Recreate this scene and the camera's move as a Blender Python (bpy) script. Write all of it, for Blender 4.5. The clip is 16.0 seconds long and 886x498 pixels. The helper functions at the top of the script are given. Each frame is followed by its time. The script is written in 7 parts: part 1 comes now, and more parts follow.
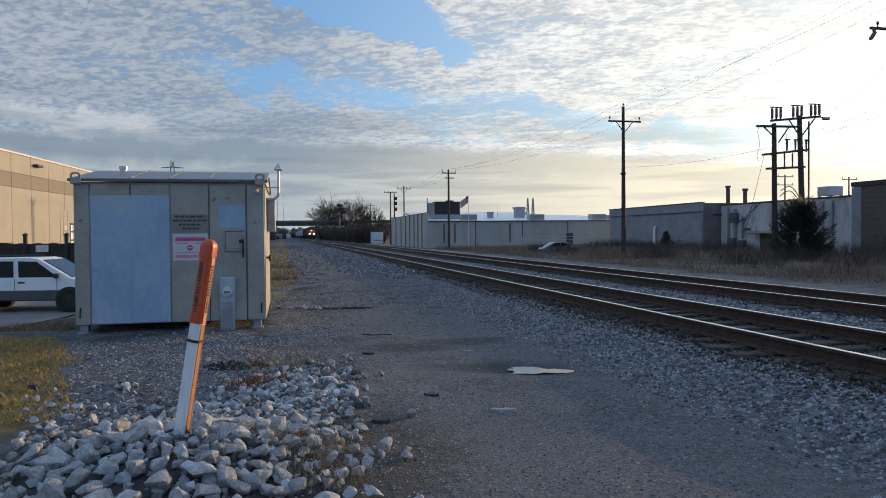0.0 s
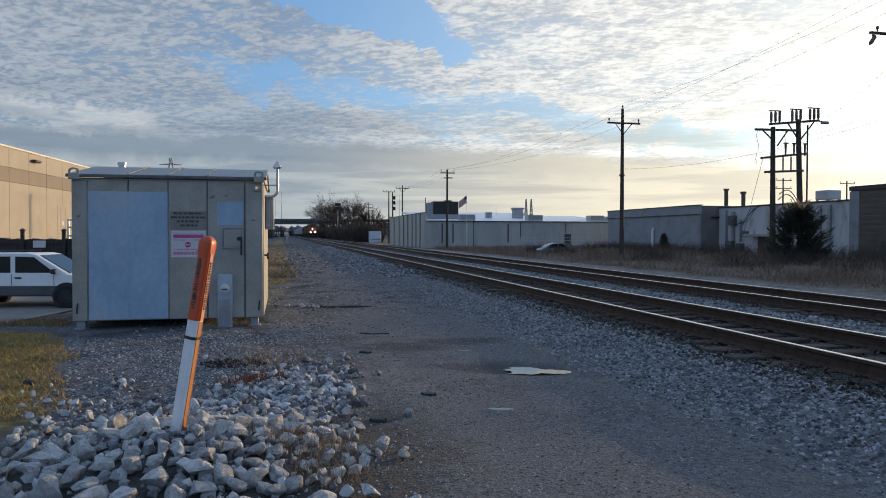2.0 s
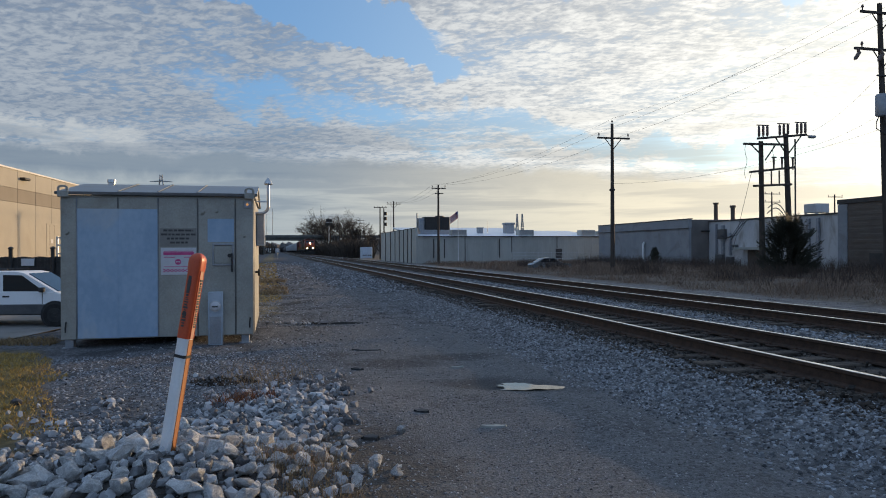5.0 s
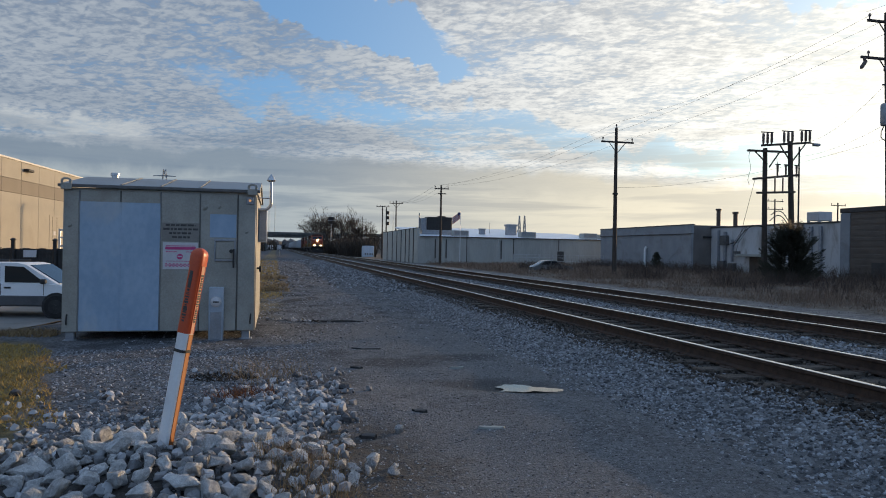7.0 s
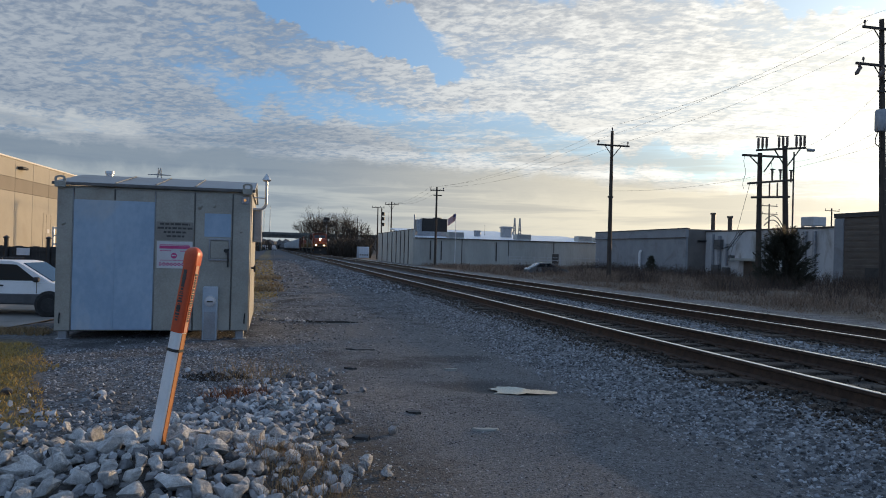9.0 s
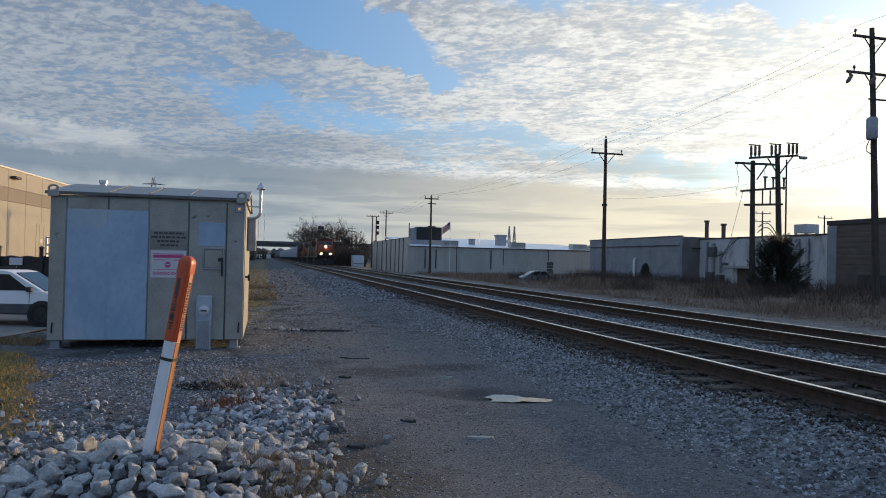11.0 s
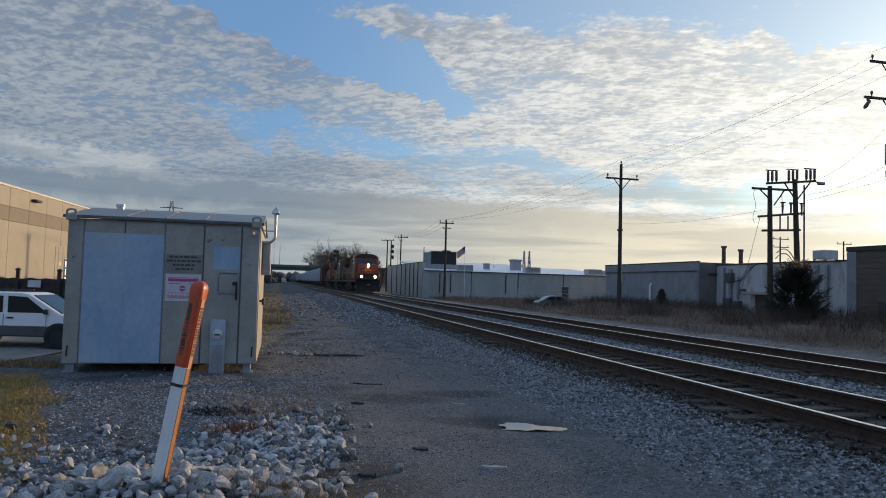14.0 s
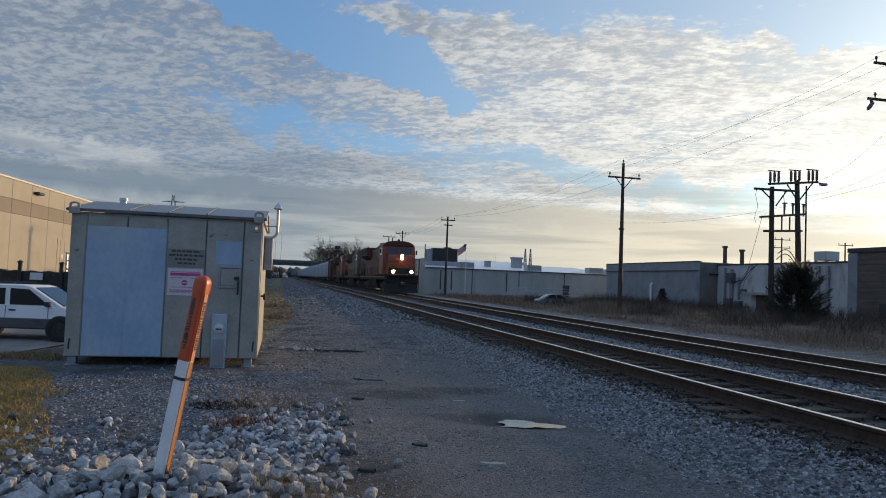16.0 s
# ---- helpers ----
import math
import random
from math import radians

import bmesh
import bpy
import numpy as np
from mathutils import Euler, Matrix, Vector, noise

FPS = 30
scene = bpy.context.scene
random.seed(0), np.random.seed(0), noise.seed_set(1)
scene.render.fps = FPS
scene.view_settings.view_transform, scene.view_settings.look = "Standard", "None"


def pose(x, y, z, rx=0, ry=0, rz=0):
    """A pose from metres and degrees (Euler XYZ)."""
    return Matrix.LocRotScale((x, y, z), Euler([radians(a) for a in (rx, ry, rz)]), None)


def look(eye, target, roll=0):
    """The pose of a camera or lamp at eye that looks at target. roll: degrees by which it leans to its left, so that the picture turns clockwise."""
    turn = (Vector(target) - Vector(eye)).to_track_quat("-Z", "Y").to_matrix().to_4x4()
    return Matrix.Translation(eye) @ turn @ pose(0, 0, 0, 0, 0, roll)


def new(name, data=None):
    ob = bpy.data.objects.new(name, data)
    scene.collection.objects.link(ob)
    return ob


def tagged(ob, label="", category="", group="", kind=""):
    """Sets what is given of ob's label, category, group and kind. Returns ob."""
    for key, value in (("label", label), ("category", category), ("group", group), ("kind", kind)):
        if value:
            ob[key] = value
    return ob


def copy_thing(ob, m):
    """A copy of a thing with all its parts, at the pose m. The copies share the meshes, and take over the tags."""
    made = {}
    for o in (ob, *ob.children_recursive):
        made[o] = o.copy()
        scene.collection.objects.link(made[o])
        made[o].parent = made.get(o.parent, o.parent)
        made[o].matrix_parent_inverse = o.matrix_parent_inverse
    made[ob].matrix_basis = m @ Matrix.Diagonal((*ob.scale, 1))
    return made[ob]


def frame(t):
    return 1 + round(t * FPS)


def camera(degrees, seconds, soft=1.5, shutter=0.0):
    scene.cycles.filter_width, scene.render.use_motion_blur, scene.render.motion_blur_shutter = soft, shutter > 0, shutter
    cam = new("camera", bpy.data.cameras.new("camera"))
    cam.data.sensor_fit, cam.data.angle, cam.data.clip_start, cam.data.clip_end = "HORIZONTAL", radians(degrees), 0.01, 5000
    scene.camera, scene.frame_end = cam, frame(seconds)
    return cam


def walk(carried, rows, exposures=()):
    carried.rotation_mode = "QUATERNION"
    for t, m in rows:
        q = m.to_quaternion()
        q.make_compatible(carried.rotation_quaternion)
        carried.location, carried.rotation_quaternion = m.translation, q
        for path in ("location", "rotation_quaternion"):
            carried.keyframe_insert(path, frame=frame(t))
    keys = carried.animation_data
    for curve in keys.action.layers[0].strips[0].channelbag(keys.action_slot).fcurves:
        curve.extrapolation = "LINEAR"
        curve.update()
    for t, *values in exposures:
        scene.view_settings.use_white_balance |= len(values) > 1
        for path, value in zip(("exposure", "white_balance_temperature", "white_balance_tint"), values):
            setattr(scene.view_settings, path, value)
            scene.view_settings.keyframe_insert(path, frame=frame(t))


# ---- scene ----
cam = camera(64.1, 16.0, soft=1.0)
# seconds, place, tilt, lean, turn
PATH = [
    (0, 0.000, 0.000, 1.650, 88.83, 0.49, -0.01),
    (0.5, -0.006, 0.006, 1.648, 88.77, -0.28, 0.51),
    (1, -0.004, -0.001, 1.639, 88.35, 0.01, 0.63),
    (1.5, -0.011, 0.026, 1.637, 88.41, -0.13, 0.16),
    (2, -0.011, 0.014, 1.644, 88.82, -0.12, -0.17),
    (2.5, -0.006, 0.018, 1.642, 89.35, 0.23, -0.18),
    (3, -0.009, 0.013, 1.650, 89.65, 0.10, 0.09),
    (3.5, -0.015, 0.038, 1.643, 89.82, -0.98, -0.32),
    (4, -0.015, 0.033, 1.650, 90.09, 0.38, -0.85),
    (6.5, -0.015, 0.034, 1.639, 90.02, -0.58, -0.73),
    (7, -0.015, 0.032, 1.645, 90.09, -0.97, -0.73),
    (7.5, -0.018, 0.047, 1.641, 90.10, -1.17, -1.07),
    (8, -0.011, 0.037, 1.638, 90.04, -1.19, -1.22),
    (8.5, -0.017, 0.043, 1.644, 90.08, -1.53, -1.21),
    (9, -0.016, 0.043, 1.642, 90.23, -1.48, -1.13),
    (11.5, -0.008, 0.038, 1.637, 90.97, -1.16, -1.80),
    (12, 0.003, 0.047, 1.641, 90.90, -0.95, -2.10),
    (12.5, 0.020, 0.008, 1.635, 90.13, -0.12, -1.75),
    (13, 0.000, 0.052, 1.632, 90.25, -1.15, -1.04),
    (13.5, -0.000, 0.029, 1.650, 91.55, 0.02, 0.09),
    (14, 0.001, 0.082, 1.652, 92.86, -1.59, -0.37),
    (14.5, 0.004, 0.035, 1.654, 92.97, -1.25, -0.98),
    (15, -0.001, 0.068, 1.647, 92.68, -2.44, -0.87),
    (15.5, 0.006, 0.038, 1.647, 92.55, -2.10, -0.79),
    (16, -0.002, 0.043, 1.655, 92.61, -2.22, -0.30),
]
walk(cam, [(t, pose(*row)) for t, *row in PATH],
     exposures=[(0.0, 0.05), (4.0, -0.04), (9.0, -0.08), (11.5, -0.06), (12.5, -0.2), (14.0, -0.2), (16.0, -0.2)])

# ---- light ----
SUN_TURN, SUN_UP = 45.0, 6.1      # degrees to the right of +y, degrees above the horizon
SUN_DIR = Vector((math.sin(radians(SUN_TURN)) * math.cos(radians(SUN_UP)),
                  math.cos(radians(SUN_TURN)) * math.cos(radians(SUN_UP)), math.sin(radians(SUN_UP))))


class Nodes:
    """Short hand for building node trees."""

    def __init__(self, tree):
        self.tree, self.nodes, self.links = tree, tree.nodes, tree.links
        tree.nodes.clear()

    def add(self, kind, ins=None, operation=None):
        node = self.nodes.new(kind)
        if operation:
            node.operation = operation
        for key, value in (ins or {}).items():
            if isinstance(value, bpy.types.NodeSocket):
                self.links.new(value, node.inputs[key])
            else:
                node.inputs[key].default_value = value
        return node

    def math(self, op, a, b=0.0, c=0.0, clamp=False):
        node = self.add("ShaderNodeMath", {0: a, 1: b, 2: c}, op)
        node.use_clamp = clamp
        return node.outputs[0]

    def vec(self, op, a, b=(0, 0, 0)):
        return self.add("ShaderNodeVectorMath", {0: a, 1: b}, op).outputs[0]

    def noise(self, vector, scale, detail=4.0, rough=0.55, distortion=0.0):
        return self.add("ShaderNodeTexNoise", {"Vector": vector, "Scale": scale, "Detail": detail, "Roughness": rough,
                                               "Distortion": distortion}).outputs[0]

    def step(self, x, lo, hi, a=0.0, b=1.0):
        if not isinstance(x, bpy.types.NodeSocket) or lo < hi:
            ends = (lo, hi, a, b)
        else:
            ends = (hi, lo, b, a)
        node = self.add("ShaderNodeMapRange", {0: x, 1: ends[0], 2: ends[1], 3: ends[2], 4: ends[3]})
        node.interpolation_type = "SMOOTHSTEP"
        return node.outputs[0]

    def mix(self, fac, a, b, blend="MIX"):
        node = self.add("ShaderNodeMix")
        node.data_type, node.blend_type = "RGBA", blend
        for key, value in ((0, fac), (6, a), (7, b)):
            if isinstance(value, bpy.types.NodeSocket):
                self.links.new(value, node.inputs[key])
            else:
                node.inputs[key].default_value = value if key == 0 else (*value[:3], 1.0)
        return node.outputs[2]


def build_world():
    world = bpy.data.worlds.new("sky")
    scene.world = world
    world.use_nodes = True
    n = Nodes(world.node_tree)
    sky = n.add("ShaderNodeTexSky")
    sky.sky_type, sky.sun_disc, sky.sun_elevation, sky.sun_rotation = "NISHITA", False, radians(SUN_UP), radians(SUN_TURN)
    sky.air_density, sky.dust_density, sky.ozone_density = 1.0, 0.7, 2.0
    d = n.add("ShaderNodeTexCoord").outputs["Generated"]
    sep = n.add("ShaderNodeSeparateXYZ", {0: d})
    x, y, z = sep.outputs
    up = n.math("MAXIMUM", z, 0.0)
    # the cloud sheet: the sky's directions laid out on a plane overhead
    flat = n.math("ADD", up, 0.10)
    plane = n.add("ShaderNodeCombineXYZ", {0: n.math("DIVIDE", x, flat), 1: n.math("DIVIDE", y, flat)}).outputs[0]
    toward = n.add("ShaderNodeVectorMath", {0: d, 1: tuple(SUN_DIR)}, operation="DOT_PRODUCT").outputs["Value"]
    glow = n.step(toward, 0.50, 0.985)
    near_sun = n.math("POWER", n.math("MAXIMUM", toward, 0.0), 22.0)
    # slopes to the side and upwards, seen towards +y
    ahead = n.math("MAXIMUM", y, 0.15)
    u, v = n.math("DIVIDE", x, ahead), n.math("DIVIDE", z, ahead)
    chart = n.add("ShaderNodeCombineXYZ", {0: u, 1: v}).outputs[0]
    warp = n.math("MULTIPLY_ADD", n.noise(chart, 9.0, 5.0, 0.6, 0.4), 0.09, -0.045)
    warp_fine = n.math("MULTIPLY_ADD", n.noise(chart, 34.0, 4.0, 0.6, 0.3), 0.04, -0.02)
    v_warped = n.math("ADD", v, n.math("ADD", warp, warp_fine))
    u_warped = n.math("ADD", u, n.math("MULTIPLY", warp, 1.6))

    def patch(cu, cv, ru, rv, lean, soft=0.35):
        """1 inside a leaning oval of the sky, 0 outside, with a ragged edge."""
        c, s = math.cos(radians(lean)), math.sin(radians(lean))
        du, dv = n.math("SUBTRACT", u_warped, cu), n.math("SUBTRACT", v_warped, cv)
        a = n.math("ADD", n.math("MULTIPLY", du, c / ru), n.math("MULTIPLY", dv, s / ru))
        b = n.math("ADD", n.math("MULTIPLY", du, -s / rv), n.math("MULTIPLY", dv, c / rv))
        r = n.math("ADD", n.math("MULTIPLY", a, a), n.math("MULTIPLY", b, b))
        return n.step(r, 1.0 + soft * 1.6, max(0.02, 1.0 - soft * 1.6))

    turned = n.add("ShaderNodeMapping", {"Vector": plane, "Rotation": (0, 0, radians(28))}).outputs[0]
    stretched = n.add("ShaderNodeMapping", {"Vector": turned, "Scale": (1.0, 1.25, 1.0), "Location": (3.1, 0.4, 0)}).outputs[0]
    big = n.noise(n.vec("ADD", plane, (7.3, 2.1, 0)), 1.3, 5.0, 0.55, 0.6)
    mid = n.noise(n.vec("ADD", stretched, (1.3, 5.1, 0)), 3.6, 4.0, 0.6, 0.8)
    ripple = n.noise(stretched, 17.0, 2.5, 0.55, 0.5)
    grain = n.noise(stretched, 38.0, 3.0, 0.6, 0.4)
    combed = n.add("ShaderNodeMapping", {"Vector": plane, "Rotation": (0, 0, radians(-12)), "Scale": (0.8, 3.4, 1.0)}).outputs[0]
    wave = n.noise(combed, 7.0, 3.0, 0.55, 0.9)
    # ripples on the side away from the sun, combed streaks towards it
    right = n.step(u, -0.15, 0.35)
    curl = n.math("ADD", n.math("MULTIPLY", ripple, n.math("MULTIPLY_ADD", right, -0.45, 1.0)), n.math("MULTIPLY", wave, n.math("MULTIPLY", right, 0.45)))
    relief = n.math("ADD", n.math("MULTIPLY", curl, 0.68), n.math("MULTIPLY", grain, 0.32))
    cover = n.math("ADD", n.math("MULTIPLY_ADD", big, 0.55, 0.42), n.math("ADD", n.math("MULTIPLY_ADD", mid, 0.55, -0.27), n.math("MULTIPLY_ADD", relief, 0.9, -0.45)))
    # the clear rents between the sheets
    rents = ((-0.20, 0.360, 0.20, 0.038, -16, 1.0, 0.4), (-0.045, 0.290, 0.085, 0.024, -28, 0.9, 0.45), (-0.14, 0.195, 0.20, 0.020, -14, 0.30, 0.7), (0.17, 0.160, 0.22, 0.018, -9, 0.38, 0.7),
             (0.47, 0.133, 0.15, 0.014, -3, 0.45, 0.6), (0.62, 0.395, 0.17, 0.035, 4, 0.8, 0.5), (-0.06, 0.47, 0.55, 0.075, -4, 0.85, 0.6))
    for cu, cv, ru, rv, lean, depth, soft in rents:
        cover = n.math("SUBTRACT", cover, n.math("MULTIPLY", patch(cu, cv, ru, rv, lean, soft), depth))
    mask = n.step(cover, 0.24, 0.74)
    clear = n.mix(1.0, sky.outputs[0], (0.135, 0.185, 0.245), "MULTIPLY")
    clear = n.mix(0.5, clear, n.mix(glow, (0.25, 0.44, 0.74), (0.72, 0.82, 0.87)))
    shade = n.mix(glow, (0.225, 0.285, 0.38), (0.66, 0.665, 0.655))
    bright = n.mix(glow, (0.42, 0.47, 0.53), (1.22, 1.19, 1.10))
    lit = n.mix(n.step(n.math("ADD", relief, n.math("MULTIPLY_ADD", mid, 0.5, n.math("MULTIPLY_ADD", v, -0.35, -0.17))), 0.34, 0.64), shade, bright)
    colour = n.mix(n.math("MULTIPLY", mask, 0.95), clear, lit)
    # the clouds thin out overhead and away from the sun, into plain evening blue
    open_sky = n.math("MAXIMUM", n.step(y, 0.1, -0.45), n.step(z, 0.5, 0.75))
    colour = n.mix(n.math("MULTIPLY", open_sky, 0.85), colour, (0.275, 0.42, 0.67))
    # pale air under the sheet
    haze = n.mix(glow, (0.44, 0.50, 0.53), (1.0, 0.90, 0.68))
    front = n.step(y, 0.0, 0.35)
    sag = n.math("ADD", n.math("ADD", v, n.math("MULTIPLY", u, 0.048)), n.math("MULTIPLY", n.math("ADD", warp, warp_fine), 0.45))
    under = n.math("MULTIPLY", n.step(sag, 0.128, 0.108), front)
    colour = n.mix(n.math("MULTIPLY", under, 0.9), colour, haze)
    colour = n.mix(n.step(z, 0.10, 0.0, 0.0, 0.75), colour, haze)
    # a bright hem on the sheet and the dark shelf of stratus below it
    hem = patch(-0.54, 0.168, 0.20, 0.017, -8, 0.6)
    colour = n.mix(n.math("MULTIPLY", n.math("MULTIPLY", hem, front), 0.5), colour, (0.66, 0.69, 0.69))
    shelf = n.math("MULTIPLY", n.step(sag, 0.070, 0.100), n.step(sag, 0.128, 0.113))
    shelf = n.math("MULTIPLY", n.math("MULTIPLY", shelf, front), n.math("MULTIPLY", n.step(u, 0.55, -0.35, 0.20, 0.95), n.step(v, 0.01, 0.04)))
    bands = n.add("ShaderNodeCombineXYZ", {0: n.math("MULTIPLY", n.math("ARCTAN2", x, y), 2.4), 1: n.math("MULTIPLY", z, 34.0)}).outputs[0]
    band = n.noise(bands, 1.3, 4.0, 0.55, 0.3)
    low = n.math("MULTIPLY", n.math("MULTIPLY", n.step(band, 0.42, 0.58), n.step(z, 0.22, 0.12)), n.step(z, 0.015, 0.05, 0.0, 0.6))
    low = n.math("MAXIMUM", low, n.math("MULTIPLY", shelf, n.step(band, 0.25, 0.55, 1.0, 0.8)))
    stratus = n.mix(glow, (0.165, 0.232, 0.325), (0.52, 0.50, 0.45))
    colour = n.mix(n.math("MULTIPLY", low, 0.85), colour, stratus)
    flare = n.mix(1.0, (0.75, 0.68, 0.50), n.add("ShaderNodeCombineXYZ", {0: near_sun, 1: near_sun, 2: near_sun}).outputs[0], "MULTIPLY")
    colour = n.mix(1.0, colour, flare, "ADD")
    colour = n.mix(n.step(z, 0.0, -0.03), colour, (0.10, 0.10, 0.10))
    back = n.add("ShaderNodeBackground", {"Color": colour, "Strength": 1.0})
    out = n.add("ShaderNodeOutputWorld", {0: back.outputs[0]})
    sun = bpy.data.lights.new("sun", "SUN")
    sun.energy, sun.angle, sun.color = 3.7, radians(0.6), (1.0, 0.68, 0.37)
    ob = new("sun", sun)
    ob.matrix_world = look(SUN_DIR * 100, (0, 0, 0))


build_world()


# ---- materials ----
def surface(name, c1, c2, rough=0.7, metal=0.0, scale=6.0, fine=60.0, bump=0.2, depth=0.01, stain=None, stain_scale=1.2,
            stain_amount=0.5, stretch=(1, 1, 1), random=0.0, emit=None, strength=0.0):
    """A surface with a grain, larger patches, stains with a shape of their own and fine relief."""
    m = bpy.data.materials.new(name)
    m.use_nodes = True
    n = Nodes(m.node_tree)
    place = n.add("ShaderNodeTexCoord").outputs["Object"]
    info = n.add("ShaderNodeObjectInfo")
    place = n.vec("ADD", n.vec("MULTIPLY", place, stretch), n.add("ShaderNodeCombineXYZ", {0: n.math("MULTIPLY", info.outputs["Random"], 37.0 if random else 0.0)}).outputs[0])
    coarse = n.noise(place, scale, 5.0, 0.6, 0.2)
    grain = n.noise(place, fine, 3.0, 0.6)
    fac = n.math("ADD", n.math("MULTIPLY", coarse, 0.65), n.math("MULTIPLY", grain, 0.35))
    colour = n.mix(n.step(fac, 0.34, 0.66), c1, c2)
    if stain:
        spots = n.noise(place, stain_scale, 6.0, 0.65, 0.6)
        colour = n.mix(n.step(spots, 0.5, 0.7, 0.0, stain_amount), colour, stain)
    if random:
        colour = n.mix(1.0, colour, n.add("ShaderNodeCombineColor", {i: n.math("MULTIPLY_ADD", info.outputs["Random"], random, 1.0 - random / 2) for i in range(3)}).outputs[0], "MULTIPLY")
    ins = {"Base Color": colour, "Roughness": n.math("MULTIPLY_ADD", coarse, 0.25, rough - 0.12, clamp=True), "Metallic": metal}
    if emit:
        ins["Emission Color"], ins["Emission Strength"] = (*emit, 1), strength
    if bump:
        ins["Normal"] = n.add("ShaderNodeBump", {"Strength": bump, "Distance": depth, "Height": fac}).outputs[0]
    shader = n.add("ShaderNodeBsdfPrincipled", ins)
    n.add("ShaderNodeOutputMaterial", {0: shader.outputs[0]})
    return m


def island_surface(name, c1, c2, rough=0.85, fine=40.0, bump=0.4, spread_power=1.0):
    """For joined pieces: each takes a tone of its own."""
    m = bpy.data.materials.new(name)
    m.use_nodes = True
    n = Nodes(m.node_tree)
    place = n.add("ShaderNodeTexCoord").outputs["Object"]
    isle = n.add("ShaderNodeNewGeometry").outputs["Random Per Island"]
    grain = n.noise(place, fine, 3.0, 0.6)
    tone = n.math("MULTIPLY_ADD", n.math("POWER", isle, spread_power), 0.8, n.math("MULTIPLY_ADD", grain, 0.4, -0.1), clamp=True)
    colour = n.mix(tone, c1, c2)
    shader = n.add("ShaderNodeBsdfPrincipled", {"Base Color": colour, "Roughness": rough,
                                                "Normal": n.add("ShaderNodeBump", {"Strength": bump, "Distance": 0.01, "Height": grain}).outputs[0]})
    n.add("ShaderNodeOutputMaterial", {0: shader.outputs[0]})
    return m


def ground_surface():
    """Packed grey gravel with damp patches, brown soil under the weeds and dark stones along the tracks."""
    m = bpy.data.materials.new("ground_gravel")
    m.use_nodes = True
    n = Nodes(m.node_tree)
    place = n.add("ShaderNodeTexCoord").outputs["Object"]
    sep = n.add("ShaderNodeSeparateXYZ", {0: place})
    x, y, z = sep.outputs
    side = n.math("ADD", n.math("MULTIPLY", x, 0.97603), n.math("MULTIPLY", y, 0.21763))
    wob = n.math("MULTIPLY_ADD", n.noise(place, 0.5, 4.0), 2.4, -1.2)
    edge = n.math("ADD", side, wob)
    cell = n.add("ShaderNodeTexVoronoi", {"Vector": place, "Scale": 34.0}).outputs
    cell_big = n.add("ShaderNodeTexVoronoi", {"Vector": place, "Scale": 13.0}).outputs
    mid = n.noise(place, 2.2, 5.0, 0.6)
    wide = n.noise(place, 0.28, 4.0, 0.55)
    fine = n.noise(place, 90.0, 3.0, 0.7)
    grey = n.mix(n.step(n.math("ADD", n.math("MULTIPLY", mid, 0.5), n.math("MULTIPLY", fine, 0.5)), 0.36, 0.64), (0.018, 0.019, 0.022), (0.125, 0.130, 0.142))
    pebble = n.mix(0.55, grey, n.mix(n.add("ShaderNodeSeparateColor", {0: cell["Color"]}).outputs[0], (0.012, 0.013, 0.016), (0.27, 0.28, 0.295)))
    grit = n.add("ShaderNodeTexVoronoi", {"Vector": place, "Scale": 75.0}).outputs
    packed = n.mix(n.step(fine, 0.3, 0.7), (0.055, 0.056, 0.058), (0.155, 0.156, 0.160))
    packed = n.mix(0.5, packed, n.mix(n.add("ShaderNodeSeparateColor", {0: grit["Color"]}).outputs[1], (0.012, 0.012, 0.014), (0.27, 0.272, 0.28)))
    lane = n.math("MULTIPLY", n.math("MULTIPLY", n.step(n.math("ABSOLUTE", n.math("SUBTRACT", edge, 2.6)), 2.2, 1.0), n.step(wide, 0.3, 0.6)), n.step(n.math("ADD", y, wob), 17.0, 14.0, 0.15, 1.0))
    colour = n.mix(n.math("MULTIPLY", lane, 0.8), pebble, packed)
    # dark patches at random between the pale stones
    dark_patch = n.noise(place, 1.1, 6.0, 0.7, 0.8)
    colour = n.mix(n.math("MULTIPLY", n.step(dark_patch, 0.47, 0.62, 0.0, 0.75), n.step(lane, 0.6, 0.1)), colour, n.mix(fine, (0.008, 0.008, 0.010), (0.045, 0.046, 0.05)))
    # damp hollows round the puddle
    for cx, cy, rx, ry in ((0.75, 8.75, 1.0, 0.55), (-0.65, 10.3, 1.0, 0.5), (0.35, 10.9, 0.9, 0.5)):
        away = n.vec("MULTIPLY", n.vec("SUBTRACT", place, (cx, cy, 0)), (1 / rx, 1 / ry, 0))
        r = n.math("ADD", n.add("ShaderNodeVectorMath", {0: away}, operation="LENGTH").outputs["Value"], n.math("MULTIPLY_ADD", mid, 0.9, -0.45))
        colour = n.mix(n.step(r, 1.05, 0.4, 0.0, 0.85), colour, (0.036, 0.037, 0.039))
    ballast = n.mix(n.add("ShaderNodeSeparateColor", {0: cell_big["Color"]}).outputs[0], (0.035, 0.036, 0.038), (0.23, 0.235, 0.24))
    colour = n.mix(n.math("MULTIPLY", n.step(edge, 3.6, 4.6), n.step(edge, 13.6, 12.6)), colour, ballast)
    # a darker grey tone farther along
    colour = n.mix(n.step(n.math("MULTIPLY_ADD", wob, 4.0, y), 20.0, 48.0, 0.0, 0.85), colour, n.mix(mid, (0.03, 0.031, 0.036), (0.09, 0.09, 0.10)))
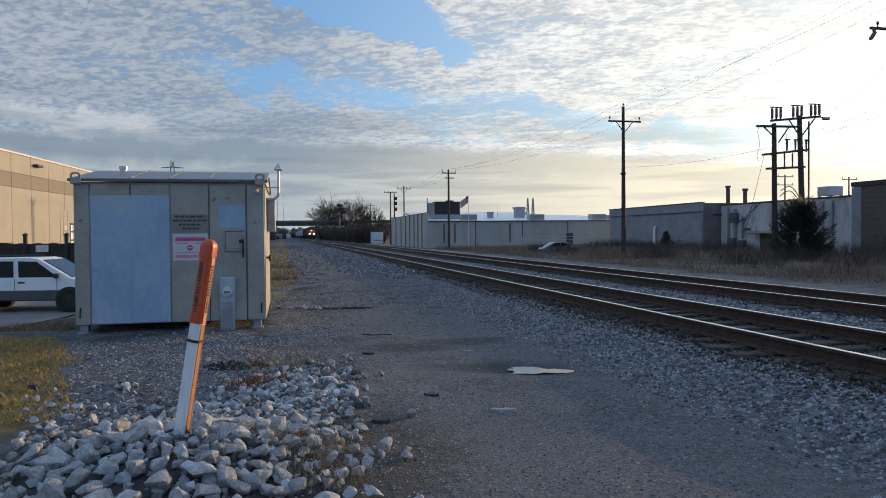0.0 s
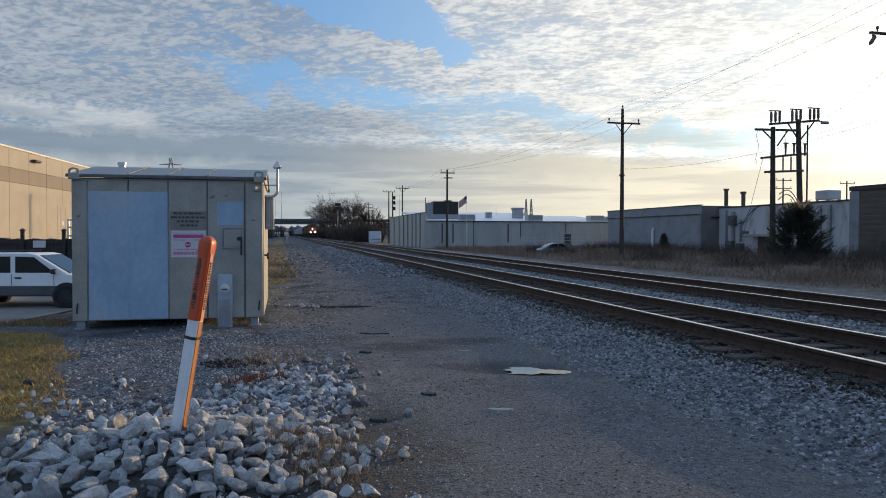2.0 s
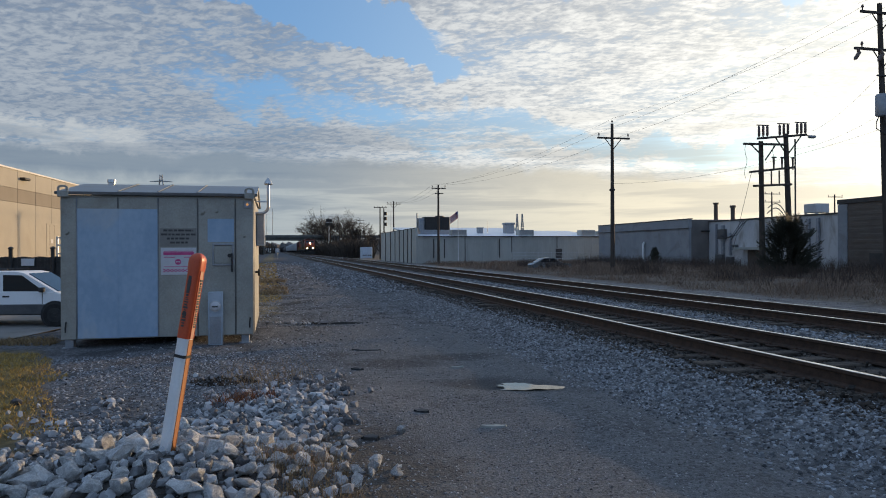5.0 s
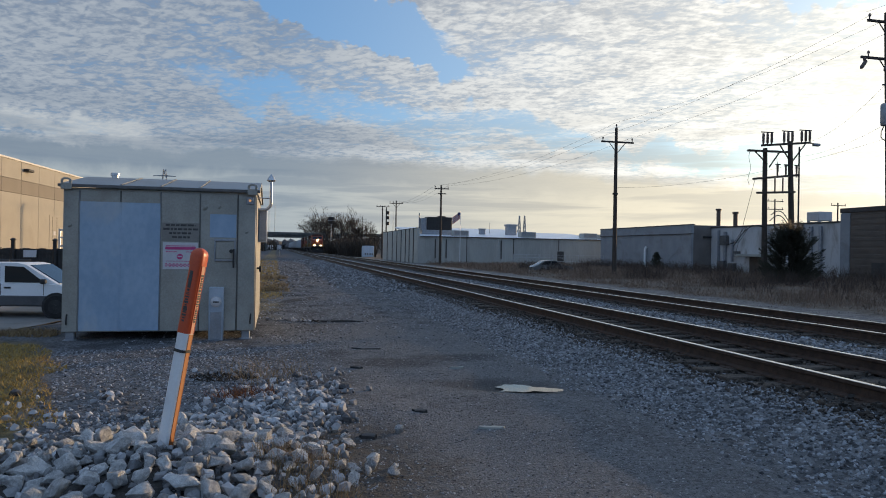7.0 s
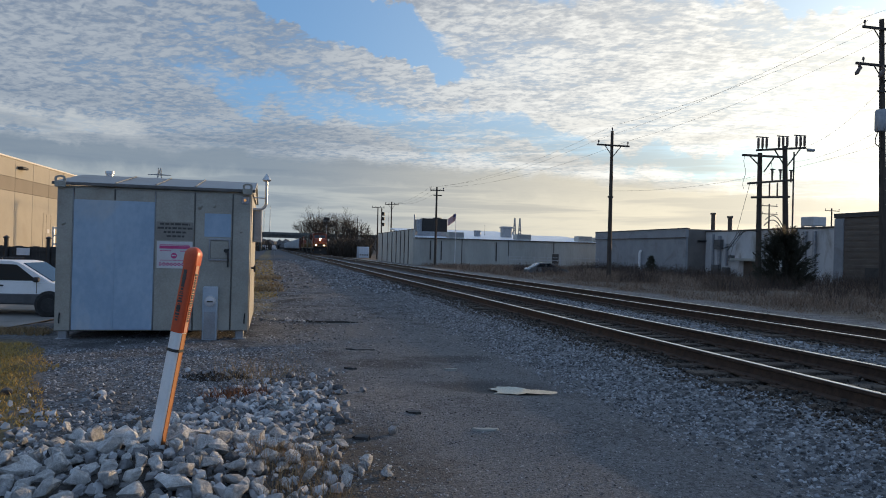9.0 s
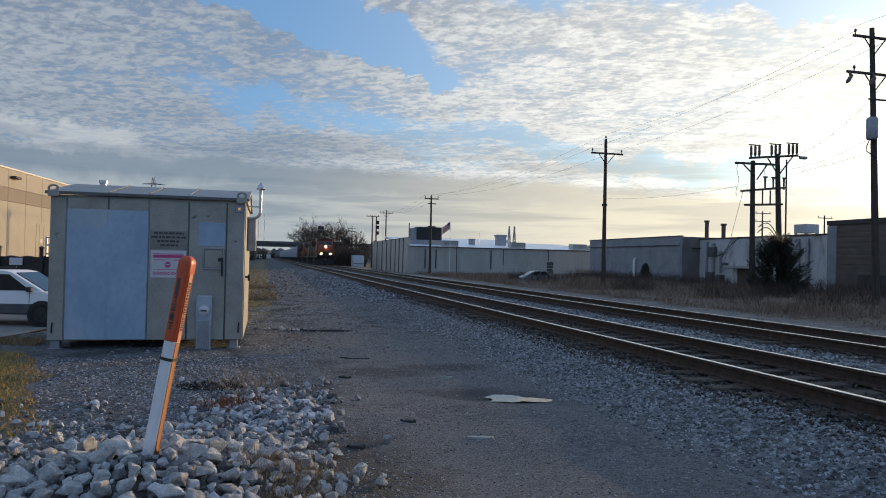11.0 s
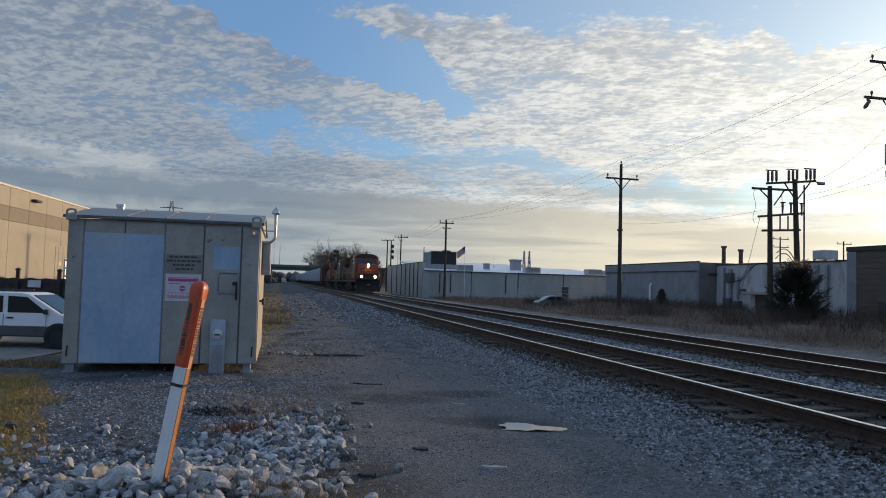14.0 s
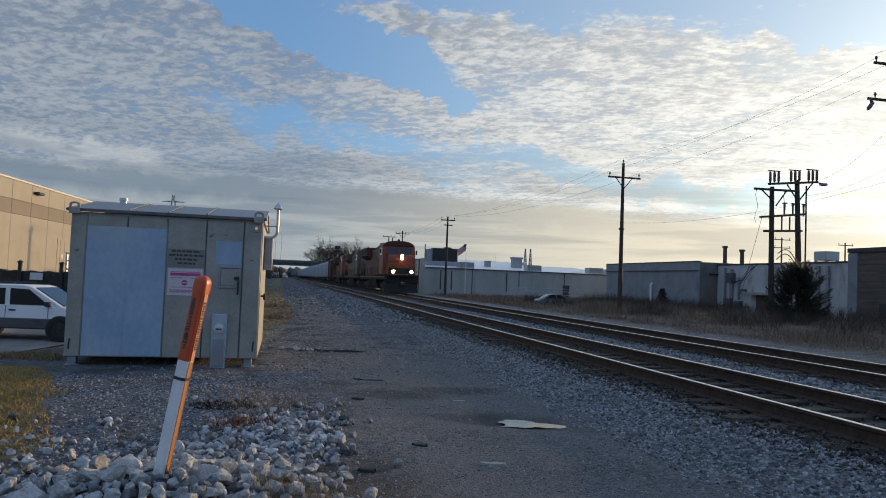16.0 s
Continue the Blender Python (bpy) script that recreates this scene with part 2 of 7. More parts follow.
    # black cinders and rotted weed in broken patches along the verge
    long = n.noise(n.vec("MULTIPLY", place, (1.0, 0.45, 1.0)), 1.3, 5.0, 0.65, 0.6)
    along_edge = n.math("MULTIPLY", n.step(n.math("ABSOLUTE", n.math("SUBTRACT", side, 0.4)), 1.5, 0.5), n.step(y, 14.5, 17.0))
    colour = n.mix(n.math("MULTIPLY", n.step(long, 0.50, 0.60, 0.0, 0.9), along_edge), colour, (0.012, 0.012, 0.012))
    # dark soil under the pile of rocks, darkened further for shade in its gaps
    away = n.vec("MULTIPLY", n.vec("SUBTRACT", place, (-1.6, 5.1, 0)), (1 / 1.9, 1 / 1.9, 0))
    r = n.math("ADD", n.add("ShaderNodeVectorMath", {0: away}, operation="LENGTH").outputs["Value"], n.math("MULTIPLY_ADD", mid, 0.8, -0.4))
    colour = n.mix(n.step(r, 1.1, 0.7, 0.0, 0.85), colour, n.mix(fine, (0.025, 0.02, 0.016), (0.07, 0.06, 0.05)))
    # brown oily dust between and beside the rails
    dust = n.mix(mid, (0.035, 0.029, 0.024), (0.095, 0.08, 0.066))
    for mid_line in (6.45, 10.5):
        off = n.math("ABSOLUTE", n.math("SUBTRACT", n.math("MULTIPLY_ADD", wob, 0.18, side), mid_line))
        colour = n.mix(n.step(off, 1.55, 1.1, 0.0, 0.85), colour, dust)
    strip = n.mix(n.step(n.math("ADD", n.math("MULTIPLY", mid, 0.5), n.math("MULTIPLY", fine, 0.5)), 0.36, 0.64), (0.085, 0.078, 0.074), (0.25, 0.235, 0.225))
    colour = n.mix(n.step(edge, 12.4, 13.4), colour, strip)
    soil = n.mix(n.step(mid, 0.35, 0.65), (0.07, 0.052, 0.04), (0.17, 0.13, 0.095))
    colour = n.mix(n.step(edge, 19.8, 21.6), colour, soil)
    turf = n.mix(n.step(mid, 0.3, 0.7), (0.06, 0.05, 0.018), (0.27, 0.185, 0.06))
    lawn = n.math("MULTIPLY", n.step(n.math("ADD", n.math("MULTIPLY_ADD", wob, 0.2, x), n.math("MULTIPLY", y, 0.545)), 0.1, -0.35), n.math("MULTIPLY", n.step(n.math("MULTIPLY_ADD", wob, 0.3, y), 12.2, 11.4), n.step(n.math("MULTIPLY_ADD", wob, 0.3, y), 5.4, 6.2)))
    verge = n.math("MULTIPLY", n.step(n.math("ABSOLUTE", n.math("ADD", n.math("MULTIPLY_ADD", wob, 1.1, side), 0.9)), 1.2, 0.6), n.step(y, 15.5, 17.5))
    colour = n.mix(n.math("MAXIMUM", lawn, n.math("MULTIPLY", verge, 0.65)), colour, turf)
    colour = n.mix(n.step(side, -6.0, -12.0, 0.0, 0.8), colour, turf)
    height = n.math("ADD", n.math("MULTIPLY", cell["Distance"], -0.6), n.math("ADD", n.math("MULTIPLY", n.math("ADD", fine, n.math("MULTIPLY", grit["Distance"], -1.0)), 0.4), n.math("MULTIPLY", mid, 0.3)))
    shader = n.add("ShaderNodeBsdfPrincipled", {"Base Color": colour, "Roughness": 0.88,
                                                "Normal": n.add("ShaderNodeBump", {"Strength": 0.8, "Distance": 0.02, "Height": height}).outputs[0]})
    n.add("ShaderNodeOutputMaterial", {0: shader.outputs[0]})
    return m


def glass_surface(name, tint):
    m = bpy.data.materials.new(name)
    m.use_nodes = True
    n = Nodes(m.node_tree)
    place = n.add("ShaderNodeTexCoord").outputs["Object"]
    shader = n.add("ShaderNodeBsdfPrincipled", {"Base Color": (*tint, 1), "Roughness": n.math("MULTIPLY_ADD", n.noise(place, 3.0), 0.08, 0.02), "IOR": 1.45,
                                                "Specular IOR Level": 0.8})
    n.add("ShaderNodeOutputMaterial", {0: shader.outputs[0]})
    return m


M = {
    "ground": ground_surface(),
    "asphalt": surface("asphalt", (0.15, 0.145, 0.135), (0.25, 0.24, 0.225), 0.85, 0, 0.8, 80, 0.4, 0.01, (0.09, 0.088, 0.085), 0.5),
    "limestone": surface("limestone", (0.44, 0.442, 0.445), (0.76, 0.758, 0.75), 0.9, 0, 3.0, 22, 0.8, 0.10, (0.30, 0.27, 0.23), 1.3, 0.4, random=0.55),
    "pebbles": island_surface("pebbles", (0.006, 0.006, 0.008), (0.52, 0.54, 0.575), spread_power=1.7),
    "grit": island_surface("lane_grit", (0.012, 0.012, 0.012), (0.42, 0.42, 0.42), spread_power=1.8),
    "pale_rocks": island_surface("pale_rocks", (0.02, 0.02, 0.022), (0.60, 0.61, 0.63), spread_power=1.3),
    "ballast": island_surface("ballast_stone", (0.010, 0.010, 0.012), (0.48, 0.495, 0.52), spread_power=1.5),
    "track_dirt": island_surface("oily_brown_stone", (0.012, 0.010, 0.008), (0.13, 0.105, 0.085), spread_power=1.6),
    "pink_stone": island_surface("pinkish_grey_stone", (0.05, 0.042, 0.042), (0.40, 0.355, 0.345), spread_power=1.2),
    "thicket": island_surface("brush_twigs", (0.03, 0.025, 0.02), (0.095, 0.075, 0.058), 0.95),
    "rail_side": surface("rail_rust", (0.045, 0.028, 0.02), (0.10, 0.062, 0.043), 0.8, 0.2, 8, 60, 0.3, 0.005),
    "rail_head": surface("rail_polished", (0.55, 0.54, 0.52), (0.72, 0.71, 0.70), 0.28, 1.0, 3, 80, 0.03, 0.001),
    "sleeper": surface("sleeper_wood", (0.035, 0.026, 0.02), (0.12, 0.095, 0.075), 0.9, 0, 5, 60, 0.7, 0.02, (0.2, 0.17, 0.14), 3, 0.4, (1, 8, 1), random=0.6),
    "shed": surface("galvanised_grey", (0.29, 0.285, 0.255), (0.41, 0.40, 0.36), 0.5, 0.25, 1.4, 40, 0.14, 0.006, (0.24, 0.205, 0.16), 0.9, 0.55),
    "shed_dark": surface("seam_grey", (0.10, 0.10, 0.10), (0.17, 0.165, 0.16), 0.6, 0.3, 4, 40, 0.1),
    "shed_roof": surface("roof_steel", (0.20, 0.21, 0.22), (0.30, 0.31, 0.32), 0.42, 0.6, 2.5, 40, 0.1, 0.003, (0.2, 0.19, 0.18), 1.5, 0.4),
    "blue_paint": surface("faded_blue_paint", (0.27, 0.385, 0.52), (0.38, 0.495, 0.62), 0.6, 0, 1.1, 12, 0.10, 0.004, (0.50, 0.52, 0.53), 0.8, 0.8, (1, 1, 0.7)),
    "grey_patch": surface("painted_out_grey", (0.21, 0.20, 0.185), (0.27, 0.255, 0.235), 0.7, 0, 3, 40, 0.06),
    "stencil": surface("stencil_black", (0.05, 0.05, 0.05), (0.09, 0.085, 0.08), 0.7, 0, 8, 50, 0.02),
    "sign_white": surface("sign_white", (0.54, 0.54, 0.57), (0.64, 0.64, 0.66), 0.45, 0, 2, 40, 0.02),
    "sign_red": surface("sign_red", (0.52, 0.05, 0.20), (0.60, 0.09, 0.26), 0.45, 0, 3, 40, 0.02),
    "steel_grey": surface("steel_grey", (0.26, 0.28, 0.31), (0.38, 0.40, 0.43), 0.45, 0.4, 4, 60, 0.06, 0.002, (0.2, 0.18, 0.16), 2, 0.4),
    "meter_grey": surface("pale_blue_grey_enamel", (0.33, 0.39, 0.46), (0.44, 0.50, 0.57), 0.5, 0.1, 4, 50, 0.06, 0.002, (0.22, 0.24, 0.27), 2, 0.5),
    "black_metal": surface("black_metal", (0.015, 0.015, 0.016), (0.04, 0.04, 0.04), 0.5, 0.2, 6, 60, 0.1),
    "galv": surface("galvanised_pipe", (0.48, 0.49, 0.50), (0.62, 0.63, 0.64), 0.35, 0.8, 6, 60, 0.06),
    "amber": surface("amber_lens", (0.8, 0.3, 0.06), (0.9, 0.4, 0.1), 0.2, 0, 8, 40, 0, emit=(1.0, 0.45, 0.15), strength=0.5),
    "orange": surface("marker_orange", (0.50, 0.058, 0.012), (0.60, 0.082, 0.018), 0.4, 0, 3, 60, 0.03, 0.002, (0.55, 0.12, 0.05), 5, 0.3),
    "white_plastic": surface("marker_white", (0.74, 0.74, 0.75), (0.84, 0.84, 0.84), 0.4, 0, 3, 60, 0.03, 0.002, (0.55, 0.52, 0.48), 4, 0.3),
    "wood_pole": surface("pole_wood", (0.038, 0.030, 0.025), (0.095, 0.076, 0.062), 0.9, 0, 3, 30, 0.4, 0.01, stretch=(4, 4, 0.4)),
    "bark": surface("bark", (0.035, 0.028, 0.022), (0.09, 0.07, 0.055), 0.95, 0, 3, 30, 0.4, 0.01),
    "needles": island_surface("evergreen_needles", (0.020, 0.021, 0.012), (0.055, 0.05, 0.027), 0.8),
    "dry_grass": island_surface("dry_grass", (0.16, 0.10, 0.05), (0.42, 0.30, 0.16), 0.9),
    "weeds": island_surface("brown_weeds", (0.09, 0.062, 0.048), (0.37, 0.26, 0.185), 0.95),
    "dark_weeds": island_surface("dead_brush", (0.035, 0.026, 0.022), (0.14, 0.098, 0.075), 0.95),
    "lawn": island_surface("lawn_blades", (0.24, 0.155, 0.038), (0.58, 0.385, 0.11), 0.9),
    "rust_leaf": island_surface("rusty_weed", (0.08, 0.028, 0.012), (0.26, 0.105, 0.048), 0.9),
    "panel_beige": surface("tilt_up_concrete", (0.36, 0.335, 0.285), (0.43, 0.40, 0.34), 0.8, 0, 0.4, 12, 0.1, 0.01, (0.32, 0.285, 0.23), 0.2, 0.4),
    "panel_band": surface("painted_band", (0.23, 0.205, 0.17), (0.27, 0.24, 0.20), 0.8, 0, 0.4, 12, 0.1, 0.01),
    "coping": surface("white_coping", (0.68, 0.66, 0.62), (0.78, 0.76, 0.72), 0.6, 0, 2, 20, 0.05),
    "siding": surface("grey_siding", (0.42, 0.42, 0.39), (0.52, 0.52, 0.48), 0.55, 0.1, 0.5, 6, 0.1, 0.01, (0.3, 0.28, 0.25), 0.3, 0.5, (1, 1, 0.25)),
    "fascia": surface("white_fascia", (0.80, 0.83, 0.86), (0.86, 0.89, 0.92), 0.38, 0.0, 0.6, 8, 0.02, 0.005, (0.6, 0.6, 0.6), 0.3, 0.3),
    "block_grey": surface("grey_block_wall", (0.27, 0.285, 0.305), (0.34, 0.355, 0.375), 0.85, 0, 0.6, 8, 0.2, 0.01, (0.2, 0.19, 0.18), 0.4, 0.5),
    "block_white": surface("white_block_wall", (0.50, 0.51, 0.52), (0.60, 0.61, 0.62), 0.8, 0, 0.6, 8, 0.2, 0.01, (0.27, 0.245, 0.21), 0.5, 0.8, (1, 1, 0.3)),
    "brown_wall": surface("brown_wall", (0.15, 0.135, 0.125), (0.21, 0.19, 0.175), 0.85, 0, 0.6, 8, 0.2, 0.01),
    "tan_wall": surface("tan_brick_wall", (0.125, 0.10, 0.082), (0.175, 0.145, 0.12), 0.85, 0, 0.8, 10, 0.2, 0.01, (0.15, 0.11, 0.08), 0.4, 0.5, (1, 1, 3)),
    "dark_trim": surface("dark_trim", (0.05, 0.045, 0.04), (0.09, 0.08, 0.075), 0.7, 0, 2, 20, 0.1),
    "flat_roof": surface("flat_roof", (0.16, 0.16, 0.16), (0.24, 0.24, 0.24), 0.9, 0, 0.6, 8, 0.2),
    "concrete": surface("weathered_concrete", (0.26, 0.29, 0.27), (0.42, 0.41, 0.38), 0.85, 0, 0.6, 10, 0.2, 0.01, (0.2, 0.19, 0.17), 0.4, 0.5),
    "bridge_concrete": surface("dark_bridge_concrete", (0.10, 0.11, 0.105), (0.19, 0.19, 0.18), 0.9, 0, 0.6, 10, 0.2, 0.01, (0.08, 0.08, 0.07), 0.4, 0.6),
    "loco_orange": surface("locomotive_orange", (0.19, 0.033, 0.009), (0.25, 0.046, 0.013), 0.45, 0, 1.2, 20, 0.06, 0.004, (0.2, 0.06, 0.03), 0.8, 0.5),
    # darker copy of the orange: the hood's shade put into the colour, with soot blotches
    "loco_shaded": surface("shaded_sooty_orange", (0.065, 0.020, 0.010), (0.11, 0.032, 0.014), 0.55, 0, 0.9, 20, 0.08, 0.004, (0.05, 0.03, 0.025), 0.5, 0.7),
    "loco_yellow": surface("locomotive_yellow_grey", (0.065, 0.046, 0.03), (0.095, 0.07, 0.046), 0.5, 0, 1.2, 20, 0.06, 0.004, (0.16, 0.12, 0.08), 0.8, 0.6),
    "loco_red": surface("oxide_red", (0.075, 0.022, 0.017), (0.12, 0.034, 0.025), 0.6, 0, 1.2, 20, 0.06, 0.004, (0.08, 0.03, 0.025), 0.8, 0.5),
    "loco_black": surface("sooty_black", (0.008, 0.008, 0.008), (0.022, 0.020, 0.018), 0.75, 0.0, 2, 30, 0.15, 0.005, (0.04, 0.032, 0.026), 1, 0.4),
    "stripe_yellow": surface("stripe_yellow", (0.17, 0.095, 0.018), (0.22, 0.13, 0.028), 0.5, 0, 2, 30, 0.03),
    "hopper": surface("hopper_grey", (0.40, 0.43, 0.46), (0.52, 0.55, 0.58), 0.6, 0.1, 0.8, 15, 0.08, 0.005, (0.25, 0.22, 0.19), 0.6, 0.6, (1, 1, 0.5)),
    "post_face": surface("weathered_orange_face", (0.36, 0.13, 0.035), (0.48, 0.19, 0.055), 0.55, 0, 3, 60, 0.05, 0.002, (0.22, 0.09, 0.04), 6, 0.5, (1, 1, 0.3)),
    # upper right face of the post, paler than the sleeve's orange
    "sleeve_face": surface("pale_orange_label", (0.52, 0.24, 0.15), (0.62, 0.32, 0.21), 0.55, 0, 3, 60, 0.05, 0.002, (0.40, 0.16, 0.09), 6, 0.5, (1, 1, 0.3)),
    "wheel": surface("wheel_steel", (0.08, 0.06, 0.05), (0.16, 0.13, 0.11), 0.6, 0.5, 6, 40, 0.1),
    "lamp": surface("headlight_glow", (1, 0.9, 0.7), (1, 0.95, 0.8), 0.3, 0, 5, 40, 0, emit=(1.0, 0.60, 0.24), strength=40.0),
    "glass": glass_surface("dark_glass", (0.02, 0.025, 0.03)),
    "car_white": surface("white_car_paint", (0.80, 0.81, 0.82), (0.86, 0.87, 0.88), 0.35, 0.0, 1.5, 30, 0.01, 0.001, (0.55, 0.54, 0.52), 0.8, 0.3),
    "car_silver": surface("silver_car_paint", (0.22, 0.23, 0.24), (0.29, 0.30, 0.31), 0.25, 0.4, 1.5, 30, 0.01),
    "cladding": surface("grey_cladding", (0.06, 0.062, 0.066), (0.10, 0.10, 0.105), 0.6, 0, 3, 40, 0.1),
    "rubber": surface("tyre_rubber", (0.012, 0.012, 0.012), (0.03, 0.03, 0.03), 0.85, 0, 6, 60, 0.2),
    "blue_white": surface("pale_blue_panel", (0.45, 0.55, 0.66), (0.55, 0.64, 0.74), 0.5, 0, 2, 20, 0.03),
    "flag_red": surface("flag_red", (0.35, 0.04, 0.05), (0.45, 0.06, 0.07), 0.8, 0, 4, 40, 0.05),
    "flag_white": surface("flag_white", (0.60, 0.60, 0.60), (0.72, 0.72, 0.72), 0.8, 0, 4, 40, 0.05),
    "flag_blue": surface("flag_blue", (0.03, 0.04, 0.14), (0.05, 0.06, 0.2), 0.8, 0, 4, 40, 0.05),
    "ceramic": surface("brown_ceramic", (0.08, 0.05, 0.04), (0.16, 0.11, 0.09), 0.3, 0, 6, 40, 0.02),
    "wire": surface("cable_black", (0.02, 0.02, 0.02), (0.05, 0.05, 0.05), 0.6, 0.2, 6, 40, 0.02),
    "far_hill": surface("far_woods", (0.10, 0.095, 0.095), (0.17, 0.16, 0.155), 0.95, 0, 0.05, 1.0, 0.3, 0.5),
    "yellow_plastic": surface("yellow_plastic", (0.55, 0.38, 0.06), (0.62, 0.45, 0.09), 0.5, 0, 3, 30, 0.03),
}


def water_surface():
    m = bpy.data.materials.new("puddle_water")
    m.use_nodes = True
    n = Nodes(m.node_tree)
    place = n.add("ShaderNodeTexCoord").outputs["Object"]
    shader = n.add("ShaderNodeBsdfPrincipled", {"Base Color": (0.03, 0.028, 0.025, 1), "Roughness": 0.02, "IOR": 1.4,
                                                "Normal": n.add("ShaderNodeBump", {"Strength": 0.05, "Distance": 0.005, "Height": n.noise(place, 9.0)}).outputs[0]})
    n.add("ShaderNodeOutputMaterial", {0: shader.outputs[0]})
    return m


M["water"] = water_surface()


# ---- building blocks ----
TH = 12.57                        # the tracks' turn from +y, degrees to the left
TRACK = pose(0, 0, 0, 0, 0, TH)   # (across, along, up) to the world
RAIL = 0.40                       # height of the rail heads
NEAR_LINE, FAR_LINE = 6.455, 10.50
rnd = random.Random(11)


class Geo:
    """Vertices and faces of one mesh."""

    def __init__(self):
        self.v, self.f = [], []

    def add(self, verts, faces):
        k = len(self.v)
        self.v.extend(verts)
        self.f.extend(tuple(i + k for i in f) for f in faces)
        return self

    def box(self, x0, x1, y0, y1, z0, z1, c=0.0, m=None):
        """A box with chamfered edges."""
        c = min(c, abs(x1 - x0) * 0.45, abs(y1 - y0) * 0.45, abs(z1 - z0) * 0.45)
        lo, hi = (x0, y0, z0), (x1, y1, z1)
        if c <= 0:
            verts = [(a, b, d) for a in (x0, x1) for b in (y0, y1) for d in (z0, z1)]
            faces = [(0, 1, 3, 2), (4, 6, 7, 5), (0, 4, 5, 1), (2, 3, 7, 6), (0, 2, 6, 4), (1, 5, 7, 3)]
        else:
            verts, ids, faces = [], {}, []
            for s in range(8):
                sg = [(s >> a) & 1 for a in range(3)]
                for axis in range(3):
                    p = []
                    for a in range(3):
                        e = hi[a] if sg[a] else lo[a]
                        p.append(e if a == axis else e + (-c if sg[a] else c))
                    ids[s, axis] = len(verts)
                    verts.append(tuple(p))
            for axis in range(3):
                u, w = (axis + 1) % 3, (axis + 2) % 3
                for side in (0, 1):
                    q = [(side << axis) | (i << u) | (j << w) for i, j in ((0, 0), (1, 0), (1, 1), (0, 1))]
                    q = [ids[s, axis] for s in q]
                    faces.append(tuple(q if side else q[::-1]))
                for i in (0, 1):
                    for j in (0, 1):
                        a = (i << u) | (j << w)
                        b = a | (1 << axis)
                        q = (ids[a, u], ids[b, u], ids[b, w], ids[a, w])
                        faces.append(q if i ^ j else q[::-1])
            for s in range(8):
                q = (ids[s, 0], ids[s, 1], ids[s, 2])
                faces.append(q if bin(s).count("1") % 2 else q[::-1])
        if m is not None:
            verts = [tuple(m @ Vector(p)) for p in verts]
        return self.add(verts, faces)

    def tube(self, points, radii, seg=8, caps=True):
        """A round bar along points, its radius given at each (or one for all)."""
        pts = [Vector(p) for p in points]
        if not isinstance(radii, (list, tuple)):
            radii = [radii] * len(pts)
        verts, faces = [], []
        side = None
        for i, p in enumerate(pts):
            t = (pts[min(i + 1, len(pts) - 1)] - pts[max(i - 1, 0)]).normalized()
            if side is None:
                side = t.orthogonal().normalized()
            else:
                side = (side - t * side.dot(t)).normalized()
            up = t.cross(side)
            for k in range(seg):
                a = 2 * math.pi * k / seg
                verts.append(tuple(p + (side * math.cos(a) + up * math.sin(a)) * radii[i]))
        for i in range(len(pts) - 1):
            for k in range(seg):
                a, b = i * seg + k, i * seg + (k + 1) % seg
                faces.append((a, b, b + seg, a + seg))
        if caps:
            faces.append(tuple(range(seg))[::-1])
            faces.append(tuple((len(pts) - 1) * seg + k for k in range(seg)))
        return self.add(verts, faces)

    def prism(self, outline, y0, y1, axis="y", inset=0.0):
        """An outline in two axes, drawn out along the third; inset narrows its ends a little, as a worn edge."""
        n = len(outline)
        cx, cz = sum(p[0] for p in outline) / n, sum(p[1] for p in outline) / n

        def ring(t, k):
            out = []
            for a, b in outline:
                a, b = cx + (a - cx) * k, cz + (b - cz) * k
                out.append({"y": (a, t, b), "x": (t, a, b), "z": (a, b, t)}[axis])
            return out
        if inset > 0:
            reach = max(math.hypot(p[0] - cx, p[1] - cz) for p in outline)
            k, s = 1 - inset / reach, math.copysign(inset, y1 - y0)
            rings = [ring(y0, k), ring(y0 + s, 1), ring(y1 - s, 1), ring(y1, k)]
        else:
            rings = [ring(y0, 1), ring(y1, 1)]
        verts = [p for r in rings for p in r]
        faces = [(r * n + i, r * n + (i + 1) % n, (r + 1) * n + (i + 1) % n, (r + 1) * n + i) for r in range(len(rings) - 1) for i in range(n)]
        faces += [tuple(range(n))[::-1], tuple((len(rings) - 1) * n + i for i in range(n))]
        return self.add(verts, faces)

    def disc(self, centre, normal, r, thick, seg=16):
        c, n = Vector(centre), Vector(normal).normalized()
        return self.tube([c - n * thick / 2, c + n * thick / 2], r, seg)

    def mesh(self, name, material, smooth=True, fix=True):
        me = bpy.data.meshes.new(name)
        me.from_pydata(self.v, [], self.f)
        if fix:
            bm = bmesh.new()
            bm.from_mesh(me)
            bmesh.ops.recalc_face_normals(bm, faces=bm.faces)
            bm.to_mesh(me)
            bm.free()
        me.materials.append(material)
        if smooth:
            me.polygons.foreach_set("use_smooth", [True] * len(me.polygons))
            me.set_sharp_from_angle(angle=radians(38))
        me.update()
        return me


def part(name, geo, material, parent=None, label="", smooth=True, fix=True):
    """One mesh object, under a thing or under a part."""
    me = geo if isinstance(geo, bpy.types.Mesh) else geo.mesh(name, M[material], smooth, fix)
    ob = new(name, me)
    if parent is not None:
        ob.parent = parent
    if label:
        tagged(ob, label)
    return ob


def thing(name, m, label, category, group="", kind=""):
    """An Empty at the base of a thing made of parts."""
    ob = new(name)
    ob.empty_display_size = 0.2
    ob.matrix_world = m
    return tagged(ob, label, category, group, kind)


def at(across, along, up=0.0, turn=0.0):
    return TRACK @ pose(across, along, up, 0, 0, turn)


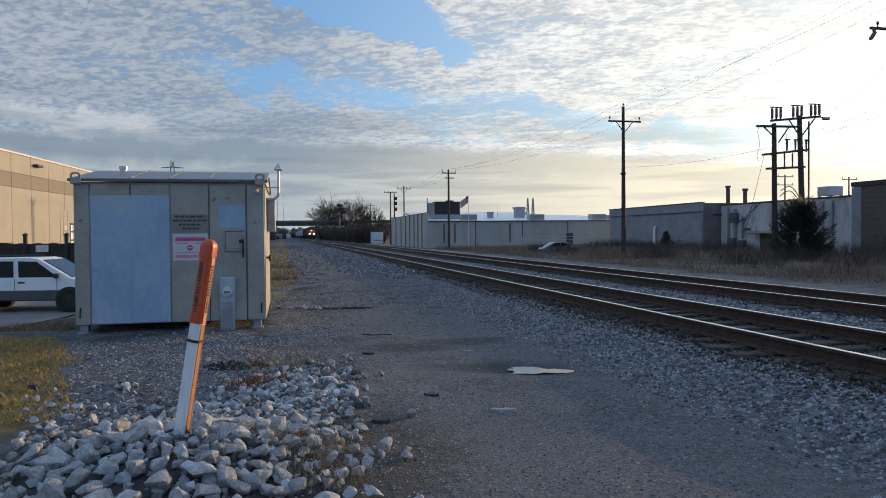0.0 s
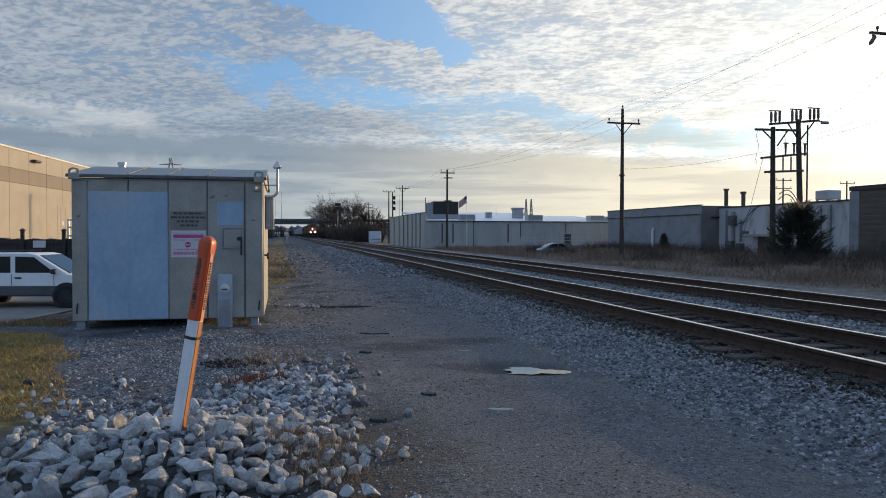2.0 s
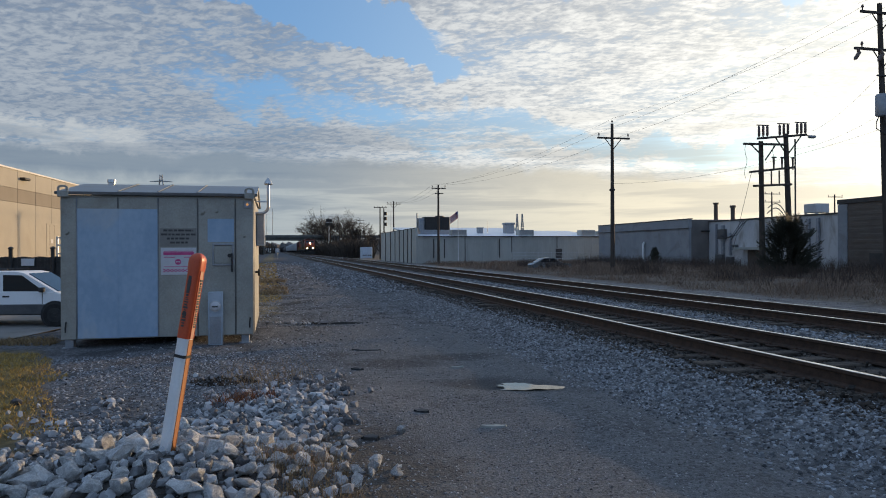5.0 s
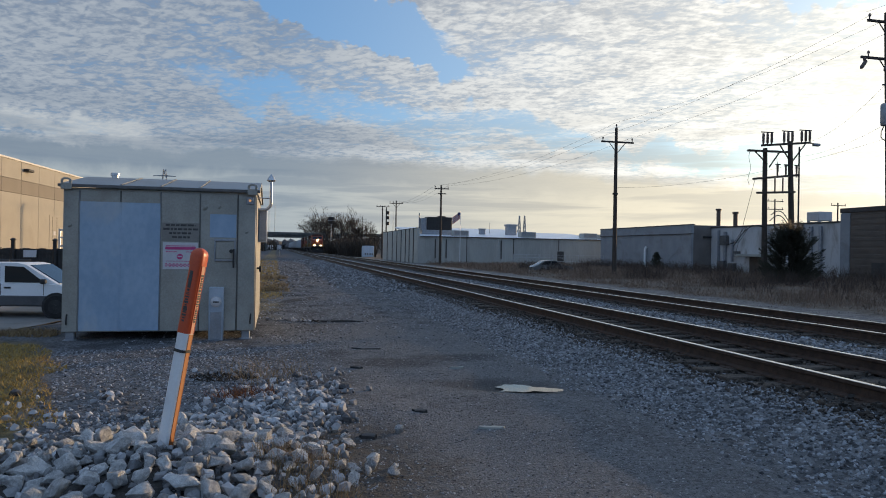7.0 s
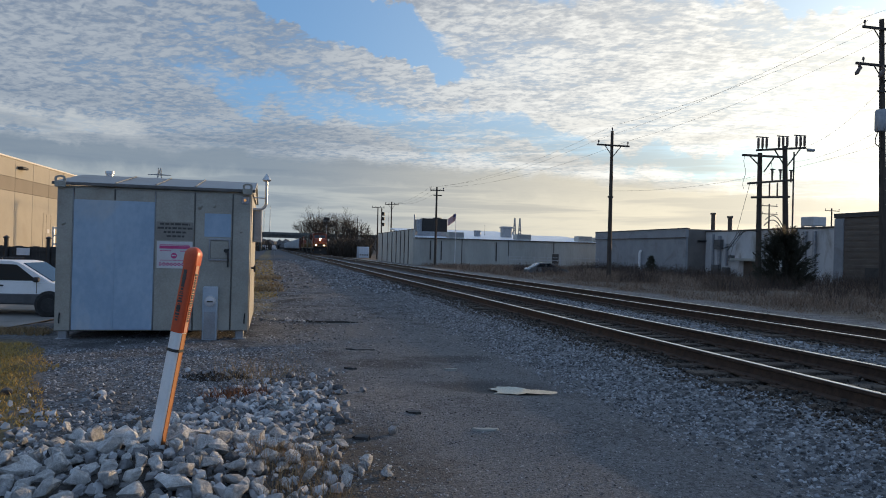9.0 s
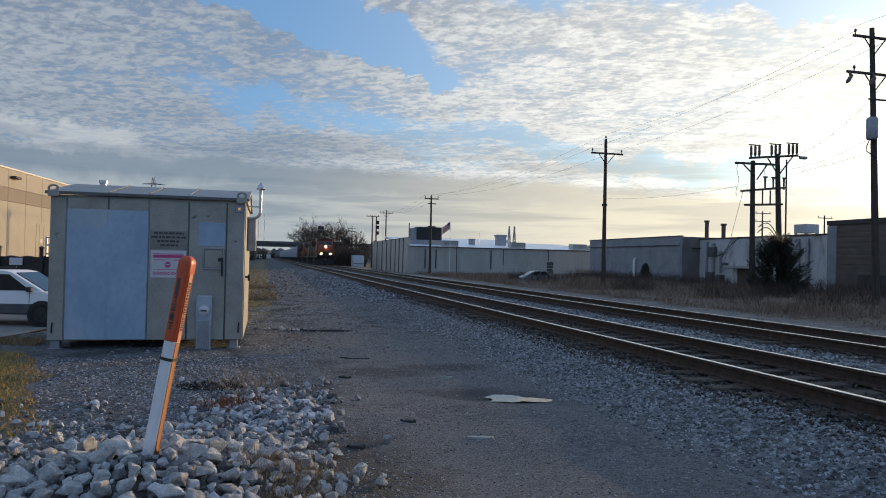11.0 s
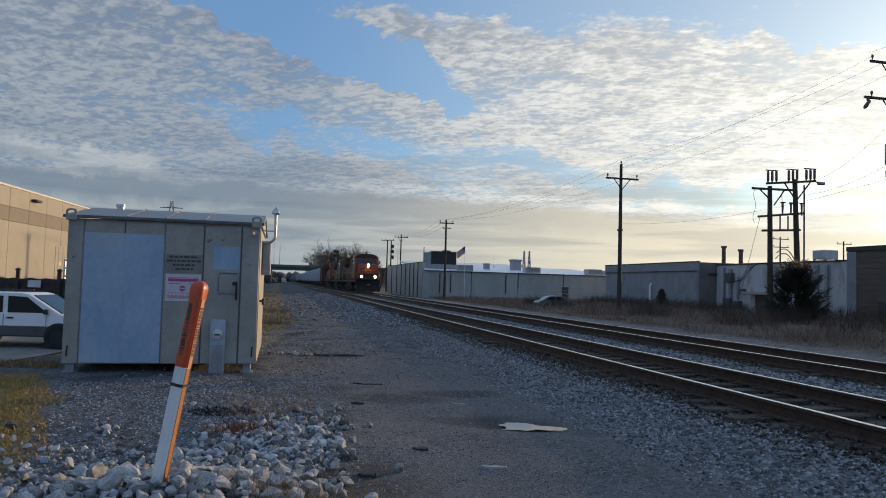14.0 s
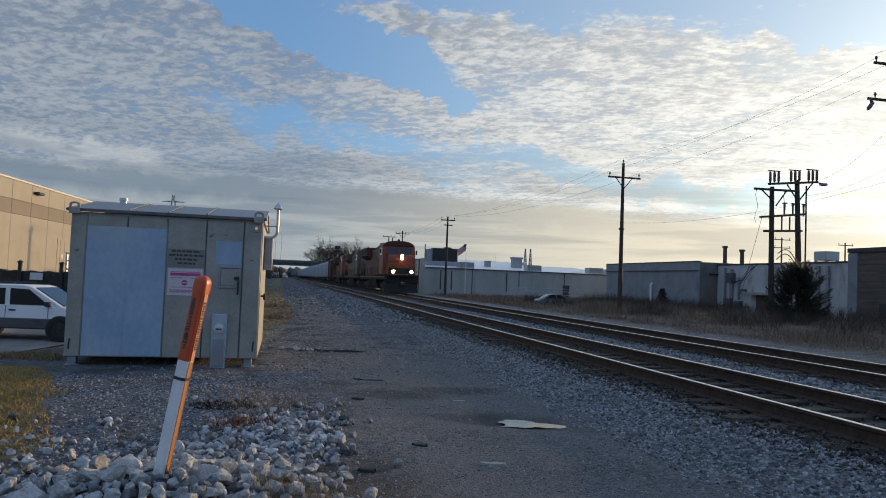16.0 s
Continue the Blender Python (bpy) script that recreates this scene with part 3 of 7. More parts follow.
def smooth_step(x, a, b):
    t = min(1.0, max(0.0, (x - a) / (b - a)))
    return t * t * (3 - 2 * t)


def level(x, y):
    """The ground's height."""
    L = x * 0.97603 + y * 0.21763
    a = -x * 0.21763 + y * 0.97603
    z = 0.0
    bed = smooth_step(L, 3.9, 5.0) * (1 - smooth_step(L, 12.2, 13.6))
    z += 0.195 * bed
    for line in (NEAR_LINE, FAR_LINE):
        z -= 0.035 * math.exp(-((L - line) / 0.5) ** 4)
    z -= 0.42 * smooth_step(L, 12.4, 15.5)
    # the car park lies lower than the gravel
    low = (1 - smooth_step(x, -10.0, -7.4)) * smooth_step(y, 11.5, 15.0) * (1 - smooth_step(L, -5.6, -3.9))
    z -= 0.64 * max(low, 1 - smooth_step(L, -26, -12))
    r = math.hypot(x, y)
    near = 1 - smooth_step(r, 40, 90)
    z += near * (0.045 * noise.noise((x * 0.35, y * 0.35, 0)) + 0.022 * noise.noise((x * 1.3, y * 1.3, 4)))
    # the hollow of the puddle, and the shallow pile of stones
    z -= 0.07 * math.exp(-(((x - 1.14) / 0.62) ** 2 + ((y - 8.66) / 0.42) ** 2))
    z += 0.24 * math.exp(-(((x + 1.9) / 0.9) ** 2 + ((y - 4.85) / 0.85) ** 2))
    z += 0.10 * math.exp(-(((x + 1.4) / 1.2) ** 2 + ((y - 7.2) / 1.3) ** 2))
    # the embankment that carries the road over the tracks
    if a > 150:
        wall = math.exp(-((a - 345) / 26) ** 4)
        off = smooth_step(L, 22, 36) + (1 - smooth_step(L, -16, -5))
        z += 7.6 * wall * min(1.0, off)
    return z


def spread(stops):
    """Grid lines: (start, end, step) stretches."""
    out = []
    for a, b, s in stops:
        n = max(1, round((b - a) / s))
        out += [a + (b - a) * i / n for i in range(n)]
    return out + [stops[-1][1]]


def build_ground():
    across = spread([(-2500, -300, 440), (-300, -60, 20), (-60, -16, 2.5), (-16, -7, 0.5), (-7, 14, 0.14), (14, 40, 1.5), (40, 100, 5), (100, 300, 25), (300, 2500, 440)])
    along = spread([(-400, -40, 60), (-40, 0, 5), (0, 2, 0.4), (2, 14, 0.14), (14, 24, 0.35), (24, 60, 1.5), (60, 150, 6), (150, 420, 9), (420, 700, 40), (700, 3800, 620)])
    verts = []
    for a in along:
        for L in across:
            p = TRACK @ Vector((L, a, 0))
            verts.append((p.x, p.y, level(p.x, p.y)))
    w = len(across)
    faces = [(j * w + i, j * w + i + 1, (j + 1) * w + i + 1, (j + 1) * w + i) for j in range(len(along) - 1) for i in range(w - 1)]
    g = Geo().add(verts, faces)
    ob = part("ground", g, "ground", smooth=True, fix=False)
    tagged(ob, "packed grey gravel ground with damp dark patches", "ground", kind="structure")


build_ground()


def build_puddle():
    g = Geo()
    ring = []
    for k in range(72):
        a = 2 * math.pi * k / 72
        r = 1 + 0.42 * noise.noise((math.cos(a) * 1.6, math.sin(a) * 1.6, 9)) + 0.24 * noise.noise((math.cos(a) * 5, math.sin(a) * 5, 3))
        taper = 1.0 - 0.22 * math.cos(a)
        jag = 1 + 0.22 * noise.noise((math.cos(a) * 9, math.sin(a) * 9, 1))
        ring.append((0.36 * r * math.cos(a) * jag, 0.21 * r * taper * jag * math.sin(a) - 0.06 * math.cos(a), 0))
    g.add([(0, 0, 0.0)] + ring, [(0, 1 + k, 1 + (k + 1) % 72) for k in range(72)])
    ob = part("puddle", g, "water", fix=False)
    ob.matrix_world = pose(1.14, 8.66, level(1.14, 8.66) + 0.035)
    tagged(ob, "shallow rain puddle in the gravel reflecting the sky", "puddle", kind="structure")


build_puddle()


def build_driveway():
    """The asphalt of the car park beside the shed."""
    g = Geo()
    xs, ys = spread([(-60, -8.2, 1.3)]), spread([(13.6, 44, 1.2)])
    verts = []
    for y in ys:
        for x in xs:
            xx = min(x, -7.6 - 0.13 * (y - 13.6))
            verts.append((xx, y, level(xx, y) + 0.03))
    w = len(xs)
    g.add(verts, [(j * w + i, j * w + i + 1, (j + 1) * w + i + 1, (j + 1) * w + i) for j in range(len(ys) - 1) for i in range(w - 1)])
    tagged(part("road", g, "asphalt", fix=False), "worn asphalt car park surface beside the shed", "road", kind="structure")


build_driveway()


# ---- tracks ----
def rail_outline():
    return [(-0.075, 0), (0.075, 0), (0.07, 0.02), (0.012, 0.04), (0.012, 0.125), (0.037, 0.14), (0.037, 0.17), (0.028, 0.178),
            (-0.028, 0.178), (-0.037, 0.17), (-0.037, 0.14), (-0.012, 0.125), (-0.012, 0.04), (-0.07, 0.02)]


def build_track(line, label):
    track = thing("railway_track", at(line, 0), label, "railway track", "tracks")
    for side in (-0.752, 0.752):
        g = Geo().prism([(side + a, RAIL - 0.18 + b) for a, b in rail_outline()], -60, 900)
        rail = part("rail", g, "rail_side", track, "rusty steel rail with a polished head")
        top = Geo().prism([(side - 0.032, RAIL - 0.004), (side + 0.032, RAIL - 0.004), (side + 0.024, RAIL), (side - 0.024, RAIL)], -60, 900)
        part("running_surface", top, "rail_head", rail, "polished steel running surface")
    sleeper = Geo().box(-1.3, 1.3, -0.115, 0.115, RAIL - 0.38, RAIL - 0.185, 0.015).mesh("sleeper", M["sleeper"])
    plate = Geo().box(-0.17, 0.17, -0.09, 0.09, RAIL - 0.188, RAIL - 0.172, 0.004)
    for dx in (-0.1, 0.1):
        plate.box(dx - 0.012, dx + 0.012, 0.04, 0.064, RAIL - 0.18, RAIL - 0.145)
    plate = plate.mesh("tie_plate", M["rail_side"])
    n = 0
    far = Geo()
    for k in range(-15, 560):
        a = k * 0.53
        if 2.0 <= a < 75:
            s = part("sleeper", sleeper, "sleeper", track)
            s.matrix_basis = pose(rnd.uniform(-0.05, 0.05), a + rnd.uniform(-0.03, 0.03), rnd.uniform(-0.012, 0.006), 0, rnd.uniform(-0.4, 0.4), rnd.uniform(-1.2, 1.2))
            if a < 32:
                for side in (-0.752, 0.752):
                    p = part("tie_plate", plate, "rail_side", track)
                    p.matrix_basis = pose(side, a, 0)
        else:
            far.box(-1.3, 1.3, a - 0.115, a + 0.115, RAIL - 0.38, RAIL - 0.185)
    tagged(part("sleepers_beyond", far, "sleeper", track), "dark wooden sleepers", kind="stuff")


build_track(NEAR_LINE, "nearer railway track with two polished rails on wooden sleepers")
build_track(FAR_LINE, "farther railway track with two rails on wooden sleepers")


# ---- the equipment shed ----
def bars(geo, x0, x1, z, h, y, lines):
    """Writing too worn to read: short bars along a line."""
    x = x0
    while x < x1:
        w = rnd.uniform(0.35, 1.1) * h * 3
        geo.box(x, min(x + w, x1), y, y + 0.004, z, z + h)
        x += w + h * 0.5


def build_shed():
    shed = thing("equipment_shed", at(-1.93, 13.1), "weathered grey metal railway equipment shed on low feet", "shed")
    part("body", Geo().box(-1.57, 1.57, 0, 3.6, 0.15, 2.6, 0.012), "shed", shed, "grey galvanised steel walls")
    for x0, x1 in ((-1.57, -1.32), (-0.02, 0.62), (0.63, 1.255), (1.265, 1.57)):
        part("wall_panel", Geo().box(x0 + 0.006, x1 - 0.006, -0.016, 0.001, 0.16, 2.56, 0.004), "shed", shed)
    for x0, x1 in ((-1.31, -0.675), (-0.665, -0.03)):
        part("wall_panel", Geo().box(x0 + 0.006, x1 - 0.006, -0.016, 0.001, 0.16, 2.56, 0.004), "shed", shed)
    part("painted_seam", Geo().box(-0.686, -0.654, -0.026, -0.002, 0.16, 2.37, 0.004), "blue_paint", shed, "pale blue painted seam")
    for x in (-1.315, -0.025, 0.625, 1.26):
        part("seam", Geo().box(x - 0.006, x + 0.006, -0.024, -0.002, 0.16, 2.57, 0.003), "shed_dark" if x > 0 else "steel_grey", shed, "raised panel seam")
    part("seam", Geo().box(-0.676, -0.664, -0.024, -0.002, 2.38, 2.57, 0.003), "shed_dark", shed, "raised panel seam")
    for k in range(5):
        y0 = 0.02 + k * 0.715
        part("side_panel", Geo().box(1.571, 1.584, y0 + 0.008, y0 + 0.69, 0.17, 2.55, 0.004), "shed", shed)
    # painted areas
    for x0, x1 in ((-1.305, -0.684), (-0.656, -0.034)):
        part("painted_panel", Geo().box(x0, x1, -0.022, -0.014, 0.17, 2.37, 0.003), "blue_paint", shed, "faded pale blue painted panel")
    part("painted_patch", Geo().box(0.79, 1.235, -0.020, -0.014, 1.80, 2.21, 0.003), "blue_paint", shed, "small patch of pale blue paint")
    patch = part("painted_out_patch", Geo().box(0.0, 0.605, -0.020, -0.014, 1.72, 2.04, 0.003), "grey_patch", shed, "dull grey painted-out patch")
    for z, x0, x1 in ((1.985, 0.06, 0.55), (1.915, 0.02, 0.59), (1.845, 0.12, 0.50), (1.775, 0.17, 0.46)):
        g = Geo()
        bars(g, x0, x1, z, 0.034, -0.0235, 1)
        part("stencilled_line", g, "stencil", patch, "worn black stencilled line")
    sign = part("notice_sign", Geo().box(0.02, 0.60, -0.026, -0.014, 1.23, 1.70, 0.004), "sign_white", shed, "white notice with red bands")
    part("header_band", Geo().box(0.06, 0.56, -0.030, -0.026, 1.575, 1.625), "sign_red", sign)
    for x0, x1, z, h in ((0.07, 0.55, 1.635, 0.012), (0.07, 0.25, 1.53, 0.014), (0.40, 0.58, 1.53, 0.014), (0.07, 0.55, 1.37, 0.010)):
        g = Geo()
        bars(g, x0, x1, z, h, -0.029, 1)
        part("small_line", g, "sign_red", sign, "line of small red print")
    g = Geo().tube([(0.30, -0.026, 1.455), (0.30, -0.031, 1.455)], 0.05, 20)
    part("round_mark", g, "sign_red", sign)
    part("round_mark_bar", Geo().box(0.265, 0.335, -0.034, -0.031, 1.448, 1.466), "sign_white", sign)
    g = Geo()
    for i in range(16):
        for j in range(3):
            if (i + j) % 2 == 0:
                g.box(0.06 + i * 0.031, 0.091 + i * 0.031, -0.030, -0.026, 1.28 + j * 0.018, 1.298 + j * 0.018)
    part("checker_band", g, "sign_red", sign)
    # locker frame with a hasp
    lock = part("locker_door", Geo().box(0.90, 1.20, -0.030, -0.014, 1.43, 1.73, 0.004), "shed", shed, "small hinged locker door")
    g = Geo()
    for x0, x1, z0, z1 in ((0.87, 1.23, 1.74, 1.775), (0.87, 1.23, 1.385, 1.415), (0.87, 0.895, 1.415, 1.74), (1.205, 1.23, 1.415, 1.74)):
        g.box(x0, x1, -0.045, -0.014, z0, z1, 0.004)
    part("locker_frame", g, "steel_grey", lock, "steel angle frame")
    g = Geo().tube([(1.16, -0.03, 1.56), (1.16, -0.075, 1.56)], 0.035, 12)
    g.box(1.185, 1.215, -0.075, -0.04, 1.27, 1.60, 0.005)
    part("padlock_handle", g, "black_metal", lock, "black hasp with a drop handle")
    # meter
    meter = part("meter_box", Geo().box(0.80, 1.05, -0.15, -0.014, -0.02, 0.93, 0.012), "meter_grey", shed, "tall blue-grey electricity meter box")
    part("meter_cover", Geo().box(0.83, 1.02, -0.163, -0.15, 0.02, 0.50, 0.005), "steel_grey", meter)
    g = Geo().tube([(0.925, -0.15, 0.68), (0.925, -0.175, 0.68)], 0.095, 24)
    part("meter_ring", g, "galv", meter, "bright round meter ring")
    g = Geo().tube([(0.925, -0.175, 0.68), (0.925, -0.21, 0.68), (0.925, -0.225, 0.68)], [0.078, 0.074, 0.05], 24)
    part("meter_dial", g, "sign_white", meter, "white dial behind glass")
    g = Geo().box(0.875, 0.975, -0.229, -0.222, 0.665, 0.69)
    part("dial_bar", g, "stencil", meter)
    # roof
    g = Geo().prism([(-0.07, 2.60), (-0.07, 2.655), (1.8, 2.945), (3.67, 2.655), (3.67, 2.60), (1.8, 2.885)], -1.63, 1.63, "x", 0.008)
    roof = part("roof", g, "shed_roof", shed, "low pitched sheet steel roof")
    part("eave_trim", Geo().box(-1.64, 1.64, -0.085, -0.066, 2.605, 2.652, 0.004), "shed_dark", roof, "dark eave strip")
    for x in (-0.66, -0.02, 0.62):
        for s in (0, 1):
            y0, y1 = (-0.06, 1.8) if s == 0 else (3.66, 1.8)
            g = Geo().add([(x - 0.012, y0, 2.662), (x + 0.012, y0, 2.662), (x + 0.012, y1, 2.952), (x - 0.012, y1, 2.952),
                           (x - 0.012, y0, 2.676), (x + 0.012, y0, 2.676), (x + 0.012, y1, 2.966), (x - 0.012, y1, 2.966)],
                          [(0, 1, 2, 3), (4, 5, 6, 7), (0, 1, 5, 4), (1, 2, 6, 5), (2, 3, 7, 6), (3, 0, 4, 7)])
            part("roof_seam", g, "shed_roof", roof)
    g = Geo().prism([(-0.05, 2.60), (1.8, 2.89), (3.65, 2.60)], 1.572, 1.60, "x")
    part("gable_end", g, "shed", shed)
    for x in (-1.505, 1.505):
        # a plate with a rounded top and a slot
        arch = [(0.085 * math.cos(radians(a)), 2.705 + 0.052 * math.sin(radians(a))) for a in range(0, 181, 20)]
        slot = [(0.045 * math.cos(radians(a)), 2.705 + 0.022 * math.sin(radians(a))) for a in range(0, 181, 20)]
        n = len(arch)
        verts = [(x + a, y, b) for y in (-0.112, -0.088) for a, b in arch + slot]
        g = Geo().add(verts, [(k, k + 1, n + k + 1, n + k) for k in range(n - 1)] + [(2 * n + k, 3 * n + k, 3 * n + k + 1, 2 * n + k + 1) for k in range(n - 1)]
                      + [(k, 2 * n + k, 2 * n + k + 1, k + 1) for k in range(n - 1)] + [(n + k, n + k + 1, 3 * n + k + 1, 3 * n + k) for k in range(n - 1)]
                      + [(0, n, 3 * n, 2 * n), (n - 1, 3 * n - 1, 4 * n - 1, 2 * n - 1)])
        g.box(x - 0.085, x - 0.045, -0.112, -0.088, 2.665, 2.704).box(x + 0.045, x + 0.085, -0.112, -0.088, 2.665, 2.704)
        g.box(x - 0.085, x + 0.085, -0.112, -0.088, 2.56, 2.664, 0.006)
        part("lifting_lug", g, "shed", shed, "steel lifting eye plate")
    for x in (-1.45, 1.42):
        for y in (0.12, 3.4):
            g = Geo().box(x - 0.11, x + 0.11, y - 0.1, y + 0.1, -0.08, 0.02, 0.01)
            g.box(x - 0.07, x + 0.07, y - 0.07, y + 0.07, 0.0, 0.155, 0.01)
            part("foot", g, "steel_grey", shed)
    lamp = part("warning_lamp", Geo().box(1.40, 1.53, -0.04, -0.014, 2.40, 2.53, 0.008), "steel_grey", shed, "square lamp housing")
    part("lamp_lens", Geo().tube([(1.465, -0.04, 2.465), (1.465, -0.062, 2.465)], [0.022, 0.016], 14), "amber", lamp, "glowing amber lens")
    for x, z, r in ((0.72, 2.30, 0.05), (-1.45, 1.95, 0.04), (1.42, 1.9, 0.035), (0.95, 2.33, 0.03)):
        g = Geo().tube([(x, -0.0155, z), (x + 0.004, -0.022, z - 0.004), (x + 0.008, -0.026, z - 0.008)], [r, r * 0.75, r * 0.3], 14)
        part("dent", g, "shed", shed, "small bulge knocked into the panel")
    # gooseneck breather with a cap
    pts = [(1.57, 0.9, 2.36)]
    for k in range(8):
        a = math.pi / 2 * k / 7
        pts.append((1.69 + 0.13 * math.sin(a), 0.9, 2.49 - 0.13 * math.cos(a)))
    pts.append((1.82, 0.9, 2.92))
    vent = part("breather_pipe", Geo().tube(pts, 0.028, 12), "galv", shed, "galvanised gooseneck pipe")
    part("pipe_cap", Geo().tube([(1.82, 0.9, 2.90), (1.82, 0.9, 2.925), (1.82, 0.9, 2.985), (1.82, 0.9, 3.05)], [0.06, 0.085, 0.055, 0.004], 16), "galv", vent)
    part("pipe_bracket", Geo().tube([(1.57, 0.9, 2.58), (1.82, 0.9, 2.58)], 0.012, 8), "galv", vent)
    side = part("side_cabinet", Geo().box(1.586, 1.75, 1.0, 1.75, 1.74, 2.38, 0.01), "meter_grey", shed, "pale grey electrical cabinet on the side wall")
    part("cabinet_door", Geo().box(1.60, 1.735, 0.985, 1.0, 1.77, 2.35, 0.005), "steel_grey", side)
    g = Geo().tube([(1.58, 0.5, 1.25), (1.66, 0.5, 1.25)], 0.02, 8).box(1.63, 1.67, 0.42, 0.58, 1.18, 1.30, 0.01)
    part("side_hasp", g, "black_metal", shed, "black hasp on the side door")
    cowl = part("roof_vent", Geo().tube([(-1.18, 2.0, 2.86), (-1.18, 2.0, 3.0)], 0.065, 18), "galv", shed, "bright round roof vent")
    part("vent_cowl", Geo().tube([(-1.18, 2.0, 3.0), (-1.18, 2.0, 3.055)], [0.085, 0.08], 18), "galv", cowl)
    for x in (-1.49, 1.50):
        g = Geo().tube([(x, -0.03, 0.28), (x, -0.04, 0.34), (x + 0.01, -0.035, 0.46)], 0.012, 8)
        part("ground_lead", g, "black_metal", shed, "short black grounding cable")


build_shed()


# ---- the marker post ----
def build_post():
    base, top = Vector((-1.888, 4.968, 0.08)), Vector((-1.665, 5.06, 1.605))
    axis = (top - base).normalized()
    turn = Vector((0, 0, 1)).rotation_difference(axis).to_matrix().to_4x4()
    m = Matrix.Translation(base) @ turn
    height = (top - base).length
    post = thing("marker_post", m, "leaning white plastic marker post with an orange sleeve and rounded tip", "marker post")

    def section(z, k=1.0):
        """A three-sided tube with round corners, one edge towards the path."""
        out = []
        for c in range(3):
            a0 = radians(-65 + 120 * c)
            cx, cy = 0.034 * math.cos(a0) * k, 0.034 * math.sin(a0) * k
            for j in range(5):
                a = a0 + radians(-58 + 29 * j)
                out.append((cx + 0.023 * k * math.cos(a), cy + 0.023 * k * math.sin(a), z))
        return out

    def sleeve(zs):
        g = Geo()
        verts = [p for z, k in zs for p in section(z, k)]
        n = 15
        faces = [(r * n + i, r * n + (i + 1) % n, (r + 1) * n + (i + 1) % n, (r + 1) * n + i) for r in range(len(zs) - 1) for i in range(n)]
        faces += [tuple(range(n))[::-1], tuple((len(zs) - 1) * n + i for i in range(n))]
        return g.add(verts, faces)
    split = height * 0.625
    part("shaft", sleeve([(0, 1), (split + 0.02, 1)]), "white_plastic", post, "white plastic shaft")
    upper = part("sleeve", sleeve([(split, 1.06), (height - 0.09, 1.06)]), "orange", post, "orange sleeve with dark lettering")
    tip = [(height - 0.10, 1.16), (height - 0.035, 1.17)] + [(height - 0.035 + 0.06 * math.sin(a), 1.17 * math.cos(a) + 0.02) for a in [radians(x) for x in (20, 40, 58, 74, 86)]]
    part("tip", sleeve(tip), "orange", post, "rounded orange tip")
    part("tie_band", sleeve([(split - 0.135, 1.12), (split - 0.115, 1.12)]), "black_metal", post, "black plastic tie")
    a = radians(-5)
    facing = Matrix.Rotation(a, 4, "Z")
    # the flat faces: smooth plastic strips let into the tube
    for z0, z1, tone, k in ((0.0, split - 0.005, "post_face", 0.0), (split, height - 0.10, "sleeve_face", 0.003)):
        part("flat_face", Geo().box(0.0385 + k, 0.0415 + k, -0.027, 0.027, z0, z1, 0.002, facing), tone, post, "flat face with raised edges")
        for e in (-0.030, 0.030):
            part("edge_rib", Geo().box(0.0385 + k, 0.0435 + k, e - 0.0035, e + 0.0035, z0, z1, 0.0015, facing), "post_face" if z0 == 0 else "orange", post)
    front = Matrix.Rotation(radians(-125), 4, "Z")
    part("dark_label", Geo().box(0.0425, 0.0450, -0.017, 0.017, height - 0.26, height - 0.14, 0.001, front), "stencil", upper, "dark worn label")
    ring = Geo().tube([(0.0425, 0, split + 0.17), (0.0452, 0, split + 0.17)], 0.021, 20)
    ring.v = [tuple(front @ Vector(p)) for p in ring.v]
    part("round_symbol", ring, "stencil", upper, "dark round symbol")
    # worn lettering down the two faces that show
    for face, tone in ((-125, "stencil"), (-5, "stencil")):
        a = radians(face)
        nx, ny = math.cos(a), math.sin(a)
        g = Geo()
        z = split + 0.08
        while z < height - 0.17:
            h = rnd.uniform(0.006, 0.016)
            w = rnd.uniform(0.010, 0.024)
            c = Vector((nx, ny, 0)) * (0.0462 if face == -5 else 0.0422)
            s = Vector((-ny, nx, 0))
            q = [c + s * -w, c + s * w, c + s * w + Vector((nx, ny, 0)) * 0.003, c + s * -w + Vector((nx, ny, 0)) * 0.003]
            g.add([(p.x, p.y, z) for p in q] + [(p.x, p.y, z + h) for p in q], [(0, 1, 2, 3), (4, 5, 6, 7), (0, 1, 5, 4), (1, 2, 6, 5), (2, 3, 7, 6), (3, 0, 4, 7)])
            z += h + rnd.uniform(0.004, 0.010)
        part("worn_lettering", g, tone, upper, "worn dark lettering")


build_post()


# ---- buildings across the tracks ----
def wall_seams(parent, x0, x1, y, z0, z1, step, name="wall_seam", along=False):
    n = max(1, round((x1 - x0) / step))
    for k in range(1, n):
        x = x0 + (x1 - x0) * k / n
        g = Geo().box(y - 0.05, y + 0.01, x - 0.06, x + 0.06, z0, z1) if along else Geo().box(x - 0.06, x + 0.06, y - 0.05, y + 0.01, z0, z1)
        part(name, g, "dark_trim", parent, "dark vertical joint")


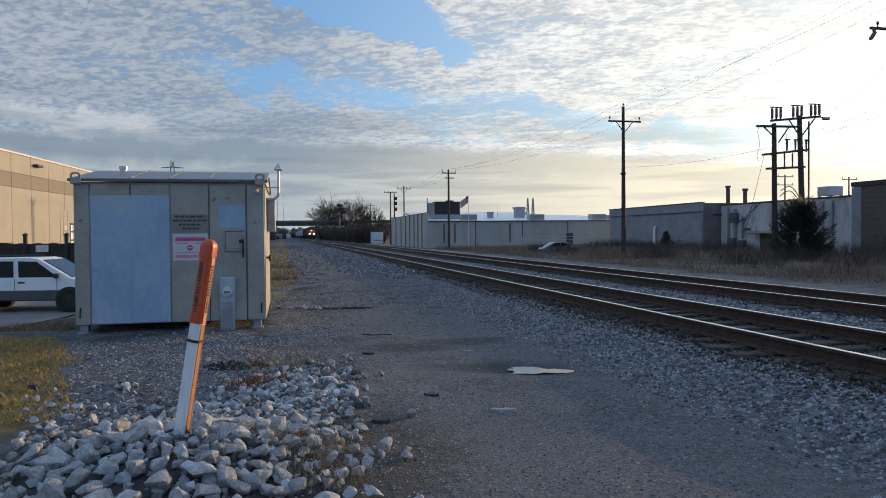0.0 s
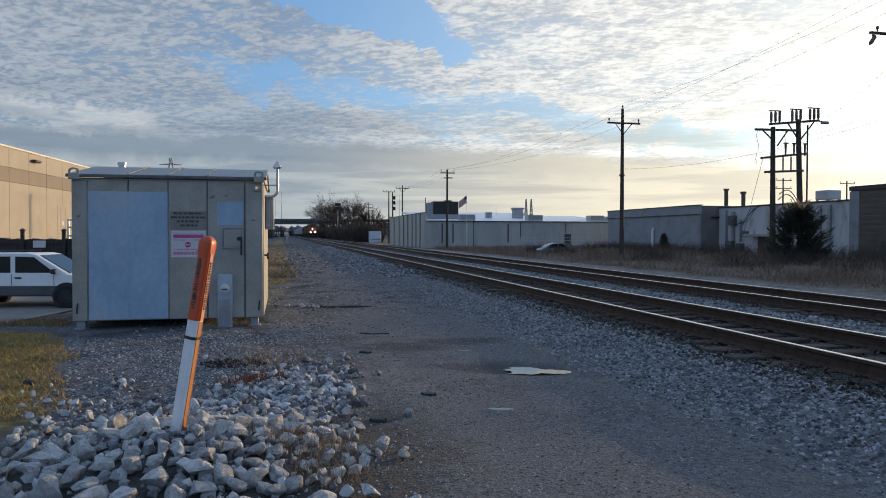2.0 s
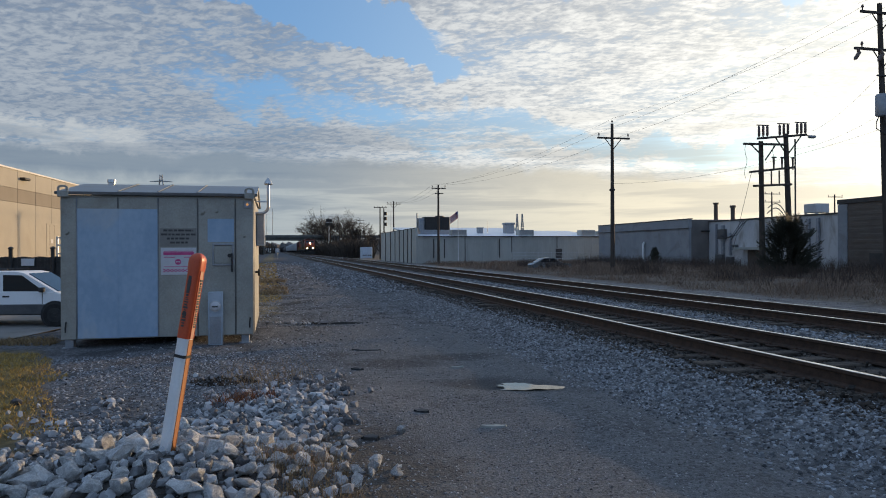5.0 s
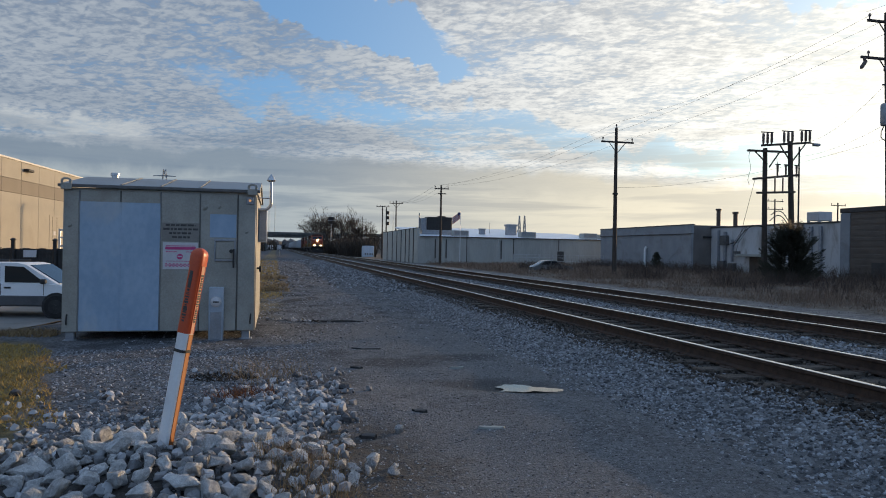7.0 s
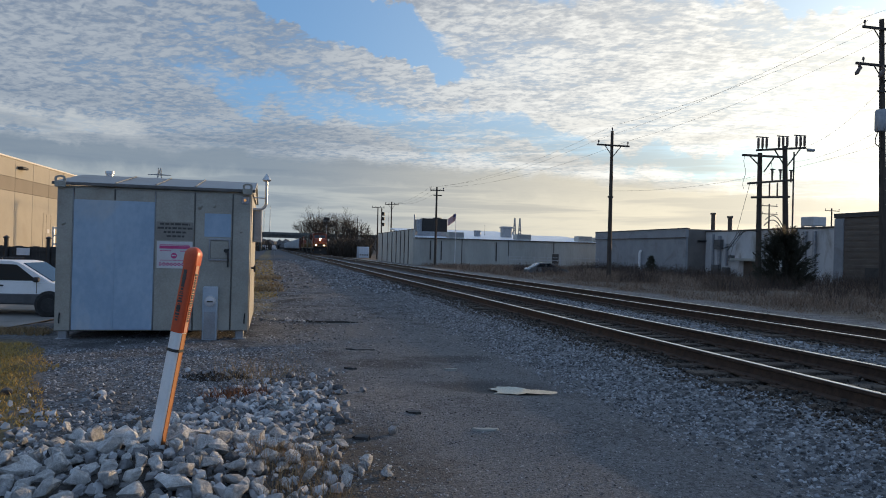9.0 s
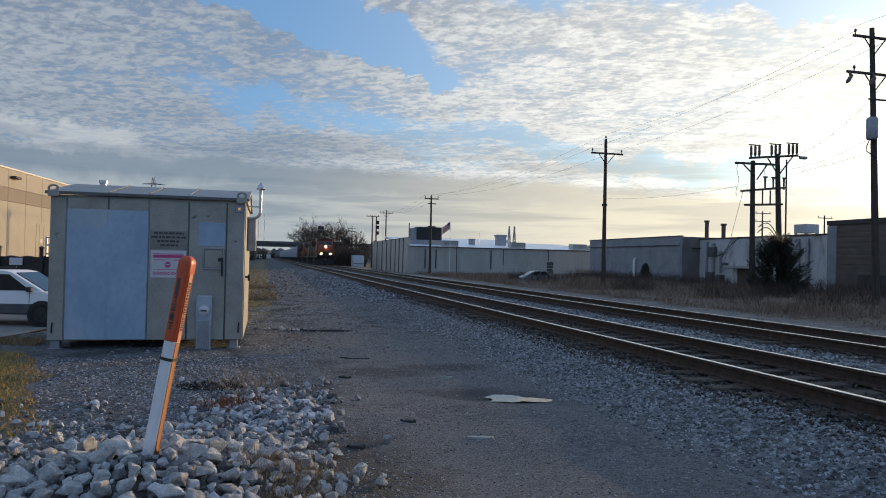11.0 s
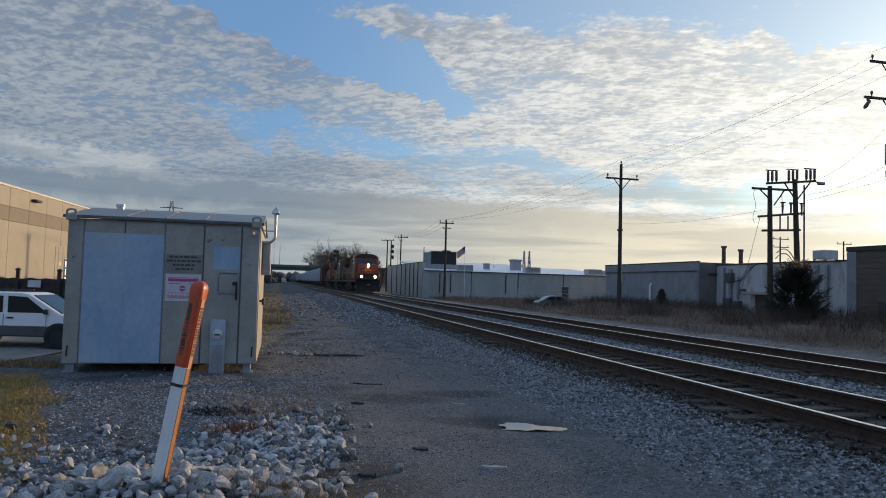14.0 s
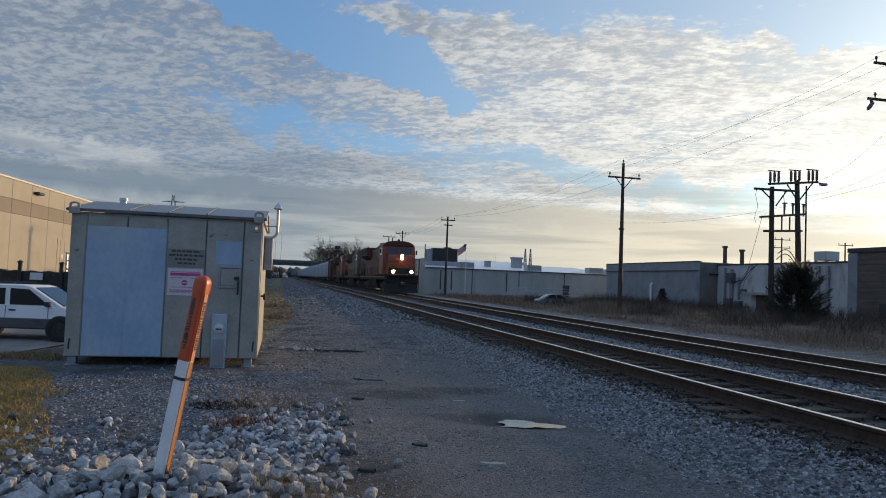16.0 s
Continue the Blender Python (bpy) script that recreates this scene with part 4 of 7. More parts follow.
def build_metal_warehouse():
    b = thing("metal_warehouse", at(0, 0, 0), "long grey metal-sided warehouse with a white sloping roof edge", "warehouse")
    part("front_wall", Geo().box(20.9, 51.4, 105, 105.3, -0.9, 3.72), "siding", b, "beige-grey ribbed siding")
    g = Geo()
    for k in range(100):
        x = 21.0 + k * 0.304
        g.box(x, x + 0.07, 104.965, 105.001, -0.6, 3.70)
    part("siding_ribs", g, "siding", b)
    part("side_wall", Geo().box(20.9, 21.2, 105.3, 141, -0.9, 4.95), "siding", b, "beige-grey ribbed siding")
    part("back_wall", Geo().box(21.2, 51.4, 140.7, 141, -0.9, 4.6), "siding", b)
    part("end_wall", Geo().box(51.1, 51.4, 105.3, 140.7, -0.9, 4.6), "siding", b)
    part("roof", Geo().box(21.2, 51.1, 128.6, 140.7, 4.3, 4.5), "flat_roof", b)
    part("roof_slope", Geo().prism([(104.78, 3.74), (128.3, 5.77), (128.5, 5.77), (128.5, 5.5), (105.1, 3.60)], 21.25, 41.8, "x"), "fascia", b, "white low-pitched sheet metal roof")
    part("lower_slope", Geo().prism([(104.80, 3.74), (119.2, 4.98), (119.4, 4.98), (119.4, 4.7), (105.1, 3.60)], 41.8, 51.4, "x"), "fascia", b, "white low-pitched sheet metal roof, lower run")
    part("gutter", Geo().box(21.2, 51.4, 104.76, 104.98, 3.62, 3.74, 0.02), "dark_trim", b, "dark gutter line")
    part("side_coping", Geo().box(20.84, 21.25, 105.4, 141, 4.95, 5.03, 0.01), "dark_trim", b)
    part("step_end", Geo().box(41.8, 42.0, 119.5, 128.4, 4.3, 5.5, 0.02), "siding", b)
    wall_seams(b, 21, 51.2, 105, -0.6, 3.64, 7.4, "downpipe")
    for a in (108.5, 112.0, 115.5, 119.6, 124, 129, 135):
        part("downpipe", Geo().box(20.80, 20.90, a - 0.1, a + 0.1, -0.6, 4.95), "dark_trim", b, "dark downpipe")
    for x in (26.5, 37.5, 48.0):
        v = part("wall_vent", Geo().box(x, x + 2.4, 105.3, 107.0, 3.78, 4.72, 0.02), "siding", b, "louvred vent on the roof slope")
        for k in range(5):
            part("louvre", Geo().box(x + 0.1, x + 2.3, 105.26, 105.3, 4.04 + k * 0.14, 4.11 + k * 0.14), "steel_grey", v)
    door = part("door", Geo().box(43.4, 44.5, 104.9, 105.0, -0.5, 1.75, 0.02), "dark_trim", b, "dark steel side door")
    part("door_frame", Geo().box(43.3, 44.6, 104.94, 104.998, -0.5, 1.85), "siding", door)
    part("door_handle", Geo().box(44.3, 44.36, 104.84, 104.9, 0.5, 0.65), "galv", door)
    for x in (23.5, 25.2, 34.0):
        part("wall_stain_pipe", Geo().box(x, x + 0.16, 104.86, 104.96, 0.4, 3.3), "dark_trim", b, "dark drain pipe")
    # on the roof
    unit = thing("rooftop_unit", at(25.2, 110, 4.55), "large dark rooftop cooling unit beside its duct", "cooling unit")
    part("cabinet", Geo().box(-2.1, 1.9, -1.2, 1.2, 0.0, 2.3, 0.05), "black_metal", unit)
    part("duct", Geo().box(-3.0, -2.1, -0.9, 0.9, 0.2, 2.1, 0.05), "steel_grey", unit, "grey sheet-metal duct")
    part("curb", Geo().box(-2.9, 2.3, -1.35, 1.35, -0.55, 0.25), "steel_grey", unit)
    part("fan_guard", Geo().tube([(0.5, 0, 2.3), (0.5, 0, 2.5)], 0.7, 20), "black_metal", unit)
    part("stack", Geo().tube([(-3.15, 0, 0), (-3.15, 0, 2.9)], 0.1, 10), "steel_grey", unit)
    for L, w, h in ((33.0, 0.9, 0.75), (38.0, 1.5, 1.55)):
        v = thing("roof_vent", at(L, 112, 4.55), "small grey roof ventilator", "vent", "roof vents")
        part("box", Geo().box(-w / 2, w / 2, -w / 2, w / 2, -0.3, h * 0.8, 0.03), "steel_grey", v)
        part("hood", Geo().box(-w * 0.6, w * 0.6, -w * 0.6, w * 0.6, h * 0.8, h, 0.05), "steel_grey", v)
    for L, a, h in ((21.6, 133, 4.5), (35.2, 115, 1.9)):
        tagged(part("antenna_mast", Geo().tube([(0, 0, 0), (0, 0, h)], [0.05, 0.02], 6), "steel_grey"), "thin steel mast on the roof", "mast").matrix_world = at(L, a, 4.55)
    # flag
    flag = thing("flagpole", at(27.2, 104.0, -0.45), "white flagpole with a striped flag flying", "flagpole")
    part("pole", Geo().tube([(0, 0, 0), (0, 0, 8.0)], [0.06, 0.035], 10), "white_plastic", flag)
    for k in range(7):
        g = Geo()
        for i in range(8):
            x0, x1 = -i * 0.15 - 0.04, -(i + 1) * 0.15 - 0.04
            y0, y1 = 0.12 * math.sin(i * 0.9), 0.12 * math.sin((i + 1) * 0.9)
            s0, s1 = i * -0.11, (i + 1) * -0.11
            z0, z1 = 7.95 - k * 0.15, 7.95 - (k + 1) * 0.15
            g.add([(x0, y0, z0 + s0), (x1, y1, z0 + s1), (x1, y1, z1 + s1), (x0, y0, z1 + s0), (x0, y0 + 0.02, z0 + s0), (x1, y1 + 0.02, z0 + s1), (x1, y1 + 0.02, z1 + s1), (x0, y0 + 0.02, z1 + s0)],
                  [(0, 1, 2, 3), (7, 6, 5, 4), (0, 4, 5, 1), (1, 5, 6, 2), (2, 6, 7, 3), (3, 7, 4, 0)])
        part("flag_stripe", g, "flag_red" if k % 2 == 0 else "flag_white", flag)
    part("flag_canton", Geo().box(-0.36, -0.05, -0.03, 0.10, 7.45, 7.85), "flag_blue", flag, "dark blue corner of the flag")


build_metal_warehouse()


def build_block_buildings():
    b = thing("block_building", at(0, 0, 0), "low grey block building with a dark parapet", "building")
    part("front_wall", Geo().box(47, 47.3, 73.5, 97, -0.9, 4.05), "block_grey", b, "painted grey block wall")
    part("parapet", Geo().box(46.9, 47.3, 73.4, 97, 4.07, 5.08, 0.02), "block_grey", b, "grey parapet band")
    part("band_line", Geo().box(46.86, 46.9, 73.5, 97, 4.0, 4.07), "dark_trim", b)
    part("parapet_coping", Geo().box(46.82, 47.4, 73.3, 97, 5.08, 5.17, 0.01), "dark_trim", b)
    part("end_wall", Geo().box(47.3, 60, 73.5, 73.8, -0.9, 5.05), "brown_wall", b, "dark brown end wall")
    part("back_wall", Geo().box(59.7, 60, 73.8, 97, -0.9, 5.05), "block_grey", b)
    part("far_wall", Geo().box(47.3, 59.7, 96.7, 97, -0.9, 5.05), "block_grey", b)
    part("roof", Geo().box(47.3, 59.7, 73.8, 96.7, 4.5, 4.7), "flat_roof", b)
    part("standpipe", Geo().tube([(46.7, 83.5, -0.6), (46.7, 83.5, 2.2), (46.9, 83.5, 2.5)], 0.16, 12), "white_plastic", b, "white capped vent pipe")
    part("end_door", Geo().box(50.0, 51.2, 73.40, 73.50, -0.5, 1.6), "dark_trim", b)
    part("gas_pipe", Geo().tube([(48.5, 73.35, 3.7), (54.2, 73.35, 3.7)], 0.09, 8), "black_metal", b)

    c = thing("white_building", at(-4.4, 0, -0.12), "low stained white block building with rusty vent stacks", "building")
    part("front_wall", Geo().box(54, 54.3, 53.3, 73.45, -0.9, 4.85), "block_white", c, "stained white block wall")
    part("roof", Geo().box(54.3, 70, 53.3, 73.45, 4.4, 4.6), "flat_roof", c)
    part("back_wall", Geo().box(70, 70.3, 53.3, 73.45, -0.9, 4.85), "block_white", c)
    part("parapet_coping", Geo().box(53.9, 54.4, 53.3, 73.45, 4.85, 5.0, 0.01), "dark_trim", c)
    part("end_wall", Geo().box(54.3, 70, 73.1, 73.45, -0.9, 4.85), "block_white", c)
    part("near_end_wall", Geo().box(54.3, 70, 53.3, 53.6, -0.9, 4.85), "block_white", c)
    part("vent_stack", Geo().tube([(52, 75.6, 4.7), (52, 75.6, 7.0)], 0.24, 14).tube([(52, 75.6, 7.0), (52, 75.6, 7.2)], 0.34, 14), "wheel", b, "rusty round vent stack")
    for a, h in ((71.8, 1.9),):
        st = part("vent_stack", Geo().tube([(56.0, a, 4.6), (56.0, a, 4.6 + h)], 0.24, 14), "wheel", c, "rusty round vent stack")
        part("stack_cap", Geo().tube([(56.0, a, 4.6 + h), (56.0, a, 4.85 + h)], 0.34, 14), "wheel", st)
    # pipework, meters and a doorway under a canopy
    for a, z0, z1, w in ((70.6, 0.6, 4.4, 0.2), (69.3, 1.0, 3.5, 0.1), (71.8, -0.4, 4.6, 0.1), (62.2, -0.4, 4.6, 0.1), (63.2, 0.2, 4.3, 0.12), (57.4, -0.2, 4.6, 0.14), (56.2, -0.2, 4.6, 0.14)):
        part("wall_conduit", Geo().box(53.72, 53.98, a - w, a + w, z0, z1, 0.02), "steel_grey", c, "grey conduit riser")
    for a, z, s in ((70.6, 3.4, 0.55), (71.0, 0.5, 0.6), (69.2, 0.4, 0.45), (68.3, 1.9, 0.3)):
        part("switch_box", Geo().box(53.5, 53.98, a - s, a + s, z - s, z + s, 0.03), "shed_dark", c, "dark grey electrical box")
    cables = Geo()
    for k in range(3):
        cables.tube([(53.6 - 0.1 * k, 70.4, 3.3), (53.2, 69.2, 2.9), (53.1, 67.9 - k * 0.4, 3.2), (53.3, 67.0 - k * 0.4, 4.3), (53.6, 66.8 - k * 0.4, 4.9)], 0.03, 6)
    part("service_cable", cables, "wire", c, "bundle of black service cables")
    part("door_canopy", Geo().box(52.6, 54.0, 62.6, 67.2, 1.6, 1.9, 0.03), "concrete", c, "flat concrete canopy")
    dd = part("garage_door", Geo().box(53.9, 54.0, 63.2, 66.4, -0.5, 1.6), "tan_wall", c, "brown roll-up door")
    for k in range(4):
        part("door_slat", Geo().box(53.86, 53.9, 63.3, 66.3, -0.4 + 0.48 * k, 0.02 + 0.48 * k, 0.01), "tan_wall", dd)
    t = thing("roof_tank", at(52.8, 60.2, 4.48), "pale square rooftop cooling box on legs", "rooftop unit")
    part("tank", Geo().box(-0.8, 0.8, -0.85, 0.85, 0.7, 1.6, 0.06), "hopper", t)
    for x in (-0.65, 0.65):
        for y in (-0.7, 0.7):
            part("leg", Geo().box(x - 0.1, x + 0.1, y - 0.1, y + 0.1, 0.0, 0.7), "steel_grey", t)
    part("base", Geo().box(-0.7, 0.7, -0.7, 0.7, 0.0, 0.6), "steel_grey", t)

    e = thing("brick_building", at(0, 0, 0), "tan brick building with a dark parapet", "building")
    part("front_wall", Geo().box(49, 49.3, 10, 53.2, -0.9, 5.55), "tan_wall", e, "tan brick wall")
    for k in range(12):
        part("wall_course", Geo().box(48.97, 49.0, 10, 52.2, -0.3 + 0.48 * k, -0.02 + 0.48 * k, 0.008), "tan_wall", e)
    part("corner_pier", Geo().box(48.9, 49.35, 52.2, 53.25, -0.9, 5.5, 0.02), "block_grey", e, "grey corner pier")
    part("parapet", Geo().box(48.88, 49.4, 10, 53.3, 5.55, 5.95, 0.02), "dark_trim", e, "dark parapet cap")
    part("end_wall", Geo().box(49.3, 53.9, 52.9, 53.2, -0.9, 5.5), "block_white", e)
    part("roof", Geo().box(49.3, 66, 10, 52.9, 5.0, 5.2), "flat_roof", e)
    part("wall_opening", Geo().box(48.9, 49.0, 47.0, 49.8, -0.5, 1.2), "dark_trim", e, "dark loading door")


build_block_buildings()


def build_beige_warehouse():
    """Tilt-up concrete warehouse across the car park; local x runs along its front."""
    b = thing("tilt_up_warehouse", pose(-35.52, 57.0, -0.75, 0, 0, 98), "large beige tilt-up concrete warehouse with a darker band", "warehouse")
    # local +x runs away along the front, local -y faces the car park
    H = 9.65
    edges = [-40 + 3.75 * k + 0.6 for k in range(0, 19)]
    for x0, x1 in zip(edges, edges[1:]):
        for z0, z1, tone in ((0, 6.68, "panel_beige"), (6.68, 7.88, "panel_band"), (7.88, H - 0.15, "panel_beige")):
            part("wall_panel", Geo().box(x0 + 0.02, x1 - 0.02, 0.0, 0.25, z0 + 0.012, z1 - 0.012, 0.015), tone, b)
    part("wall_core", Geo().box(edges[0], edges[-1], 0.05, 0.35, 0, H - 0.15), "dark_trim", b)
    part("far_wall", Geo().box(edges[-1] - 0.3, edges[-1], 0.35, 40, 0, H - 0.15), "panel_beige", b)
    part("near_wall", Geo().box(edges[0], edges[0] + 0.3, 0.35, 40, 0, H - 0.15), "panel_beige", b)
    part("back_wall", Geo().box(edges[0], edges[-1], 40, 40.3, 0, H - 0.15), "panel_beige", b)
    part("roof", Geo().box(edges[0] + 0.3, edges[-1] - 0.3, 0.35, 40, H - 0.8, H - 0.5), "flat_roof", b)
    part("coping", Geo().box(edges[0], edges[-1], -0.06, 0.42, H - 0.15, H, 0.02), "coping", b, "pale metal coping")
    lamp = part("wall_lamp", Geo().box(6.0, 7.2, -0.45, -0.0, 8.72, 8.95, 0.05), "black_metal", b, "dark wall-mounted lamp")
    door = part("service_door", Geo().box(11.9, 14.6, -0.03, 0.0, 0.0, 5.1, 0.01), "panel_beige", b, "pale tall service door")
    part("door_sign", Geo().box(12.9, 13.4, -0.045, -0.03, 3.2, 3.6), "sign_white", door)
    for k in range(2):
        part("door_leaf_seam", Geo().box(12.6 + k * 1.1, 12.63 + k * 1.1, -0.04, -0.03, 0.1, 5.0), "dark_trim", door)


build_beige_warehouse()


# ---- poles and wires ----
def insulator(pole, x, y, z, h=0.28):
    part("insulator", Geo().tube([(x, y, z), (x, y, z + h * 0.45), (x, y, z + h * 0.55), (x, y, z + h)], [0.03, 0.04, 0.085, 0.05], 8), "ceramic", pole, "brown ceramic insulator")


def build_pole(L, a, top, arms, base=-0.5, lean=(0, 0), r=0.16, label="weathered wooden utility pole with crossarms", braces=True):
    pole = thing("utility_pole", at(L, a, base), label, "utility pole", "utility poles")
    h = top - base
    part("shaft", Geo().tube([(0, 0, -0.3), (lean[0] * 0.5, 0, h * 0.5), (lean[0], 0, h)], [r * 1.25, r, r * 0.75], 10), "wood_pole", pole)
    for z, x0, x1, pins in arms:
        zz = z - base
        part("crossarm", Geo().box(x0, x1, -0.21, -0.10, zz - 0.07, zz + 0.07, 0.01), "wood_pole", pole)
        for x in pins:
            insulator(pole, x, -0.155, zz + 0.07, 0.32)
        if braces:
            mid = lean[0] * zz / h
            for s in (-1, 1):
                part("brace", Geo().tube([(mid + s * 0.75, -0.2, zz - 0.05), (mid, -0.18, zz - 0.95)], 0.035, 6), "wood_pole", pole)
    return pole


POLE_C = build_pole(28.0, 55.2, 12.3, [(11.05, -1.45, 1.55, (-1.3, 1.4))])
insulator(POLE_C, 0, 0, 12.8, 0.3)
part("junction_ring", Geo().tube([(-0.02, 0, 7.1), (-0.02, 0, 7.25)], 0.24, 8), "black_metal", POLE_C)
build_pole(22.6, 97.4, 10.8, [(10.3, -1.0, 1.05, (-0.9, 0.95)), (9.6, -0.5, 0.7, ())], braces=False)
build_pole(24.5, 147.2, 11.9, [(11.3, -1.45, 1.45, (-1.35, -0.6, 0.6, 1.35))])
POLE_F = build_pole(23.3, 158.6, 11.4, [(11.2, -1.4, 1.5, (-1.3, -0.5, 0.5, 1.3))], braces=False, label="double wooden utility pole with stacked transformers")
part("second_shaft", Geo().tube([(0.95, 0.2, -0.3), (0.9, 0.2, 11.6)], [0.2, 0.13], 10), "wood_pole", POLE_F)
for z in (7.6, 8.9, 10.0):
    part("transformer_can", Geo().tube([(1.32, 0.2, z), (1.32, 0.2, z + 0.75)], 0.3, 10), "black_metal", POLE_F, "grey transformer can")
build_pole(31.0, 262, 13.5, [(12.6, -1.5, 1.5, (-1.3, 1.3)), (11.6, -1.0, 1.0, ())], braces=False)
build_pole(89.6, 113.2, 12.1, [(11.7, -1.7, 1.7, (-1.5, 1.5)), (10.2, -1.7, 1.7, (-1.5, 1.5))], braces=False)
build_pole(101, 110.6, 11.6, [(11.1, -1.6, 1.6, (-1.5, 1.5))], braces=False)

POLE_R = build_pole(34.2, 33.5, 15.6, [(15.0, -2.0, 1.2, (-1.85, 0.9)), (12.9, -2.4, 1.3, (-1.9, 1.1))], lean=(-0.55, 0), r=0.18,
                    label="tall leaning wooden utility pole with a transformer and cutouts")
part("transformer_can", Geo().tube([(-0.75, -0.3, 9.6), (-0.75, -0.3, 9.7), (-0.75, -0.3, 10.75), (-0.75, -0.3, 10.85)], [0.27, 0.31, 0.31, 0.25], 16), "steel_grey", POLE_R, "grey transformer can")
part("can_bracket", Geo().box(-0.75, -0.2, -0.2, -0.1, 10.1, 10.25), "black_metal", POLE_R)
for x in (-2.35, -0.75, 0.55):
    part("cutout_fuse", Geo().tube([(x, -0.3, 13.35), (x + 0.12, -0.3, 13.12), (x - 0.12, -0.3, 12.78), (x - 0.2, -0.3, 12.7)], [0.05, 0.11, 0.11, 0.05], 8), "ceramic", POLE_R, "hanging cutout fuse")
part("lower_pin_arm", Geo().box(-0.9, 0.4, -0.2, -0.12, 11.9, 11.98), "black_metal", POLE_R)
part("drop_cable", Geo().tube([(-0.9, -0.35, 9.7), (-1.15, -0.35, 9.2), (-1.1, -0.3, 8.9), (-0.4, -0.2, 8.6), (-0.25, -0.15, 9.4)], 0.03, 6), "wire", POLE_R)


def build_switch_frame():
    """Two poles carrying switchgear on arms."""
    f = thing("switch_frame", at(41.8, 54.2, -0.5), "two-pole wooden switch structure with rows of insulators", "utility structure")
    part("shaft", Geo().tube([(0.1, 0, -0.3), (0.0, 0, 11.6)], [0.26, 0.19], 12), "wood_pole", f)
    part("shaft", Geo().tube([(2.75, -0.3, -0.3), (2.3, -0.3, 12.3)], [0.28, 0.2], 12), "wood_pole", f)
    for x0, z0, x1, z1 in ((-0.7, 11.75, 4.3, 12.25), (-2.1, 11.25, 2.2, 11.3), (-1.5, 8.8, 3.0, 9.3), (-1.1, 7.6, 2.75, 7.8)):
        m = pose(x0, -0.45, z0, 0, -math.degrees(math.atan2(z1 - z0, x1 - x0)), 0)
        ln = math.hypot(x1 - x0, z1 - z0)
        part("crossarm", Geo().box(0, ln, -0.1, 0.1, -0.09, 0.09, 0.01, m), "wood_pole", f)
    for x0, z0, x1, z1 in ((-1.3, 11.2, 0.0, 10.2), (1.2, 11.3, 0.2, 9.9), (1.1, 12.0, 2.35, 10.5), (3.8, 12.1, 2.45, 10.4)):
        part("brace", Geo().tube([(x0, -0.4, z0), (x1, -0.3, z1)], 0.06, 6), "wood_pole", f)
    for gx in (-0.55, 1.55, 3.35):
        for k in range(3):
            x = gx + k * 0.42
            z = 11.84 + (x + 0.7) * 0.1
            part("insulator", Geo().tube([(x, -0.45, z), (x + 0.02, -0.45, z + 0.15), (x + 0.02, -0.45, z + 0.85), (x, -0.45, z + 1.0)], [0.04, 0.11, 0.11, 0.06], 8), "ceramic", f, "stacked brown insulator")
        part("switch_blade", Geo().box(gx - 0.2, gx + 1.0, -0.5, -0.4, 12.94 + gx * 0.1, 13.02 + gx * 0.1), "black_metal", f)
    for x in (0.9, 1.75, 2.85):
        part("fuse_post", Geo().tube([(x, -0.5, 9.1), (x, -0.5, 10.1)], [0.07, 0.1], 8), "ceramic", f)
        part("fuse_head", Geo().box(x - 0.15, x + 0.25, -0.6, -0.4, 10.1, 10.2), "black_metal", f)
    for x in (0.7, 1.5):
        part("hanging_bar", Geo().tube([(x, -0.45, 9.0), (x, -0.45, 7.7)], 0.07, 6), "wood_pole", f)
    part("lamp_arm", Geo().tube([(4.2, -0.45, 12.2), (4.8, -0.45, 12.15)], 0.05, 6), "black_metal", f)
    part("lamp_head", Geo().box(4.55, 5.25, -0.65, -0.25, 11.95, 12.2, 0.08), "steel_grey", f)
    part("conduit_riser", Geo().tube([(3.1, -0.5, 0), (3.1, -0.5, 11.8)], 0.07, 8), "wire", f)
    g = Geo()
    for k in range(3):
        x = -1.9 + k * 1.4
        pts = [(x + 0.05 * math.sin(i), -0.5 + 0.2 * math.sin(i * 1.3), 11.2 - i * 0.42) for i in range(8 - k)]
        g.tube(pts, 0.018, 5)
    part("jumper_wires", g, "wire", f, "looping jumper wires")
    for k, (x0, x1, z0, dip) in enumerate(((-0.1, -3.4, 2.9, 1.6), (0.3, 2.5, 4.1, 1.2), (0.2, 2.4, 3.6, 0.9))):
        pts = [(x0 + (x1 - x0) * i / 9, -0.5, z0 + 1.6 - dip * (i / 9) + 0.9 * math.sin(math.pi * i / 9)) for i in range(10)]
        part("service_loop", Geo().tube(pts, 0.04, 6), "wire", f, "drooping black service cable")
    part("guy_wire", Geo().tube([(-1.3, -0.45, 8.8), (-3.2, -0.45, 2.0)], 0.018, 5), "wire", f)


build_switch_frame()


def wire(a, b, sag, r=0.008, label="thin dark overhead wire"):
    pa, pb = TRACK @ Vector(a), TRACK @ Vector(b)
    pts = []
    for k in range(17):
        t = k / 16
        p = pa.lerp(pb, t)
        p.z -= 4 * sag * t * (1 - t)
        pts.append(p)
    ob = part("overhead_wire", Geo().tube(pts, r, 5), "wire")
    tagged(ob, label, "wire", "overhead wires")


